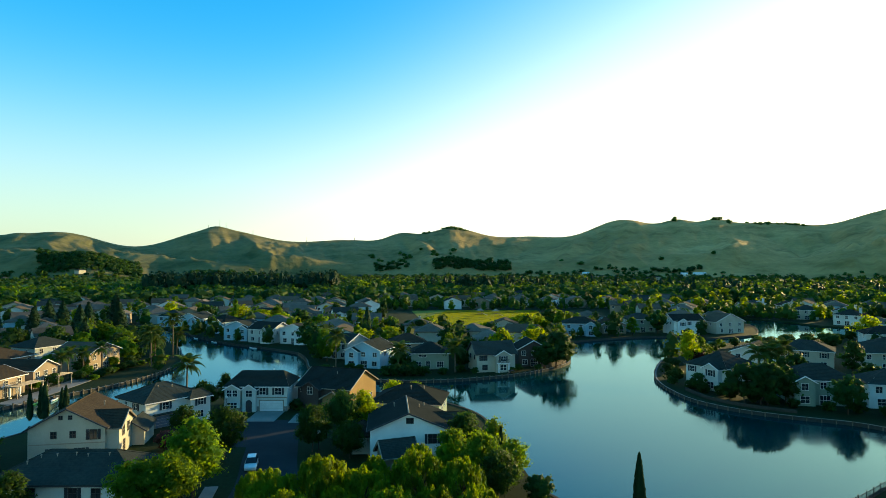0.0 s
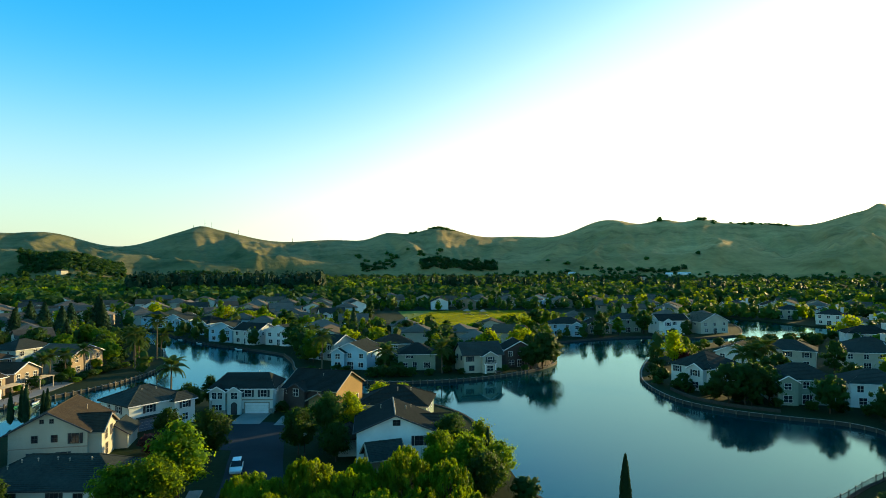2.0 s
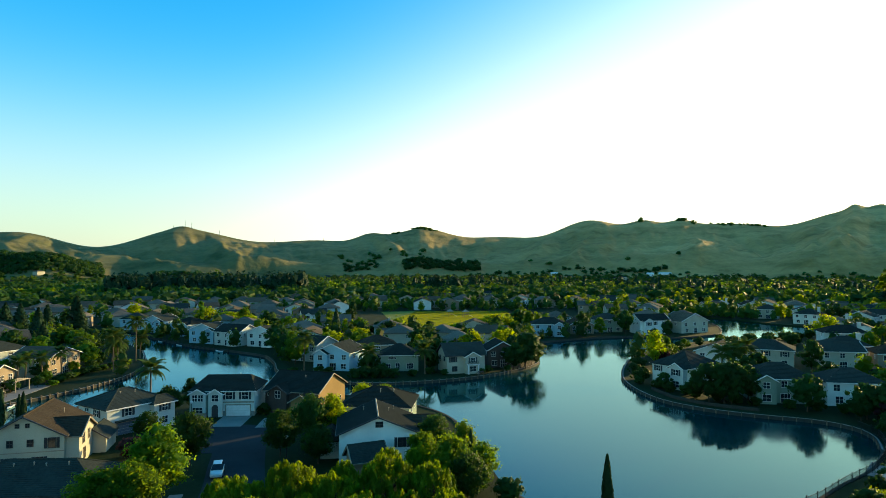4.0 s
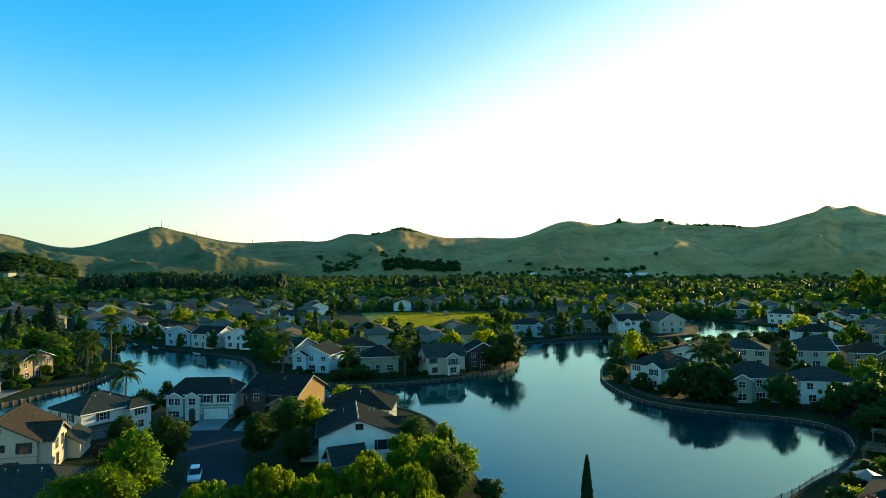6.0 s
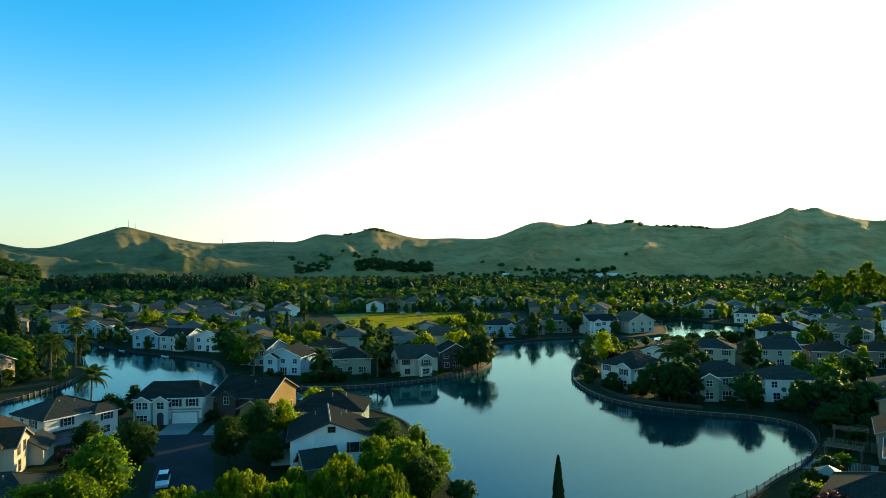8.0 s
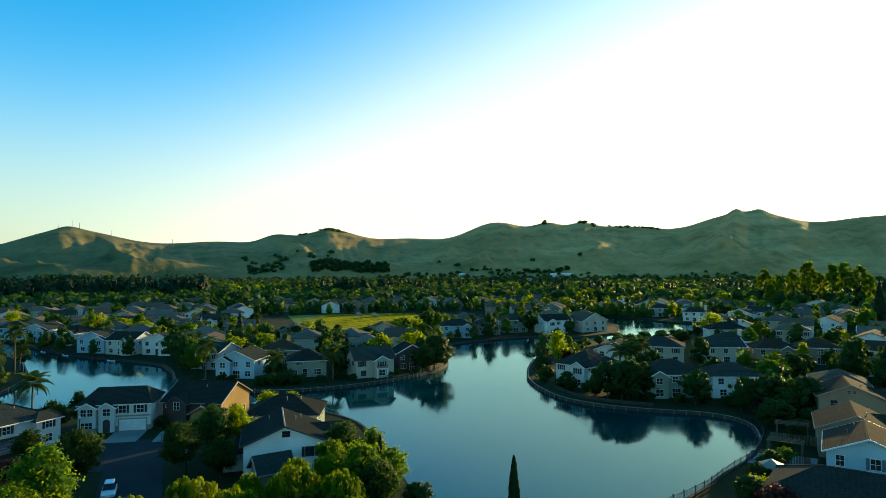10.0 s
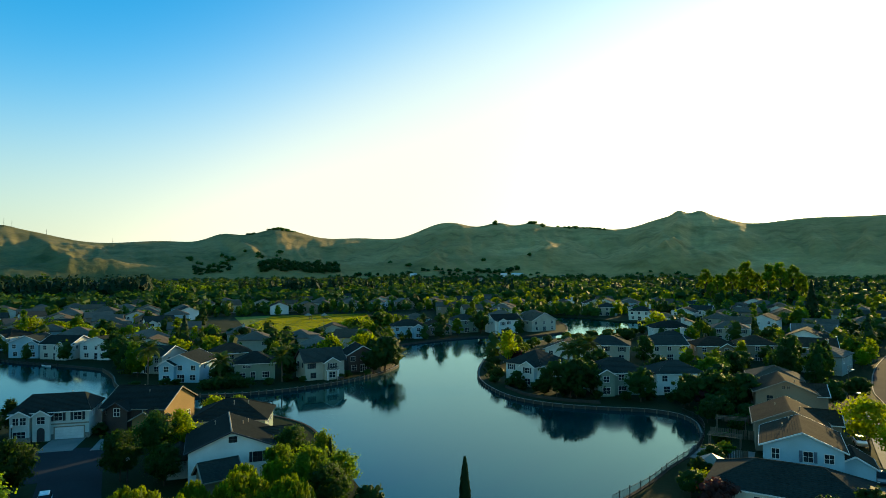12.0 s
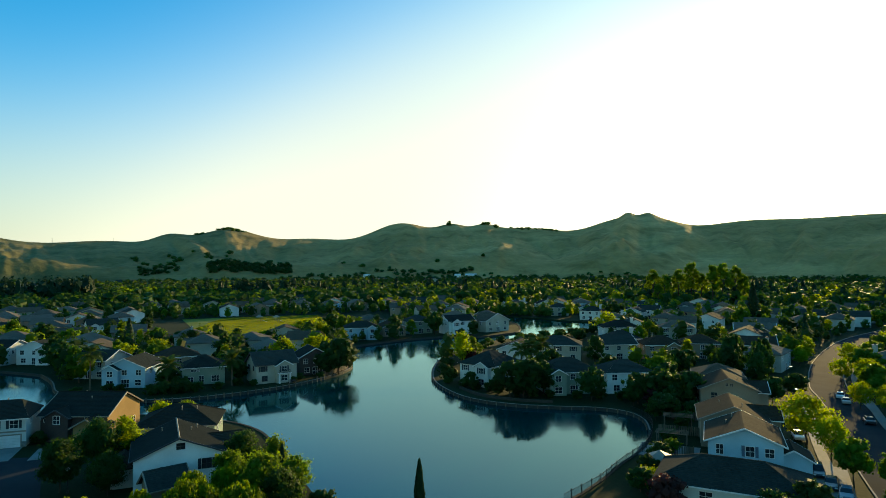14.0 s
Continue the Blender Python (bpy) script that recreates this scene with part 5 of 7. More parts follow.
suburban(-106, 190.5, 80, 13, 12, "gable_y", "tan_stucco", "roof_tan", "tan house with a tan gable roof among palms", G6)
suburban(-124, 178, 80, 13, 12, "hip", "tan_stucco", "roof_brown", "tan house with a brown roof behind palms", G6)
suburban(-128, 204, 70, 13, 11, "hip", "grey_stucco", "roof_grey", "grey house behind palms", G6)
suburban(-142, 165, 80, 13, 12, "gable_y", "cream", "roof_brown", "cream house with a brown gable roof", G6)
suburban(-148, 190, 80, 13, 11, "gable_x", "tan_stucco", "roof_brown", "tan house with a brown roof", G6)

G7 = "houses on the west shore"
for x, y, turn, kind, wall, roof in [(-56, 252, -20, "gable_y", "bright_stucco", "roof_grey"), (-69.5, 256, -25, "gable_x", "white_stucco", "roof_dark"), (-82, 264, -15, "gable_y", "blue_stucco", "roof_grey"), (-99, 291, -30, "hip", "blue_stucco", "roof_dark"), (-117, 305, -20, "gable_y", "blue_stucco", "roof_grey"), (-134, 318, 5, "hip", "blue_stucco", "roof_grey")]:
    suburban(x, y, turn, 12, 11, kind, wall, roof, "pale lakeside house with a small dock on the west shore", G7, wing=3.4)

# ---------- streets, court and paths ----------
court = smooth_line([(-24, 60), (-24.5, 86), (-28, 104), (-31, 118)], 2.0)
bm = ribbon(court, 4.3, 4.3, -0.1, 0.03)
bmesh.ops.create_cone(bm, cap_ends=True, segments=40, radius1=9.5, radius2=9.5, depth=0.125, matrix=pose(-34, 119, -0.03))
structure("road_court", bm, "asphalt", "dark asphalt court with a round end", "road")
structure("pavement_court", ribbon(smooth_line([(-30.5, 60), (-30.8, 78), (-32.4, 90)], 2.0), 0.9, 0.9, -0.1, 0.15), "concrete", "pale concrete pavement along the court", "pavement")
structure("driveway_court", boxes((-39.3, 127.0, -0.1, -33.5, 135.8, 0.05), (-30.5, 126.0, -0.1, -25.0, 133.5, 0.048)), "concrete", "concrete driveways at the head of the court", "driveway")
street = smooth_line([(60, 28), (90, 62.5), (111, 84.5), (125.5, 98), (139.5, 113), (151, 125.5), (179, 149), (215, 174), (255, 197), (300, 215)], 3.0)
structure("road_street", ribbon(street, 4.2, 4.2, -0.1, 0.03), "asphalt", "asphalt street, half in sun", "road")
structure("pavement_street_near", ribbon(street[:40], 9.3, -7.6, -0.1, 0.15), "concrete", "pale concrete pavement beside the street", "pavement")
structure("pavement_street_far", ribbon(smooth_line([(66, 25), (98, 60.5), (112, 76.5), (125.5, 91.5), (139.5, 105), (155, 120), (173, 135), (195, 149), (217, 160.5), (250, 174)], 3.0), 0.9, 0.9, -0.1, 0.15), "concrete", "pale curving concrete pavement beyond the street", "pavement")
structure("kerb_street_far", ribbon(street, -4.2, 4.45, -0.1, 0.16), "concrete", "concrete kerb of the street", "kerb")
structure("kerb_street_near", ribbon(street, 4.45, -4.2, -0.1, 0.16), "concrete", "concrete kerb of the street", "kerb")
structure("park_lawn", ribbon(smooth_line([(-14, 366), (20, 370), (56, 370)], 4.0), 52, 50, -0.1, 0.06), "lawn", "sunlit park lawn with mown stripes", "lawn")
structure("garden_wall", ribbon(smooth_line(bay_shore[4:8], 2.0), -3.4, 3.8, -0.1, 0.7), "seawall", "low retaining wall behind the sea wall", "wall")
for name, line in (("coping_island", bay_shore), ("coping_point", north_shore[5:] + point_shore), ("coping_palm", palm_shore[2:])):
    structure(name, ribbon(smooth_line(line, 2.5), 0.16, 0.12, 0.125, 0.19), "concrete", "pale coping along the sea wall", "coping")


# ---------- sea walls, posts and the railing ----------
def seawall(name, line, label, tall=0.12):
    structure(name, ribbon(line, 0.25, 0.25, -2.6, tall), "seawall", label, "sea wall")


seawall("seawall_island", smooth_line(bay_shore, 2.5), "concrete sea wall round the island")
seawall("seawall_point", smooth_line(north_shore[5:] + point_shore, 2.5), "sea wall round the point")
seawall("seawall_palm", smooth_line(palm_shore[2:], 2.5), "sea wall of the palm bank")
seawall("seawall_court", smooth_line(canal_shore + court_shore, 2.5), "sea wall behind the court")
seawall("seawall_north", smooth_line(channel_north[5:] + north_shore[:6], 2.5), "sea wall of the far shore")
seawall("seawall_west", smooth_line(point_shore[-2:] + west_shore[:4], 2.5), "sea wall with a walk along the west shore")
seawall("seawall_near", smooth_line(near_shore + bay_shore[:2], 2.5), "low sea wall along the near bank", 0.15)


def posts(name, line, gap, height, r, label, material, group, out=0.0):
    """Posts along a line, each a part of one row."""
    row = root(name, pose(0, 0, 0), label, "posts", group)
    me = shared(("post", height, r, material), lambda: boxes((-r, -r, -1.9, r, r, height), (-r * 1.25, -r * 1.25, height, r * 1.25, r * 1.25, height + 0.07)))
    far = 0.0
    for (ax, ay), (bx, by) in zip(line, line[1:]):
        far += math.hypot(bx - ax, by - ay)
        if far >= gap:
            far = 0.0
            t = math.atan2(by - ay, bx - ax)
            part("post", me, material, row, "", pose(bx - math.sin(t) * out, by + math.cos(t) * out, 0, 0, 0, math.degrees(t)))


posts("bulkhead_posts", smooth_line(point_shore, 0.5), 1.6, 0.5, 0.13, "timber bulkhead posts along the point's sea wall", "timber", "bulkhead posts", 0.42)
posts("bulkhead_posts", smooth_line(bay_shore, 0.5), 2.4, 0.26, 0.09, "timber bulkhead posts along the island's sea wall", "timber", "bulkhead posts", 0.42)
posts("bulkhead_posts", smooth_line(palm_shore[3:], 0.5), 2.0, 0.5, 0.12, "pale bulkhead posts along the palm bank", "timber", "bulkhead posts", 0.42)
posts("bulkhead_posts", smooth_line(west_shore[:4], 0.5), 2.4, 0.5, 0.16, "pale posts along the west shore", "seawall", "bulkhead posts", 0.42)


posts("bank_railing", smooth_line(palm_shore[:4], 0.5), 1.5, 1.0, 0.06, "pale railing posts at the end of the palm bank", "white", "bank railings", -0.6)


def iron_fence(line, label, height=1.4):
    """An iron railing: each post a part, rails and the thin bars joined."""
    fence = root("fence", pose(0, 0, 0), label, "fence")
    me = shared(("fence_post", height), lambda: boxes((-0.05, -0.05, -0.2, 0.05, 0.05, height + 0.1), (-0.07, -0.07, height + 0.1, 0.07, 0.07, height + 0.18)))
    bars, far = bmesh.new(), 0.0
    for k, ((ax, ay), (bx, by)) in enumerate(zip(line, line[1:])):
        t = math.degrees(math.atan2(by - ay, bx - ax))
        n = math.hypot(bx - ax, by - ay)
        far += n
        if far > 2.3:
            far = 0.0
            part("post", me, "iron", fence, "", pose(ax, ay, 0.1, 0, 0, t))
        m = pose(ax, ay, 0, 0, 0, t)
        v = box(bars, 0, -0.02, 0.3, n, 0.02, 0.35) + box(bars, 0, -0.02, height, n, 0.02, height + 0.05)
        for i in range(max(1, round(n / 0.16))):
            v += box(bars, i * 0.16, -0.011, 0.35, i * 0.16 + 0.022, 0.011, height)
        bmesh.ops.transform(bars, matrix=m, verts=v)
    tagged(part("railing_infill", bars, "iron", fence), kind="stuff")


iron_fence([(x + 0.4, y - 0.3) for x, y in smooth_line(near_shore[3:] + bay_shore[:3], 2.4)], "black iron railing along the lake's near bank")


# ---------- trees by the near houses ----------
NEAR = "trees by the court"
for x, y, hh, wd, sd in ((-20.5, 77, 6.4, 1.0, 3), (-15, 80, 7.2, 1.1, 4), (-9.5, 78, 6.4, 1.1, 3), (-3.2, 81, 7.6, 1.0, 5), (2.0, 80, 7.0, 0.95, 4), (-17.5, 72, 5.8, 1.1, 5), (-6, 73, 5.8, 1.1, 4), (4.0, 74, 5.6, 1.0, 3), (-23.5, 81, 5.2, 0.95, 4), (-12, 74, 5.4, 1.0, 5), (-1, 75, 5.4, 1.0, 3), (-9.4, 89, 4.6, 0.9, 5), (-3.4, 91.5, 5.6, 0.8, 4), (1.6, 90.5, 6.4, 0.9, 3)):
    tree("willow", x, y, hh, "leaf_willow", "weeping willow with hanging yellow-green branches", NEAR, sd, 1.25, wd)
tree("round", 7.2, 84, 7.4, "leaf_dark", "dark shore tree at the water's edge", NEAR, 13, 2.3, 0.85)
tree("round", 10.0, 92, 6.4, "leaf_mid", "shore tree with loose twigs", NEAR, 12, 2.3, 0.9)
tree("cypress", 8.5, 94, 7.4, "leaf_needle", "slim dark cypress among shore trees", NEAR, 23, 1.0, 0.8)
tree("round", 5.2, 88, 8.6, "leaf_mid", "leafy shore tree beside the willows", NEAR, 6, 2.3, 0.9)
tree("tall", 7.6, 96, 8.4, "leaf_mid", "loose shore tree with fine twigs", NEAR, 7, 2.3, 1.0)
tree("round", 3.6, 105, 7.2, "leaf_dark", "dark flat-topped shore tree", NEAR, 8, 2.2, 1.0)
tree("round", 1.5, 98, 6.4, "leaf_mid", "shore shrub tree behind the garage", NEAR, 9, 2.2, 0.9)
tree("tall", -33.7, 86.5, 11.2, "leaf_mid", "tall leafy street tree, bright where the sun reaches", NEAR, 10, 2.5, 1.15)
tree("round", -37.4, 80, 7.4, "leaf_mid", "leafy garden tree with round clumps", NEAR, 11, 2.5, 1.25)
tree("round", -34.0, 80.0, 7.6, "leaf_mid", "leafy tree at the kerb", NEAR, 12, 2.3, 1.0)
tree("round", -35.0, 103, 8.6, "leaf_dark", "dark round street tree beside the parked car", NEAR, 13, 2.3, 0.85)
tree("round", -21.8, 107, 8.0, "leaf_dark", "dark round tree before the ochre house", NEAR, 14, 2.3, 0.85)
tree("round", -17.6, 113, 9.4, "leaf_dark", "dark tree before the ochre house", NEAR, 15, 2.3, 0.8)
tree("tall", -14.2, 115, 9.2, "leaf_bright", "yellow-green tree with sun glow in its leaf colour", NEAR, 16, 2.3, 1.0)
tree("round", -15.0, 103, 6.5, "leaf_dark", "dark tree beside the white house", NEAR, 17, 2.2, 0.9)
tree("cypress", 21.4, 70, 10.6, "leaf_needle", "slender dark Italian cypress on the near bank", NEAR, 18, 1.8, 0.9)
tree("shrub", 12.6, 85, 3.4, "leaf_dark", "dark shrub at the water's edge", NEAR, 19, 1.4, 1.0, "shrub", "shrub")
tree("shrub", -62, 82, 5.0, "leaf_dark", "dark shrub beside the long roof", NEAR, 20, 1.4, 1.0, "shrub", "shrub")
tree("round", -53.5, 79, 6.0, "leaf_dark", "dark garden tree before the long roof", NEAR, 21, 1.6, 1.0)
for x, y, hh in ((-69, 95.5, 6.4), (-65.5, 87, 6.2), (-71, 89, 6.0)):
    tree("round", x, y, hh, "leaf_dark", "dark dense tree beside the canal and the cream house", NEAR, 13, 1.8, 1.0)
tree("shrub", -72, 98, 6.0, "leaf_dark", "dark shrubs on the canal bank", NEAR, 20, 1.4, 0.9, "shrub", "shrub")
tree("shrub", -46, 108, 3.6, "leaf_plum", "reddish shrub beside the cream house", NEAR, 22, 1.4, 1.2, "shrub", "shrub")
tree("round", -47.5, 118, 5.5, "leaf_dark", "dark round tree between the houses", NEAR, 21, 1.6, 1.0)
tree("round", -50, 134, 7.0, "leaf_dark", "dark tree beside the grey house", NEAR, 13, 1.8, 0.9)
tree("tall", -48.5, 143, 7.0, "leaf_dark", "dark tree behind the grey house", NEAR, 7, 1.8, 1.0)
tree("shrub", -31.2, 137, 2.4, "leaf_dark", "clipped dark shrub by the driveway", NEAR, 19, 1.4, 1.0, "shrub", "shrub")
tree("round", -11.0, 140, 6.2, "leaf_bright", "bright tree behind the hipped roof", NEAR, 9, 1.6, 0.9)
tree("round", -6.0, 141, 5.6, "leaf_mid", "leafy tree behind the hipped roof", NEAR, 6, 1.8, 0.8)
for i in range(5):
    tree("cypress", -82.5 + 1.5 * i + (1.2 if i > 2 else 0), 128 + (i % 2) * 1.2, 6.2 + (i * 7 % 3) * 0.7, "leaf_needle", "small dark cypress on the canal bank", "cypresses on the canal", 23, 1.0, 1.1)
for x, y, hh, lean in [(-60, 150, 7.5, 0.4), (-88, 193, 10.5, 0.2), (-89.5, 199, 8, 0.3), (-90, 213, 12.5, 0.3), (-92, 221, 7, 0.5), (-95, 209, 7, 0.2), (-102, 174, 7, 0.4), (-100, 178, 6.4, 0.3), (-98, 184, 7, 0.3),
                       (-101, 169, 6.5, 0.3), (-93, 203, 6, 0.4), (-32, 191, 9.5, 0.3), (-13, 186, 6.0, 0.3), (3.5, 184, 7.0, 0.4), (86, 167, 8, 0.4), (90, 170, 9, 0.3), (81, 165, 8, 0.5), (113, 289, 6, 0.3)]:
    palm(x, y, hh, "feathery palm tree beside the water", "palm trees", lean, 1.2 if x > -95 else 0.85)

for x, y, hh, leaf in [(-101, 205, 4.6, "leaf_mid"), (-104.5, 211, 6.4, "leaf_mid"), (-108, 216, 7.0, "leaf_mid"), (-112, 221, 7.4, "leaf_dark"), (-96, 196, 3.2, "leaf_dark"), (-99, 192, 3.6, "leaf_mid"), (-93.5, 187, 2.4, "leaf_dark"), (-96.5, 170, 3.0, "leaf_dark"), (-99, 163, 3.4, "leaf_dark"), (-100.5, 158, 2.6, "leaf_mid"), (-98, 176, 3.4, "leaf_mid"), (-103, 182, 4.2, "leaf_dark"), (-116, 168, 5.0, "leaf_dark"), (-118, 160, 5.0, "leaf_dark"), (-114, 186, 5.4, "leaf_mid"), (-95, 214, 3.0, "leaf_dark"), (-92, 207, 2.6, "leaf_mid"), (-100, 222, 4.0, "leaf_dark")]:
    tree("round", x, y, hh, leaf, "leafy garden tree between the palms" if hh > 4 else "rounded garden shrub between the palms", "gardens of the palm bank", 31 if leaf == "leaf_mid" else 30, 1.2, 1.25, "tree" if hh > 4 else "shrub", "tree" if hh > 4 else "shrub")
for k in range(9):
    tree("shrub", -92.5 + 0.55 * (k - 4) ** 2 * 0.3 - 0.5 * (8 - k), 172 + 4.2 * k, 1.5 + 0.3 * (k % 3), "leaf_dark" if k % 3 else "leaf_mid", "low clipped hedge shrub along the palm bank", "hedge of the palm bank", 20, 1.2, 1.5, "shrub", "shrub")

# ---------- trees on the point, the island and the street ----------
PT = "trees round the lake"
lake_trees_a = [("round", 34, 192, 11.0, "leaf_dark", 30, 1.15), ("round", 30, 190, 8.0, "leaf_dark", 31, 1.0), ("round", 5.5, 189, 6.0, "leaf_dark", 31, 1.0), ("shrub", -13, 190, 5.0, "leaf_dark", 20, 1.1), ("shrub", -9.5, 184, 3.5, "leaf_dark", 20, 1.1),
    ("round", -37, 204, 8.5, "leaf_mid", 30, 1.1), ("round", -46, 226, 10, "leaf_dark", 31, 1.2), ("round", -40, 217, 9, "leaf_mid", 32, 1.1), ("tall", 2, 208, 9, "leaf_bright", 33, 1.0), ("round", 8, 203, 8, "leaf_dark", 30, 1.0),
    ("round", 20, 210, 10, "leaf_bright", 32, 1.1), ("round", 31, 218, 10, "leaf_bright", 33, 1.2), ("round", -18, 221, 9, "leaf_mid", 31, 1.1), ("round", 38, 214, 8, "leaf_dark", 31, 1.0), ("tall", 75, 195, 11.5, "leaf_bright", 33, 1.0),
    ("round", 83, 157, 8.5, "leaf_dark", 31, 1.0), ("round", 88, 160, 9.0, "leaf_dark", 32, 1.0), ("round", 67.5, 143.5, 9.0, "leaf_dark", 30, 1.0), ("tall", 70.5, 142.0, 10.0, "leaf_dark", 35, 1.2)]
lake_trees_b = [("round", 73.5, 142.0, 9.2, "leaf_dark", 32, 1.0), ("round", 84.0, 133.0, 8.2, "leaf_dark", 31, 1.0), ("tall", 76, 149, 9.5, "leaf_dark", 35, 1.1), ("round", 79, 143, 5.6, "leaf_dark", 30, 1.0), ("round", 96.5, 124, 8.8, "leaf_dark", 31, 1.1),
    ("round", 101, 119, 8.4, "leaf_dark", 30, 1.1), ("round", 92, 126, 7.6, "leaf_dark", 32, 1.0), ("round", 86, 112, 4.6, "leaf_dark", 32, 1.1), ("round", 98, 200, 8, "leaf_dark", 30, 1.1), ("round", 77, 144, 8.4, "leaf_dark", 31, 1.0),
    ("round", 57, 78, 3.6, "leaf_dark", 30, 1.2), ("round", 63, 84, 3.2, "leaf_dark", 31, 1.2), ("round", 68, 88, 3.6, "leaf_dark", 30, 1.2), ("round", 73, 91, 3.0, "leaf_mid", 31, 1.2), ("round", 62.5, 157, 4.6, "leaf_dark", 30, 1.0),
    ("round", 61, 167, 4.6, "leaf_dark", 31, 1.0), ("round", 66, 147.5, 5.0, "leaf_dark", 32, 1.0), ("round", 71.5, 141, 6.0, "leaf_dark", 30, 1.0), ("round", 90, 125, 5.2, "leaf_dark", 31, 1.0)]
lake_trees_c = [("round", 95.5, 118.5, 5.5, "leaf_dark", 32, 1.0), ("round", 90, 112.5, 5.2, "leaf_dark", 30, 1.0), ("round", 78, 197, 5.5, "leaf_plum", 34, 1.0), ("round", 83, 206, 4.5, "leaf_dark", 30, 1.1), ("round", 88, 214, 4.5, "leaf_mid", 31, 1.1),
    ("round", 94, 222, 4.2, "leaf_dark", 32, 1.1), ("round", 100, 231, 4.0, "leaf_mid", 30, 1.1), ("round", 108, 237, 4.0, "leaf_dark", 31, 1.1), ("round", 118, 240, 4.0, "leaf_mid", 32, 1.1), ("round", 104, 209, 5.0, "leaf_dark", 30, 1.0),
    ("round", 120, 206, 6.0, "leaf_mid", 31, 1.0), ("round", 108, 136, 7.5, "leaf_dark", 30, 1.1), ("round", 100, 129, 6.5, "leaf_plum", 34, 1.1), ("tall", 114, 178, 10.5, "leaf_dark", 35, 1.0), ("round", 118, 150, 8.5, "leaf_mid", 31, 1.1),
    ("round", 112, 144, 8.0, "leaf_mid", 32, 1.1), ("round", 125, 153, 8, "leaf_dark", 30, 1.1), ("round", 104, 156, 7, "leaf_dark", 31, 1.1), ("shrub", 92, 118, 4.4, "leaf_dark", 20, 1.0)]
lake_trees_d = [("shrub", 94, 123, 4.4, "leaf_plum", 22, 1.0), ("round", 135, 160, 6.5, "leaf_dark", 30, 1.1), ("round", 150, 166, 6.5, "leaf_dark", 31, 1.1), ("tall", 146, 173, 8, "leaf_bright", 33, 1.0)]
for kind, x, y, hh, leaf, seed, wide in lake_trees_a + lake_trees_b + lake_trees_c + lake_trees_d:
    tree(kind, x, y, hh, leaf, {"leaf_dark": "dark leafy tree by the lake houses", "leaf_mid": "green leafy tree by the lake houses", "leaf_bright": "bright yellow-green tree with backlight in its leaf colour", "leaf_plum": "purple-leaved plum tree beside the houses"}[leaf], PT, seed, 1.05, wide)
ST = "trees along the street"
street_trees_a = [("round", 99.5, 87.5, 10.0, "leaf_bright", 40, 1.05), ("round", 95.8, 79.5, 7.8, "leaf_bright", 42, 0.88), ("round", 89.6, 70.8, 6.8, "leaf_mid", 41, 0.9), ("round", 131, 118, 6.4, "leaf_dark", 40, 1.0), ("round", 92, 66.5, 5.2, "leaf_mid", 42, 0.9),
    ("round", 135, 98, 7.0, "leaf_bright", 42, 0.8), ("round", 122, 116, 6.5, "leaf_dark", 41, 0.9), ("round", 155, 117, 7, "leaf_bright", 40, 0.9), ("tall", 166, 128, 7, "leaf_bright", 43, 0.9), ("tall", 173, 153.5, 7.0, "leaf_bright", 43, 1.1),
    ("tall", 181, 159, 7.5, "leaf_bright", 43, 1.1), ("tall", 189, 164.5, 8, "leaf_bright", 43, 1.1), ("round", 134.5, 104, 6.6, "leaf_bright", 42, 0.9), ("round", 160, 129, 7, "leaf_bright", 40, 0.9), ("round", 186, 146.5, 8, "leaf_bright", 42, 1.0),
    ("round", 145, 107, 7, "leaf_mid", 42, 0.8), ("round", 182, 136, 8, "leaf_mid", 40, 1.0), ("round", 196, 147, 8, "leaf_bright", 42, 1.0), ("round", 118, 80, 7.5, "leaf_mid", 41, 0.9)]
street_trees_b = [("round", 128, 90, 8, "leaf_mid", 40, 1.0), ("round", 150, 112, 8.5, "leaf_mid", 41, 1.0), ("round", 160, 121, 8, "leaf_bright", 42, 1.0), ("round", 172, 131, 9, "leaf_mid", 40, 1.0), ("round", 188, 141, 9, "leaf_mid", 41, 1.0),
    ("round", 205, 151, 9, "leaf_mid", 42, 1.0), ("round", 222, 160, 9, "leaf_bright", 41, 1.0), ("round", 240, 168, 9, "leaf_mid", 40, 1.0), ("round", 110, 72, 7, "leaf_mid", 42, 0.9), ("round", 64, 61, 5.2, "leaf_dark", 44, 1.0),
    ("round", 69.5, 60.5, 5.8, "leaf_dark", 45, 1.1), ("shrub", 57, 72, 4.4, "leaf_plum", 22, 1.0), ("shrub", 60, 79, 3.0, "leaf_bright", 46, 1.3), ("round", 79, 57, 4.5, "leaf_dark", 44, 0.9)]
for kind, x, y, hh, leaf, seed, wide in street_trees_a + street_trees_b:
    tree(kind, x, y, hh, leaf, {"leaf_dark": "dark round tree beside the street", "leaf_mid": "green round tree beside the street", "leaf_bright": "golden-green street tree with low sun in its leaf colour", "leaf_plum": "reddish flowering shrub in a garden"}[leaf], ST, seed, 1.35, wide)
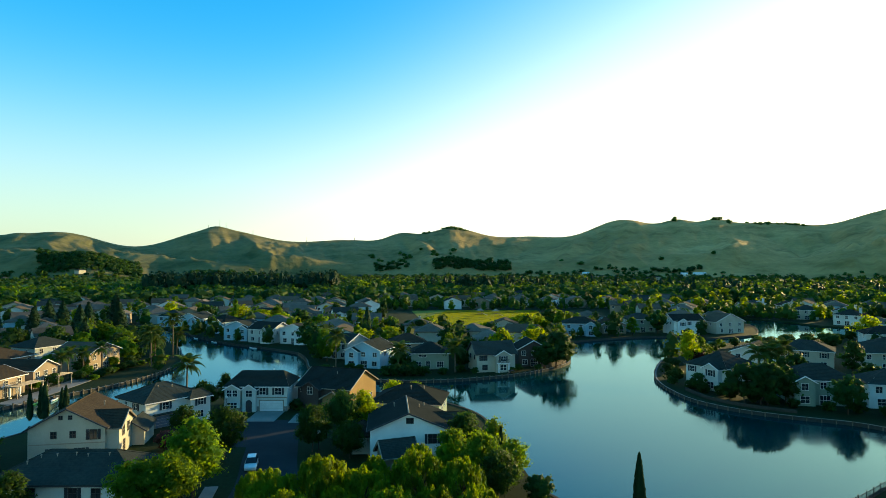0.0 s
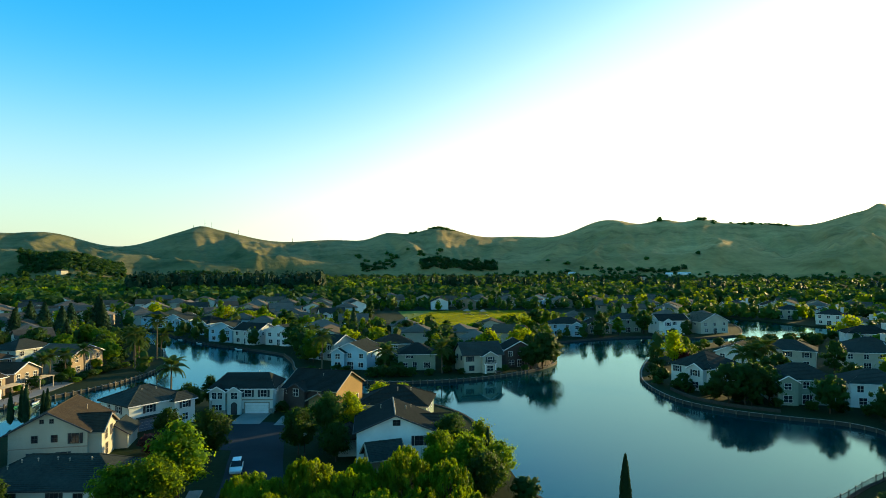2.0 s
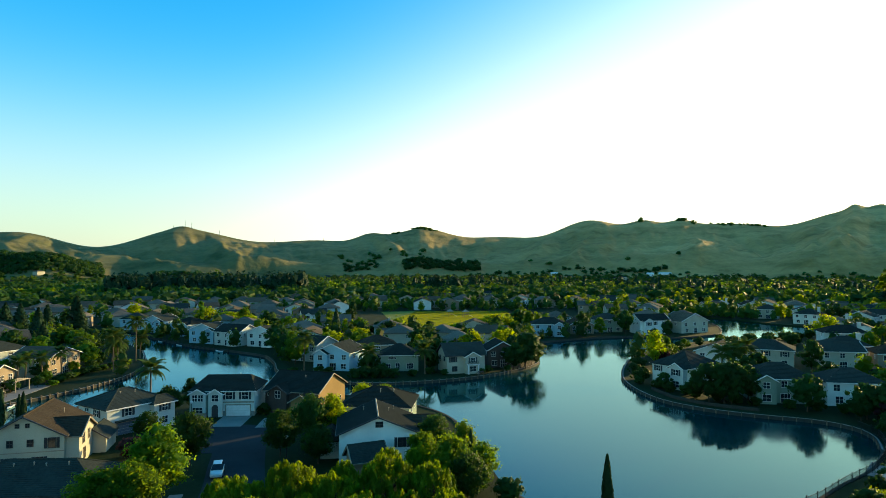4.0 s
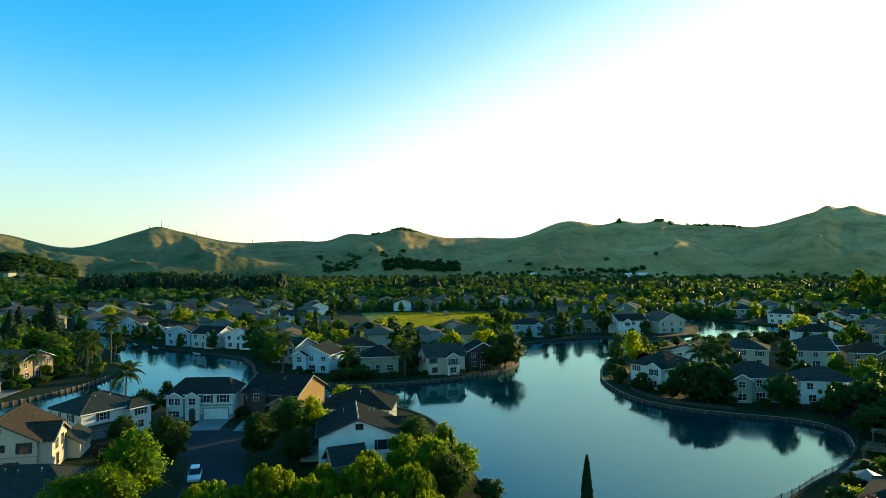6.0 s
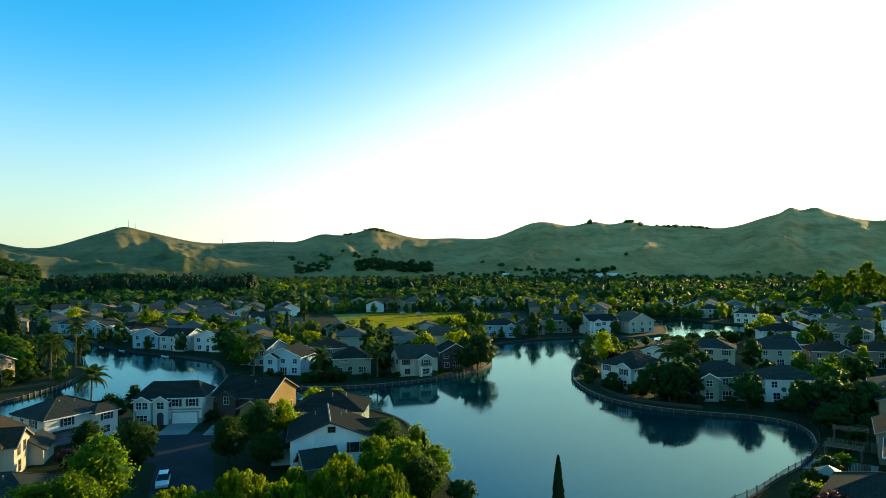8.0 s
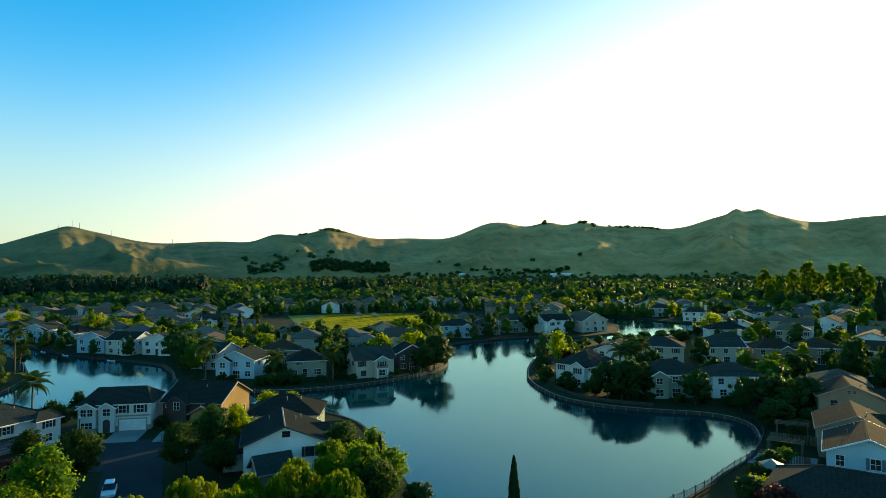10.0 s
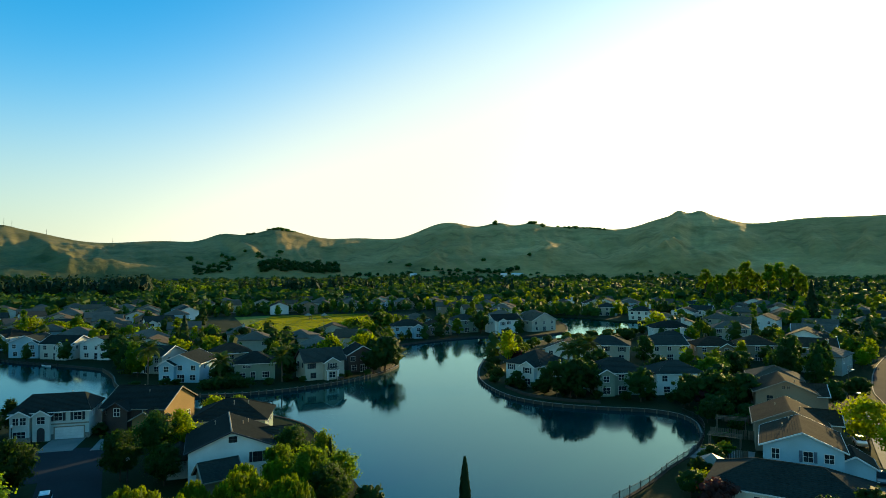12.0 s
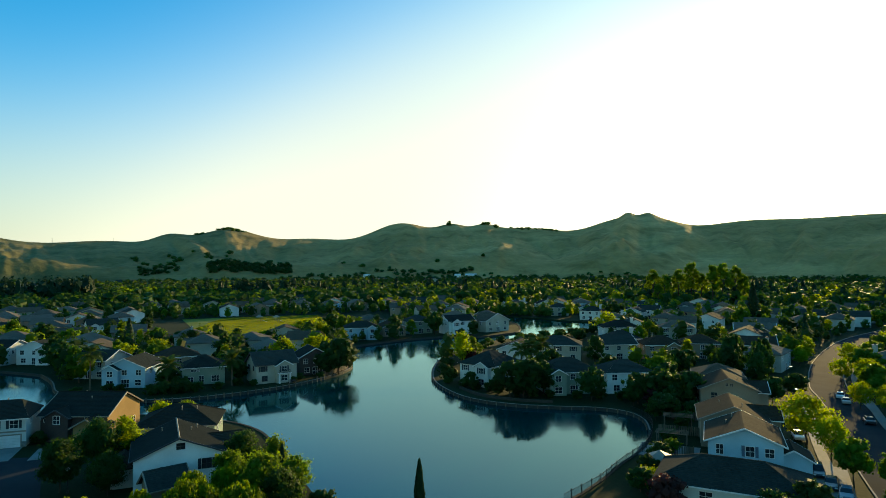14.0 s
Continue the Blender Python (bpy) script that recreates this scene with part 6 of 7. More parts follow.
for x, y, hh, leaf in ((6.7, 246, 8.5, "leaf_dark"), (12, 252, 7.5, "leaf_dark"), (1, 255, 7, "leaf_mid"), (-24, 287, 7.5, "leaf_mid"), (-10, 266, 8, "leaf_dark"), (-15, 274, 7, "leaf_dark"), (-30, 300, 6.5, "leaf_mid"), (-38, 312, 7, "leaf_dark"), (44, 296, 8, "leaf_mid"), (26, 300, 5, "leaf_mid"), (8, 303, 4.5, "leaf_dark"), (52, 312, 9, "leaf_dark"), (57, 330, 9, "leaf_mid"), (-40, 330, 7, "leaf_mid"), (-34, 352, 7, "leaf_dark")):
    tree("round", x, y, hh, leaf, "leafy tree between the point and the park", "garden trees", 31 if leaf == "leaf_mid" else 30, 1.05, 1.15)
for x, y, hh in ((36, 285, 10), (31, 280, 8.5), (41, 290, 9), (17.7, 266, 7.5), (-88, 311, 10), (-76, 300, 9), (-103, 324, 11), (-30, 236, 8), (-20, 246, 8)):
    tree("round", x, y, hh, "leaf_bright", "broad yellow-green tree with low sun in its leaf colour", "garden trees", 33, 1.05, 1.3)
for x, y, hh in ((136, 143, 13.5), (129.5, 137.5, 11.5), (142.5, 149, 13), (137.5, 134.5, 12), (131, 129, 10.5), (146, 142, 12), (151, 149, 10)):
    tree("tall", x, y, hh, "leaf_dark", "tall dark tree beside the street", ST, 35, 1.05, 0.9)
tree("conifer", 272, 270, 23, "leaf_needle", "tall dark pointed conifer over the far roofs", ST, 50, 1.8, 0.95)

LF = "dark conifers behind the palm bank"
for x, y, hh in [(-176, 285, 13), (-163, 274, 15), (-150, 264, 14), (-152, 297, 17), (-182, 285, 12), (-168, 262, 13), (-157, 283, 14), (-144, 254, 11), (-138, 246, 10), (-185, 300, 14), (-149, 293, 15), (-160, 250, 11)]:
    tree("conifer", x, y, hh, "leaf_needle", "dark dense conifer behind the palm bank", LF, 37, 1.2, 1.6)
for x, y, hh, leaf in [(-130, 246, 9, "leaf_mid"), (-122, 240, 8, "leaf_mid"), (-116, 232, 8, "leaf_mid"), (-132, 190, 7, "leaf_dark"), (-96, 232, 5, "leaf_dark"), (-138, 228, 9, "leaf_dark"), (-150, 222, 9, "leaf_dark"), (-126, 222, 8, "leaf_mid")]:
    tree("round", x, y, hh, leaf, "leafy tree on the palm bank", "trees on the palm bank", 31 if leaf == "leaf_mid" else 30, 1.2, 1.1)
bank_shrubs_a = [(128, 249, 3.0), (136, 252, 3.4), (144, 254, 3.0), (152, 256, 3.4), (160, 258, 3.0),
    (140, 245, 4.6), (150, 247, 4.6), (130, 242, 4.6), (121, 246, 3.8), (166, 261, 4.0),
    (112, 228, 4.0), (120, 234, 4.4), (134, 236, 4.6), (146, 240, 4.6), (-96, 188, 1.8),
    (-94, 182, 1.5), (-95, 176, 1.6), (-92, 196, 1.4), (-97, 200, 1.8), (-99, 207, 2.0),
    (-101, 214, 2.2), (-104, 220, 2.4), (-16, 178, 3.0), (-13.2, 178.6, 3.4), (-10.6, 178.4, 3.0),
    (-8, 178.8, 3.2), (-5.4, 178.6, 2.8), (5, 184, 2.2), (20, 184, 1.6), (28, 188, 1.8),
    (35, 198, 2.2)]
bank_shrubs_b = [(-27, 186, 2.4), (63, 155, 2.6), (66.5, 148.5, 2.8), (73, 141.5, 2.2), (82, 136, 2.2),
    (91, 131, 2.4), (59.5, 166, 2.2), (66, 152, 2.6), (62, 160, 2.4), (70, 144, 2.6),
    (76, 139, 2.2), (87, 134, 2.6), (95, 132, 3.0), (102, 128, 3.2), (61, 172, 2.6),
    (64, 182, 3.0), (68, 190, 3.4), (100, 122, 3.4), (106, 126, 4), (96, 112, 3.4),
    (90, 108, 2.6), (86, 104, 2.4), (78, 98, 2.4), (70, 90, 2.0), (-24, 184, 2.4),
    (-16, 180, 2.0), (0, 180, 2.2), (9, 182, 1.8), (22, 187, 2.0), (-34, 184, 2.4)]
for x, y, hh in bank_shrubs_a + bank_shrubs_b:
    tree("shrub", x, y, hh, "leaf_dark", "dark clipped shrub above the sea wall", "shrubs above the sea wall", 20, 1.2, 1.0, "shrub", "shrub")

# ---------- the suburb behind: streets of houses and garden trees ----------
rng = random.Random(7)
KINDS = [("hip", "cream", "roof_pale"), ("gable_y", "white_stucco", "roof_tan"), ("gable_x", "tan_stucco", "roof_pale"), ("hip", "grey_stucco", "roof_pale"), ("gable_y", "cream", "roof_tan"), ("gable_x", "bright_stucco", "roof_grey"), ("hip", "blue_stucco", "roof_pale")]
models = []
LAND = [(o.matrix_world.translation.x, o.matrix_world.translation.y) for o in scene.collection.objects if o.name.startswith("house")]
PARK = (-45, 105, 318, 420)


def free(x, y, gap, lake_gap, taken, clear=0.0):
    if clear and any((x - a) ** 2 + (y - b) ** 2 < clear * clear for a, b in spots):
        return False
    if -126 < x < -84 and 168 < y < 236:
        return False
    if -34 < x < 52 and 284 < y < 330:
        return False
    if 22.0 < math.degrees(math.atan2(x, y)) < 33.5 and 190 < math.hypot(x, y) < (390 if clear else 305):
        return False
    if clear and 26 < math.degrees(math.atan2(x, y)) < 47 and 165 < math.hypot(x, y) < 340 and int(x * 7 + y * 13) % 3:
        return False
    if inside(x, y, shore) or shore_gap(x, y, shore) < lake_gap or (PARK[0] < x < PARK[1] and PARK[2] < y < PARK[3]):
        return False
    if min((x - a) ** 2 + (y - b) ** 2 for a, b in street) < (7 + gap / 2) ** 2:
        return False
    return all((x - a) ** 2 + (y - b) ** 2 > gap * gap for a, b in taken)


spots = list(LAND)
row = 0
r = 222.0
while r < 560:
    row += 1
    az = -39.0
    while az < 66:
        az += math.degrees((16.5 + rng.uniform(-1, 3) + (r - 222) * 0.012) / r)
        x, y = (r + rng.uniform(-3, 3)) * math.sin(radians(az)), (r + rng.uniform(-3, 3)) * math.cos(radians(az))
        if (-140 < x < -85 and 190 < y < 262) or rng.random() < 0.30 or not free(x, y, 16, 10, spots) or len(spots) > 265:
            continue
        spots.append((x, y))
        turn = -az + rng.choice((0, 0, 90, 180, -90)) + rng.uniform(-14, 14)
        k = rng.randrange(len(KINDS)) + (len(KINDS) if r > 350 else 0)
        if k >= len(models) or models[k] is None:
            while len(models) <= k:
                models.append(None)
            kind, wall, roof = KINDS[k % len(KINDS)]
            models[k] = suburban(x, y, turn, 13, 11.5, kind, wall, roof, f"{wall.split('_')[0]} suburban house with a {roof.split('_')[1]} roof among trees", "houses of the suburb", garage=False, wing=(-4.0, 0, 3.5, 0, 4.0, -3.8, 0, 0, 0, 0, 0, 0, 0, 0)[k], step=0.8, stack=k == 3, plain=1 if k < len(KINDS) else 2)
        else:
            copy_thing(models[k], pose(x, y, 0, 0, 0, turn))
    r += 22 + rng.uniform(-2, 5)

taken = [(x, y) for x, y in spots]
count = 0
for _ in range(2600):
    az, r = rng.uniform(-39, 66), 205 + 190 * rng.random() ** 0.8
    x, y = r * math.sin(radians(az)), r * math.cos(radians(az))
    if count > 112 or not free(x, y, 7.6, 2.5, taken, 10.5):
        continue
    taken.append((x, y))
    count += 1
    kind, leaf, seed = rng.choice([("round", "leaf_mid", 31), ("round", "leaf_dark", 30), ("round", "leaf_bright", 33), ("tall", "leaf_mid", 36), ("tall", "leaf_dark", 35), ("round", "leaf_mid", 32), ("conifer", "leaf_needle", 37), ("tall", "leaf_bright", 33), ("poplar", "leaf_mid", 38)])
    hh = rng.uniform(6.0, 11.5) * (1.25 if kind in ("conifer", "poplar") else 1.0)
    tree(kind, x, y, hh, leaf, {"leaf_dark": "dark garden tree among suburban roofs", "leaf_mid": "green garden tree among suburban roofs", "leaf_bright": "yellow-green garden tree among suburban roofs", "leaf_needle": "dark conifer among suburban roofs"}[leaf], "garden trees", seed, 0.8, rng.uniform(0.9, 1.2))


# ---------- far woods, one sheet of crowns per kind of leaf ----------
def woods(name, places, leaf, label, per=30, size=2.3):
    rg = np.random.default_rng(len(places))
    out, hearts = [], []
    for x, y, z, hh, wd, sharp in places:
        n = max(10, int(per * rg.uniform(0.8, 1.2)))
        t = rg.uniform(0, 1, n)
        prof = np.sqrt(np.clip(1 - (2 * t - 0.9) ** 2 * 0.8, 0, 1)) * (1 - sharp * t)
        a = rg.uniform(0, math.tau, n)
        rr = wd * prof * rg.uniform(0.68, 1.06, n) * (1 + 0.2 * np.sin(3 * a + x))
        p = np.stack([x + rr * np.cos(a), y + rr * np.sin(a), z + hh * (0.12 + 0.88 * t)], 1)
        o = np.stack([np.cos(a) * prof, np.sin(a) * prof, 1.3 * t - 0.3], 1)
        out.append(leaves(p, size * math.sqrt(wd / 4), rg, out=o))
        hearts.append([(x + wd * rg.uniform(-0.35, 0.35), y + wd * rg.uniform(-0.35, 0.35), z + hh * (f + rg.uniform(-0.05, 0.05)), wd * g, hh * 0.21) for f, g in ((0.3, 0.72), (0.52, 0.78 - 0.25 * sharp), (0.73, 0.6 - 0.4 * sharp))])
    c = np.array(hearts).reshape(-1, 5)
    middle = np.repeat(c[1::3, :3], 3, 0) - np.array([0, 0, 1.5])
    out.append(cores(c[:, :3], np.stack([c[:, 3], c[:, 3], c[:, 4]], 1) * 1.05, middle, rg))
    structure(name, quads_mesh(name, np.concatenate(out)), leaf, label, "trees", "stuff")


def belt(n, az0, az1, r0, r1, h0, h1, wide, sharp, seed, ground=False):
    rg = random.Random(seed)
    out = []
    for _ in range(n):
        az, r = rg.uniform(az0, az1), rg.uniform(r0, r1)
        x, y, hh = r * math.sin(radians(az)), r * math.cos(radians(az)), rg.uniform(h0, h1)
        if PARK[0] < x < PARK[1] and PARK[2] < y < PARK[3]:
            continue
        if ground and noise.noise(Vector((az * 0.8, r * 0.009, seed * 1.7))) < -0.12:
            continue
        out.append((x, y, hill_z(az, r) if ground or r > 1100 else 0.0, hh, hh * wide * rg.uniform(0.8, 1.2), sharp))
    return out


GARDEN = [[], [], []]
for _ in range(5200):
    az, r = rng.uniform(-40, 67), 200 + 330 * rng.random() ** 0.75
    x, y = r * math.sin(radians(az)), r * math.cos(radians(az))
    if not free(x, y, 4.5, 1.5, taken, 9.2) or (az < -6 and r > 330 and rng.random() < 0.6):
        continue
    taken.append((x, y))
    hh = rng.uniform(3.5, 9.5)
    GARDEN[rng.choice((0, 0, 0, 1, 1, 2))].append((x, y, 0.0, hh, hh * rng.uniform(0.34, 0.5), rng.choice((0.15, 0.3, 0.5))))
for k, leaf in enumerate(("leaf_far", "leaf_dark", "leaf_mid")):
    near = [g for g in GARDEN[k] if math.hypot(g[0], g[1]) < 330]
    woods("garden_thicket", near, leaf, "shrubs and small trees filling the gardens", 84, 1.15)
    woods("garden_thicket", [g for g in GARDEN[k] if g not in near], leaf, "shrubs and small trees between far roofs", 66, 1.8)
woods("far_green_trees", belt(1100, -42, 66, 500, 800, 8, 13, 0.62, 0.2, 1), "leaf_far", "broad green tree belt beyond the suburb", 34, 2.3)
woods("far_green_trees", belt(1200, -42, 66, 800, 1250, 8, 12, 0.68, 0.15, 2), "leaf_far", "low green tree belt towards the hills", 18, 3.0)
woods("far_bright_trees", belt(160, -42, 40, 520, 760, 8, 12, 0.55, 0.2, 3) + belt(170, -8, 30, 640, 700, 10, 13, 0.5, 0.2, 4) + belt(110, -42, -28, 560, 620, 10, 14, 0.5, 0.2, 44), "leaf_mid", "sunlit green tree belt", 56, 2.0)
# belt towards the sun: its backlight comes from the lighter leaf colour
woods("far_golden_trees", belt(150, 22, 66, 470, 720, 8, 13, 0.5, 0.2, 45) + belt(60, 14, 40, 400, 500, 6, 10, 0.5, 0.2, 46), "leaf_bright", "golden-green trees with backlight in their leaf colour", 56, 2.0)
woods("far_dark_trees", belt(1300, -42, 66, 480, 900, 8, 13, 0.6, 0.2, 5), "leaf_dark", "dark tree belt")
woods("far_conifers", belt(190, -25, -9.5, 610, 680, 17, 25, 0.26, 0.5, 6) + belt(26, 1.5, 4.5, 600, 640, 15, 21, 0.3, 0.5, 66) + belt(60, -3, 22, 620, 700, 14, 20, 0.22, 0.6, 7) + belt(80, 20, 66, 520, 640, 13, 20, 0.25, 0.5, 8), "leaf_needle", "tall dark evergreen belt", 70, 1.9)
woods("far_suburb_trees", belt(900, -42, 66, 1130, 1290, 4, 8, 0.9, 0.15, 9, True), "leaf_dark", "tree cover before the hills", 16, 2.6)
woods("knoll_trees", belt(560, -32.4, -25.4, 1250, 1385, 5, 9, 0.75, 0.1, 10) + belt(240, -0.8, 6.0, 1330, 1390, 5, 9, 0.8, 0.1, 111) + belt(50, -6.2, -3.0, 1370, 1430, 4, 7, 0.8, 0.1, 113) + belt(60, 6.5, 22, 1290, 1340, 5, 8, 0.8, 0.1, 115) + belt(40, -21.5, -16.5, 1180, 1230, 14, 20, 0.5, 0.2, 114), "leaf_dark", "dark oak woods over the low knolls", 22, 2.4)
woods("hill_trees", belt(26, -7, 1, 1500, 1660, 6, 9, 0.9, 0.1, 11, True) + belt(22, 19.9, 20.9, 2060, 2110, 6, 10, 0.9, 0.1, 12, True)
      + belt(14, 22.9, 23.6, 2070, 2110, 4, 7, 1.0, 0.1, 13, True) + belt(110, -1.8, 3.2, 2040, 2110, 3, 6, 1.3, 0.1, 14, True) + belt(14, 8, 24, 1380, 1440, 5, 8, 0.9, 0.1, 15, True) + belt(60, 24, 30, 2060, 2100, 3, 5, 1.2, 0.1, 16, True), "leaf_far", "oak clumps on the hills", 44, 2.6)
# grove takes a lighter leaf: the haze before it is put into colour
for i, (az, r, hh) in enumerate([(37.6, 520, 30), (38.6, 505, 26), (39.6, 530, 30), (40.6, 515, 36), (41.4, 525, 27), (42.3, 520, 34), (43.0, 510, 35), (44.0, 535, 33), (44.6, 520, 26), (38.0, 480, 20)]):
    tree("gum", r * math.sin(radians(az)), r * math.cos(radians(az)), hh * 0.92, "leaf_mid", "tall ragged eucalyptus against the hazy hills", "eucalyptus grove", 52 + i % 2, 1.3, 0.8)

# blades of the park lawn, row by row
rg = np.random.default_rng(5)
blades = []
for k in range(110):
    y = 322 + k * 0.9
    xs = np.arange(-18 + 0.22 * (y - 322), 54 + 0.08 * (y - 322), 1.6)
    x0 = xs + rg.uniform(-0.5, 0.5, len(xs))
    wd, hh = rg.uniform(0.7, 1.1, len(xs)), rg.uniform(0.07, 0.13, len(xs)) * (1.0 if (k // 7) % 2 else 0.8)
    yy = y + rg.uniform(-0.4, 0.4, len(xs))
    skew = rg.uniform(-0.5, 0.5, len(xs))
    blades.append(np.stack([np.stack([x0 - wd, yy + skew, 0 * xs + 0.05], 1), np.stack([x0 + wd, yy - skew, 0 * xs + 0.05], 1), np.stack([x0 + wd * 0.8, yy - skew, 0.05 + hh], 1), np.stack([x0 - wd * 0.8, yy + skew, 0.05 + hh], 1)], 1))
structure("park_grass", quads_mesh("park_grass", np.concatenate(blades)), "leaf_grass", "sunlit blades of mown park grass", "grass", "stuff")


# ---------- parked cars ----------
def car_body(w, l, h, van):
    """A lofted shell: sections from bumper to bumper, low bonnet, glasshouse and tail."""
    bm = bmesh.new()
    t = 0.93 if van else 0.55
    secs = [(-l / 2, 0.38, 0.62, 0.86), (-l / 2 + 0.15, 0.25, 0.80, 0.95), (-l * 0.27, 0.22, 0.95, 1.0), (-l * 0.12, 0.22, 1.0, 1.0), (l * 0.16, 0.22, 1.02, 1.0), (l * 0.40, 0.24, 1.0, 0.98), (l / 2 - 0.1, 0.30, 0.92, 0.93), (l / 2, 0.42, 0.75, 0.86)]
    rings = []
    for y, z0, z1, k in secs:
        x = w / 2 * k
        rings.append([bm.verts.new(p) for p in ((-x * 0.9, y, z0), (x * 0.9, y, z0), (x, y, z0 + 0.2), (x, y, z1 - 0.12), (x * 0.88, y, z1), (-x * 0.88, y, z1), (-x, y, z1 - 0.12), (-x, y, z0 + 0.2))])
    for r, q in zip(rings, rings[1:]):
        for k in range(8):
            bm.faces.new((r[k], r[(k + 1) % 8], q[(k + 1) % 8], q[k]))
    bm.faces.new(rings[0][::-1])
    bm.faces.new(rings[-1])
    return bm


def loft(bm, low, high):
    a, b = [bm.verts.new(p) for p in low], [bm.verts.new(p) for p in high]
    for k in range(len(a)):
        bm.faces.new((a[k], a[(k + 1) % len(a)], b[(k + 1) % len(a)], b[k]))
    bm.faces.new(b)
    bm.faces.new(a[::-1])


def car(x, y, turn, paint, label, van=False):
    """A parked car; its bonnet points to -y before it is turned."""
    w, l, h = 1.85, 4.7, 1.72 if van else 1.46
    c = root("car", pose(x, y, 0.04, 0, 0, turn), label, "car", "parked cars")
    part("body", car_body(w, l, h, van), paint, c)
    back = l * (0.44 if van else 0.34)
    bm = bmesh.new()
    loft(bm, [(-0.82, -l * 0.22, 0.98), (0.82, -l * 0.22, 0.98), (0.84, back, 0.98), (-0.84, back, 0.98)], [(-0.62, -l * 0.06, h - 0.06), (0.62, -l * 0.06, h - 0.06), (0.62, back - 0.35, h - 0.06), (-0.62, back - 0.35, h - 0.06)])
    part("glasshouse", bm, "glass", c, "dark tinted car windows")
    bm = bmesh.new()
    loft(bm, [(-0.64, -l * 0.065, h - 0.06), (0.64, -l * 0.065, h - 0.06), (0.64, back - 0.33, h - 0.06), (-0.64, back - 0.33, h - 0.06)], [(-0.54, -l * 0.03, h), (0.54, -l * 0.03, h), (0.54, back - 0.5, h), (-0.54, back - 0.5, h)])
    part("roof_panel", bm, paint, c)
    for sx in (-1, 1):
        part("headlight", shared(("headlight",), lambda: boxes((-0.2, -0.06, -0.08, 0.2, 0.03, 0.08))), "lamp_white", c, "clear headlight", pose(sx * 0.6, -l / 2 + 0.06, 0.66))
        for sy in (-1, 1):
            def tyre():
                b = bmesh.new()
                tube(b, [(-0.11, 0, 0), (-0.09, 0, 0), (0.09, 0, 0), (0.11, 0, 0)], [0.29, 0.33, 0.33, 0.29], 18)
                return b

            def rim_disc():
                b = bmesh.new()
                tube(b, [(-0.125, 0, 0), (0.125, 0, 0)], [0.2, 0.2], 14)
                return b
            wh = part("tyre", shared(("tyre",), tyre), "tyre", c, "", pose(sx * (w / 2 - 0.1), sy * l * 0.31, 0.33))
            part("rim", shared(("rim",), rim_disc), "rim", wh)


car(-29.4, 98.5, 12, "car_white", "white estate car parked at the kerb of the court", True)
car(141.5, 114.5, 130, "car_white", "white car parked along the street")
car(137.2, 109.6, 132, "car_silver", "silver car parked along the street")
car(124.6, 94.6, 137, "car_dark", "dark car parked along the street")
car(101.5, 91.0, -40, "car_white", "white car in a driveway beside the houses")
car(87.0, 74.6, -45, "car_dark", "dark family van parked beside the long roof", True)
car(84.0, 69.8, -52, "car_dark", "dark car parked beside the long roof")
car(82.4, 66.2, -52, "car_blue", "grey-blue car parked beside the long roof")
car(-8, 206, 80, "car_silver", "silver car parked on the point")
car(-3, 209, 100, "car_dark", "dark car parked on the point")
structure("driveway_street", boxes((-3, -9, -0.1, 3, 9, 0.05)), "concrete", "concrete driveway beside the long roof", "driveway").matrix_world = pose(85.5, 71.5, 0, 0, 0, -47)
structure("driveway_far", boxes((-5, -4, -0.1, 5, 4, 0.05)), "concrete", "concrete driveway to the street", "driveway").matrix_world = pose(113, 106, 0, 0, 0, -47)


# ---------- lamps ----------
def street_lamp(x, y, height, label, globe=True):
    s = root("street_lamp", pose(x, y, 0), label, "street lamp", "street lamps")
    bm = bmesh.new()
    tube(bm, [(0, 0, -0.1), (0, 0, 0.4), (0, 0, 0.41), (0, 0, height)], [0.13, 0.13, 0.07, 0.055], 8)
    part("pole", bm, "iron", s)
    bm = bmesh.new()
    if globe:
        bmesh.ops.create_uvsphere(bm, u_segments=14, v_segments=10, radius=0.3, matrix=pose(0, 0, height + 0.28))
        part("globe", bm, "lamp_white", s, "white lamp globe")
    else:
        tube(bm, [(0, 0, height), (0.5, 0, height + 0.35), (1.3, 0, height + 0.35)], [0.05, 0.05, 0.04], 6)
        part("arm", bm, "iron", s)
        part("head", boxes((1.1, -0.16, height + 0.26, 1.8, 0.16, height + 0.42)), "lamp_white", s)


street_lamp(-20.6, 106.2, 3.2, "white globe lamp on a short dark post")
street_lamp(-45.5, 134.5, 3.0, "white globe lamp beside the grey house")
for x, y in [(-36, 262), (154, 117), (186, 176), (176, 133), (133, 122), (110, 100)]:
    street_lamp(x, y, 6.5, "tall street lamp with a pale head", False)


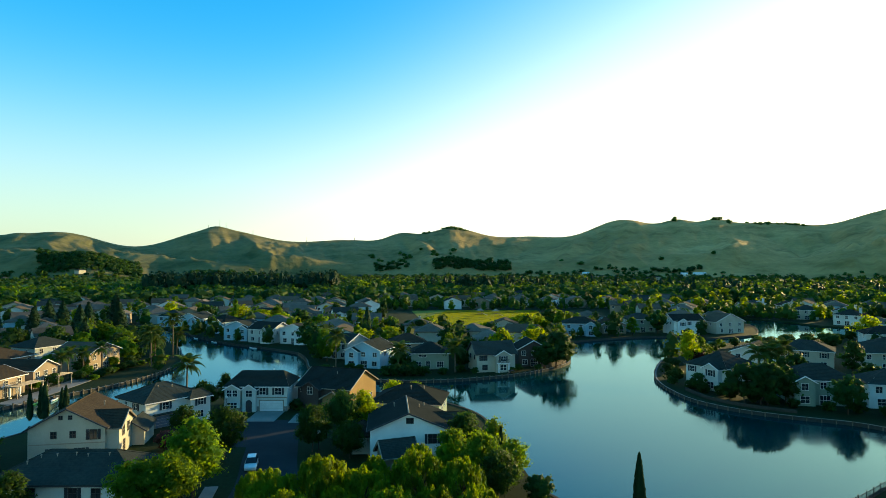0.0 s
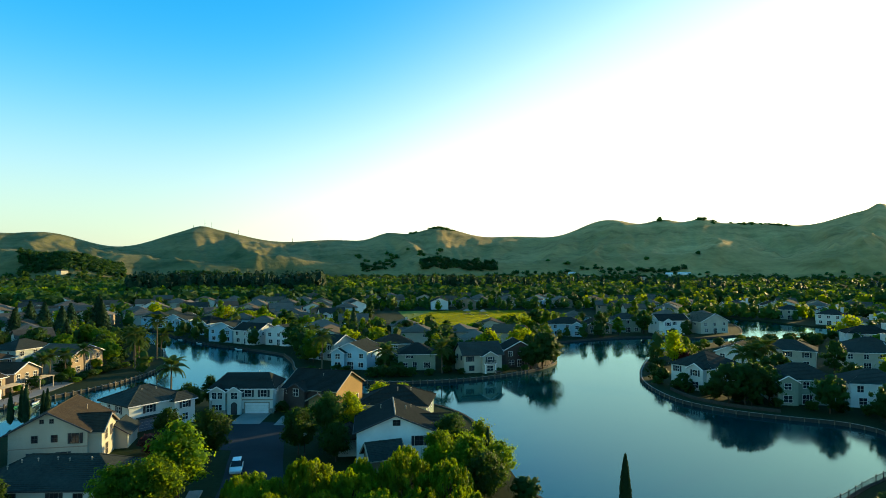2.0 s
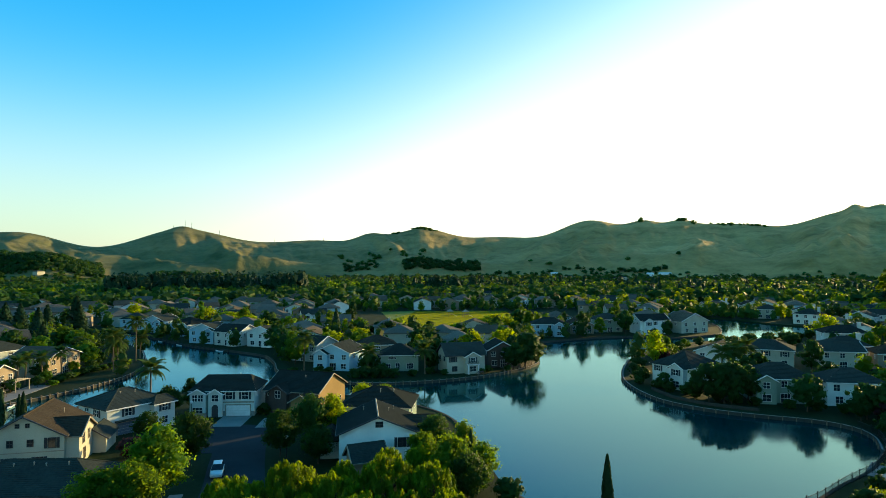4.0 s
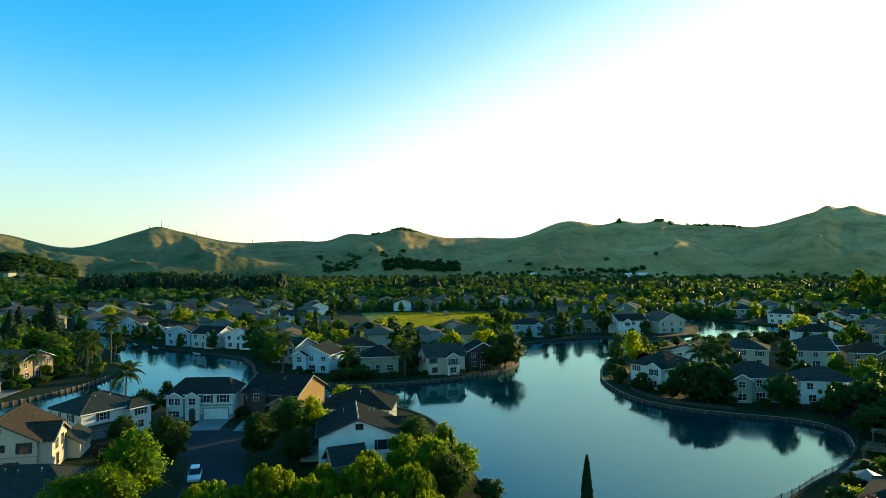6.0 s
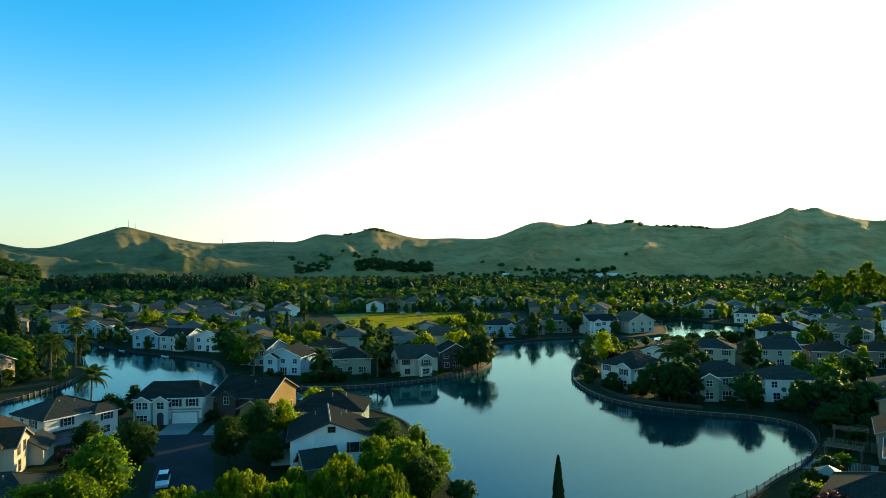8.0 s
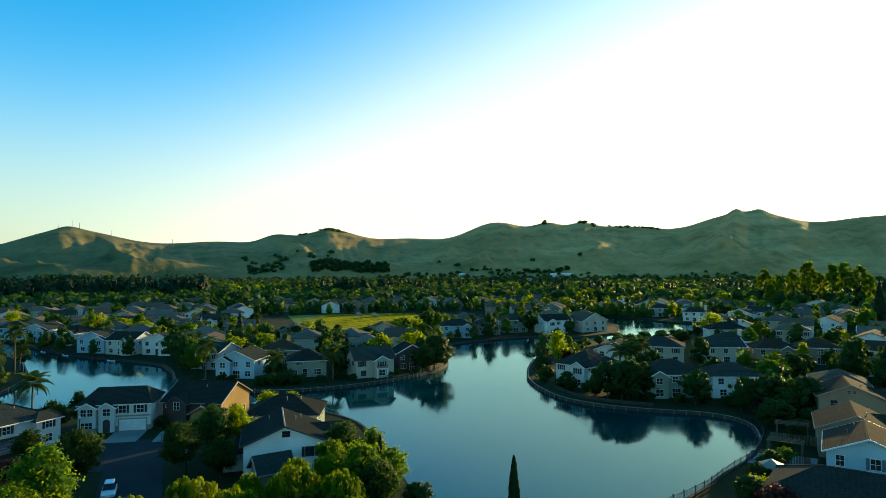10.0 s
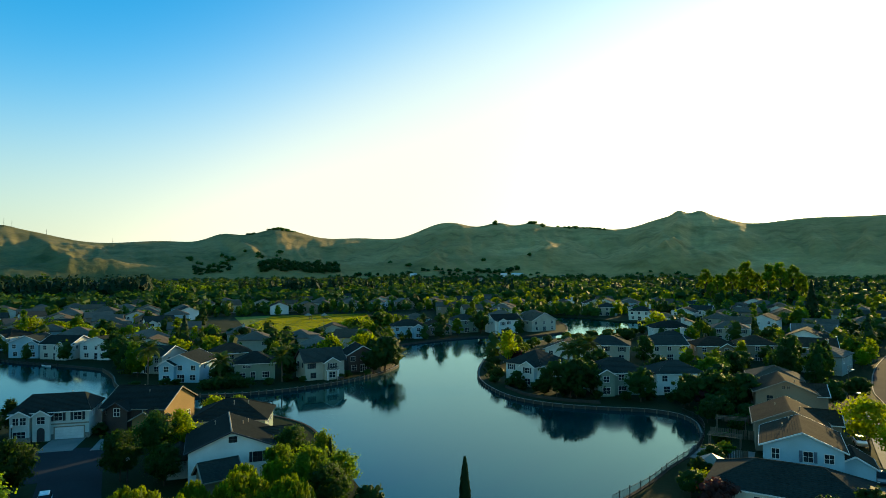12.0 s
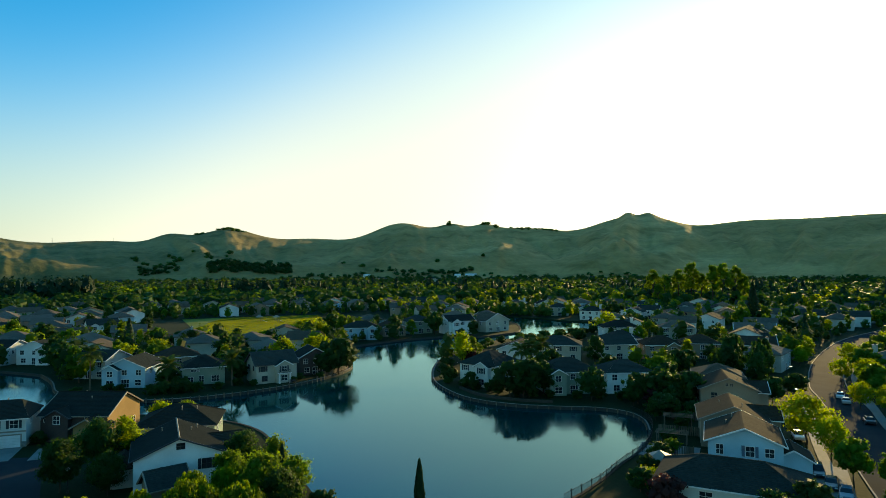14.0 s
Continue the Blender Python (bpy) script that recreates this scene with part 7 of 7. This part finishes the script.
# ---------- boats, docks and gardens ----------
def kayak(x, y, turn, mat, label, l=3.6):
    bm = bmesh.new()
    n, rings = 9, []
    for i in range(n):
        t = -1 + 2 * i / (n - 1)
        w = 0.40 * max(0.04, (1 - t * t)) ** 0.6
        z = 0.12 * t * t
        rings.append([bm.verts.new(p) for p in ((-w, l / 2 * t, 0.28 + z), (-w * 0.7, l / 2 * t, 0.02 + z), (0, l / 2 * t, -0.05 + z), (w * 0.7, l / 2 * t, 0.02 + z), (w, l / 2 * t, 0.28 + z), (w * 0.4, l / 2 * t, 0.33 + z), (-w * 0.4, l / 2 * t, 0.33 + z))])
    for r, q in zip(rings, rings[1:]):
        for k in range(7):
            bm.faces.new((r[k], r[(k + 1) % 7], q[(k + 1) % 7], q[k]))
    bm.faces.new(rings[0][::-1])
    bm.faces.new(rings[-1])
    k = root("boat", pose(x, y, WATER_Z, 0, 0, turn), label, "boat", "small boats")
    part("hull", bm, mat, k)
    part("seat", boxes((-0.2, -0.35, 0.3, 0.2, 0.35, 0.42)), "trim_dark", k)


kayak(-92.4, 145.5, 8, "kayak_green", "bright green kayak moored at the canal wall")
kayak(-90.6, 149.5, 12, "kayak_white", "pale boat moored at the canal wall", 4.4)
kayak(-71, 239, 50, "kayak_white", "white boat moored on the west shore", 4.6)
kayak(-92, 257, 45, "kayak_white", "white boat moored on the west shore", 4.6)
kayak(-104, 269, 45, "kayak_white", "small boat moored on the west shore", 3.8)


def pergola(x, y, turn, w, d, h, label, slats=8, mat="white"):
    p = root("pergola", pose(x, y, 0, 0, 0, turn), label, "pergola")
    for sx in (-1, 1):
        for sy in (-1, 1):
            part("post", shared(("pergola_post", h, mat), lambda: boxes((-0.09, -0.09, -0.1, 0.09, 0.09, h))), mat, p, "", pose(sx * w / 2, sy * d / 2, 0))
        part("beam", shared(("pergola_beam", d, mat), lambda: boxes((-0.08, -d / 2 - 0.3, 0, 0.08, d / 2 + 0.3, 0.2))), mat, p, "", pose(sx * w / 2, 0, h))
    for i in range(slats):
        part("slat", shared(("pergola_slat", w, mat), lambda: boxes((-w / 2 - 0.3, -0.05, 0, w / 2 + 0.3, 0.05, 0.12))), mat, p, "", pose(0, -d / 2 + d * i / (slats - 1), h + 0.2))


pergola(77.2, 96.0, -44, 5.0, 2.6, 2.1, "weathered timber pergola over a dark patio", 4, "timber")
pergola(85.5, 104.5, -40, 5.0, 3.0, 2.5, "weathered timber pergola behind a tan house", 4, "timber")
pergola(-99.0, 151.5, 84, 8.0, 3.0, 2.6, "pale pergola on the canal terrace", 9, "trim_tan")
pergola(-98.6, 165.0, 86, 5.0, 2.6, 2.5, "tan pergola on the canal terrace", 6, "trim_tan")
structure("patio_palm", ribbon(smooth_line([(-96, 142), (-95.5, 155), (-96, 172)], 2.0), 3.5, 2.0, -0.1, 0.06), "concrete", "pale terrace behind the canal wall", "patio")
structure("patio_bay", boxes((-5, -4, -0.1, 5, 4, 0.06)), "concrete", "dark stone patio behind the railing", "patio").matrix_world = pose(74, 93, 0, 0, 0, -44)


def canopy(x, y, turn, label):
    """A garden canopy: four posts under a pyramid of cloth."""
    c = root("garden_canopy", pose(x, y, 0, 0, 0, turn), label, "canopy")
    for sx in (-1, 1):
        for sy in (-1, 1):
            part("post", shared(("canopy_post",), lambda: boxes((-0.05, -0.05, -0.1, 0.05, 0.05, 2.3))), "iron", c, "", pose(sx * 1.5, sy * 1.5, 0))
    bm = bmesh.new()
    base = [bm.verts.new((sx * 1.75, sy * 1.75, 2.25)) for sx, sy in ((-1, -1), (1, -1), (1, 1), (-1, 1))]
    rim_low = [bm.verts.new((v.co.x, v.co.y, 2.0)) for v in base]
    tip = bm.verts.new((0, 0, 3.4))
    for k in range(4):
        bm.faces.new((base[k], base[(k + 1) % 4], tip))
        bm.faces.new((rim_low[k], rim_low[(k + 1) % 4], base[(k + 1) % 4], base[k]))
    part("cloth", bm, "trim_tan", c, "tan cloth roof")


canopy(65.5, 84.5, -40, "tan garden canopy on dark posts")


def patio_set(x, y, turn):
    t = root("patio_table", pose(x, y, 0.06, 0, 0, turn), "dark round patio table on a terrace", "table", "patio tables")
    bm = bmesh.new()
    tube(bm, [(0, 0, 0.70), (0, 0, 0.74)], [0.65, 0.65], 18)
    part("tabletop", bm, "trim_dark", t)
    bm = bmesh.new()
    tube(bm, [(0, 0, 0), (0, 0, 0.04), (0, 0, 0.041), (0, 0, 0.70)], [0.3, 0.3, 0.05, 0.05], 10)
    part("pedestal", bm, "iron", t)
    for k in range(4):
        a = turn + 90 * k + 45
        c = root("patio_chair", pose(x, y, 0.06, 0, 0, a) @ pose(0, -1.05, 0, 0, 0, 180), "dark metal patio chair by a table", "chair", "patio chairs")
        part("seat", shared(("chair_seat",), lambda: boxes((-0.24, -0.24, 0.42, 0.24, 0.24, 0.47))), "trim_dark", c)
        part("backrest", shared(("chair_back",), lambda: lattice([-0.24, -0.18, -0.06, 0.06, 0.18, 0.24], [0.473, 0.55, 0.85, 0.92], lambda i, j: j != 1 or i % 2 == 0, -0.24, -0.2)), "trim_dark", c)
        for sx in (-1, 1):
            for sy in (-1, 1):
                part("leg", shared(("chair_leg",), lambda: boxes((-0.02, -0.02, 0, 0.02, 0.02, 0.42))), "iron", c, "", pose(sx * 0.21, sy * 0.21, 0))


for x, y, a in [(73, 92.5, 20), (-98.5, 148, 0), (-97.5, 157, 30), (19.5, 182.2, 10), (99, 134.5, 0)]:
    patio_set(x, y, a)


def board_fence(line, label, height=1.7, mat="timber"):
    """A garden fence: posts and boards, each a part."""
    f = root("garden_fence", pose(0, 0, 0), label, "fence", "garden fences")
    me = shared(("fence_board", height, mat), lambda: boxes((-0.14, -0.02, 0, 0.14, 0.02, height)))
    pm = shared(("fence_upright", height, mat), lambda: boxes((-0.06, -0.06, -0.1, 0.06, 0.06, height + 0.12)))
    pts = smooth_line(line, 0.32)
    for k, ((ax, ay), (bx, by)) in enumerate(zip(pts, pts[1:])):
        t = math.degrees(math.atan2(by - ay, bx - ax))
        part("post" if k % 7 == 0 else "board", pm if k % 7 == 0 else me, mat, f, "", pose(ax, ay, 0.02, 0, 0, t))


board_fence([(27, 188.5), (33, 193), (38.5, 200.5)], "sunlit timber fence on the tip of the point", 1.5)
board_fence([(86, 98), (80, 103.5)], "dark timber fence between gardens")
board_fence([(75.5, 88.5), (71.5, 91.8)], "dark timber fence between gardens")
board_fence([(96, 106), (90, 112)], "dark timber fence between gardens")
board_fence([(3, 103), (6, 110)], "weathered fence beside the white house")


def shed(x, y, turn, label):
    s = root("shed", pose(x, y, 0, 0, 0, turn), label, "shed")
    block(s, 3.4, 3.0, 2.2, 0.9, "gable_x", "tan_stucco", "roof_tan", None, 0.25, 0.5, dressed=False)


shed(1.8, 104.2, 0, "small tan shed with a sunlit roof beside the white house")


# ---------- park and hilltop ----------
def play_frame(x, y):
    p = root("play_frame", pose(x, y, 0.06, 0, 0, 20), "pale climbing frame with a slide in the park", "play frame")
    for sx in (-1, 1):
        for sy in (-1, 1):
            part("post", shared(("play_post",), lambda: boxes((-0.08, -0.08, -0.1, 0.08, 0.08, 3.2))), "timber", p, "", pose(sx * 1.4, sy * 1.4, 0))
    part("deck", boxes((-1.5, -1.5, 1.4, 1.5, 1.5, 1.5)), "timber", p)
    bm = bmesh.new()
    loft(bm, [(-1.8, -1.8, 3.1), (1.8, -1.8, 3.1), (1.8, 1.8, 3.1), (-1.8, 1.8, 3.1)], [(-0.1, -0.1, 4.4), (0.1, -0.1, 4.4), (0.1, 0.1, 4.4), (-0.1, 0.1, 4.4)])
    part("canopy", bm, "trim_tan", p)
    bm = bmesh.new()
    loft(bm, [(1.5, -0.4, 1.4), (4.6, -0.4, 0.1), (4.6, 0.4, 0.1), (1.5, 0.4, 1.4)], [(1.5, -0.4, 1.55), (4.6, -0.4, 0.25), (4.6, 0.4, 0.25), (1.5, 0.4, 1.55)])
    part("slide", bm, "kayak_white", p)


play_frame(22, 378)
play_frame(31, 374)
board_fence([(-30, 318), (-12, 316), (4, 317)], "grey fence along the park's edge", 1.6)


def mast(az, r, h):
    m = root("mast", pose(r * math.sin(radians(az)), r * math.cos(radians(az)), hill_z(az, r)), "thin radio mast on the hilltop", "mast", "hilltop masts")
    bm = bmesh.new()
    tube(bm, [(0, 0, -2), (0, 0, h)], [0.6, 0.3], 5)
    part("pole", bm, "seawall", m)


for az, h in ((-19.3, 22), (-18.8, 20), (-16.6, 16), (-20.2, 10), (-12.1, 14), (-7.9, 10)):
    mast(az, 2085, h)

# white barns at the foot of the hills
for az, r, w in ((21.9, 1275, 22), (20.7, 1282, 12), (12.6, 1300, 13)):
    b = root("barn", pose(r * math.sin(radians(az)), r * math.cos(radians(az)), hill_z(az, r), 0, 0, -az + 8), "long white barn at the foot of the hills", "barn", "barns below the hills")
    block(b, w, 10, 4.6, 2.0, "gable_x", "bright_stucco", "white", None, 0.4, 3.0, dressed=False)

# far roofs between the tree belts
rng = random.Random(11)
walls, roofs = bmesh.new(), bmesh.new()
for _ in range(300):
    az, r = rng.uniform(-41, 64), rng.uniform(560, 1240)
    m = pose(r * math.sin(radians(az)), r * math.cos(radians(az)), hill_z(az, r), 0, 0, rng.uniform(0, 180))
    w, d, e = rng.uniform(9, 16), rng.uniform(8, 11), rng.uniform(4.5, 6.5)
    bmesh.ops.transform(walls, matrix=m, verts=box(walls, -w / 2, -d / 2, -1, w / 2, d / 2, e))
    k = len(roofs.verts)
    loft(roofs, [(-w / 2 - 0.5, -d / 2 - 0.5, e), (w / 2 + 0.5, -d / 2 - 0.5, e), (w / 2 + 0.5, d / 2 + 0.5, e), (-w / 2 - 0.5, d / 2 + 0.5, e)], [(-w / 4, -0.1, e + 2.3), (w / 4, -0.1, e + 2.3), (w / 4, 0.1, e + 2.3), (-w / 4, 0.1, e + 2.3)])
    roofs.verts.ensure_lookup_table()
    bmesh.ops.transform(roofs, matrix=m, verts=roofs.verts[k:])
structure("far_house_walls", walls, "cream", "pale walls of distant houses among trees", "houses", "stuff")
structure("far_house_roofs", roofs, "roof_grey", "grey roofs of distant houses among trees", "houses", "stuff")
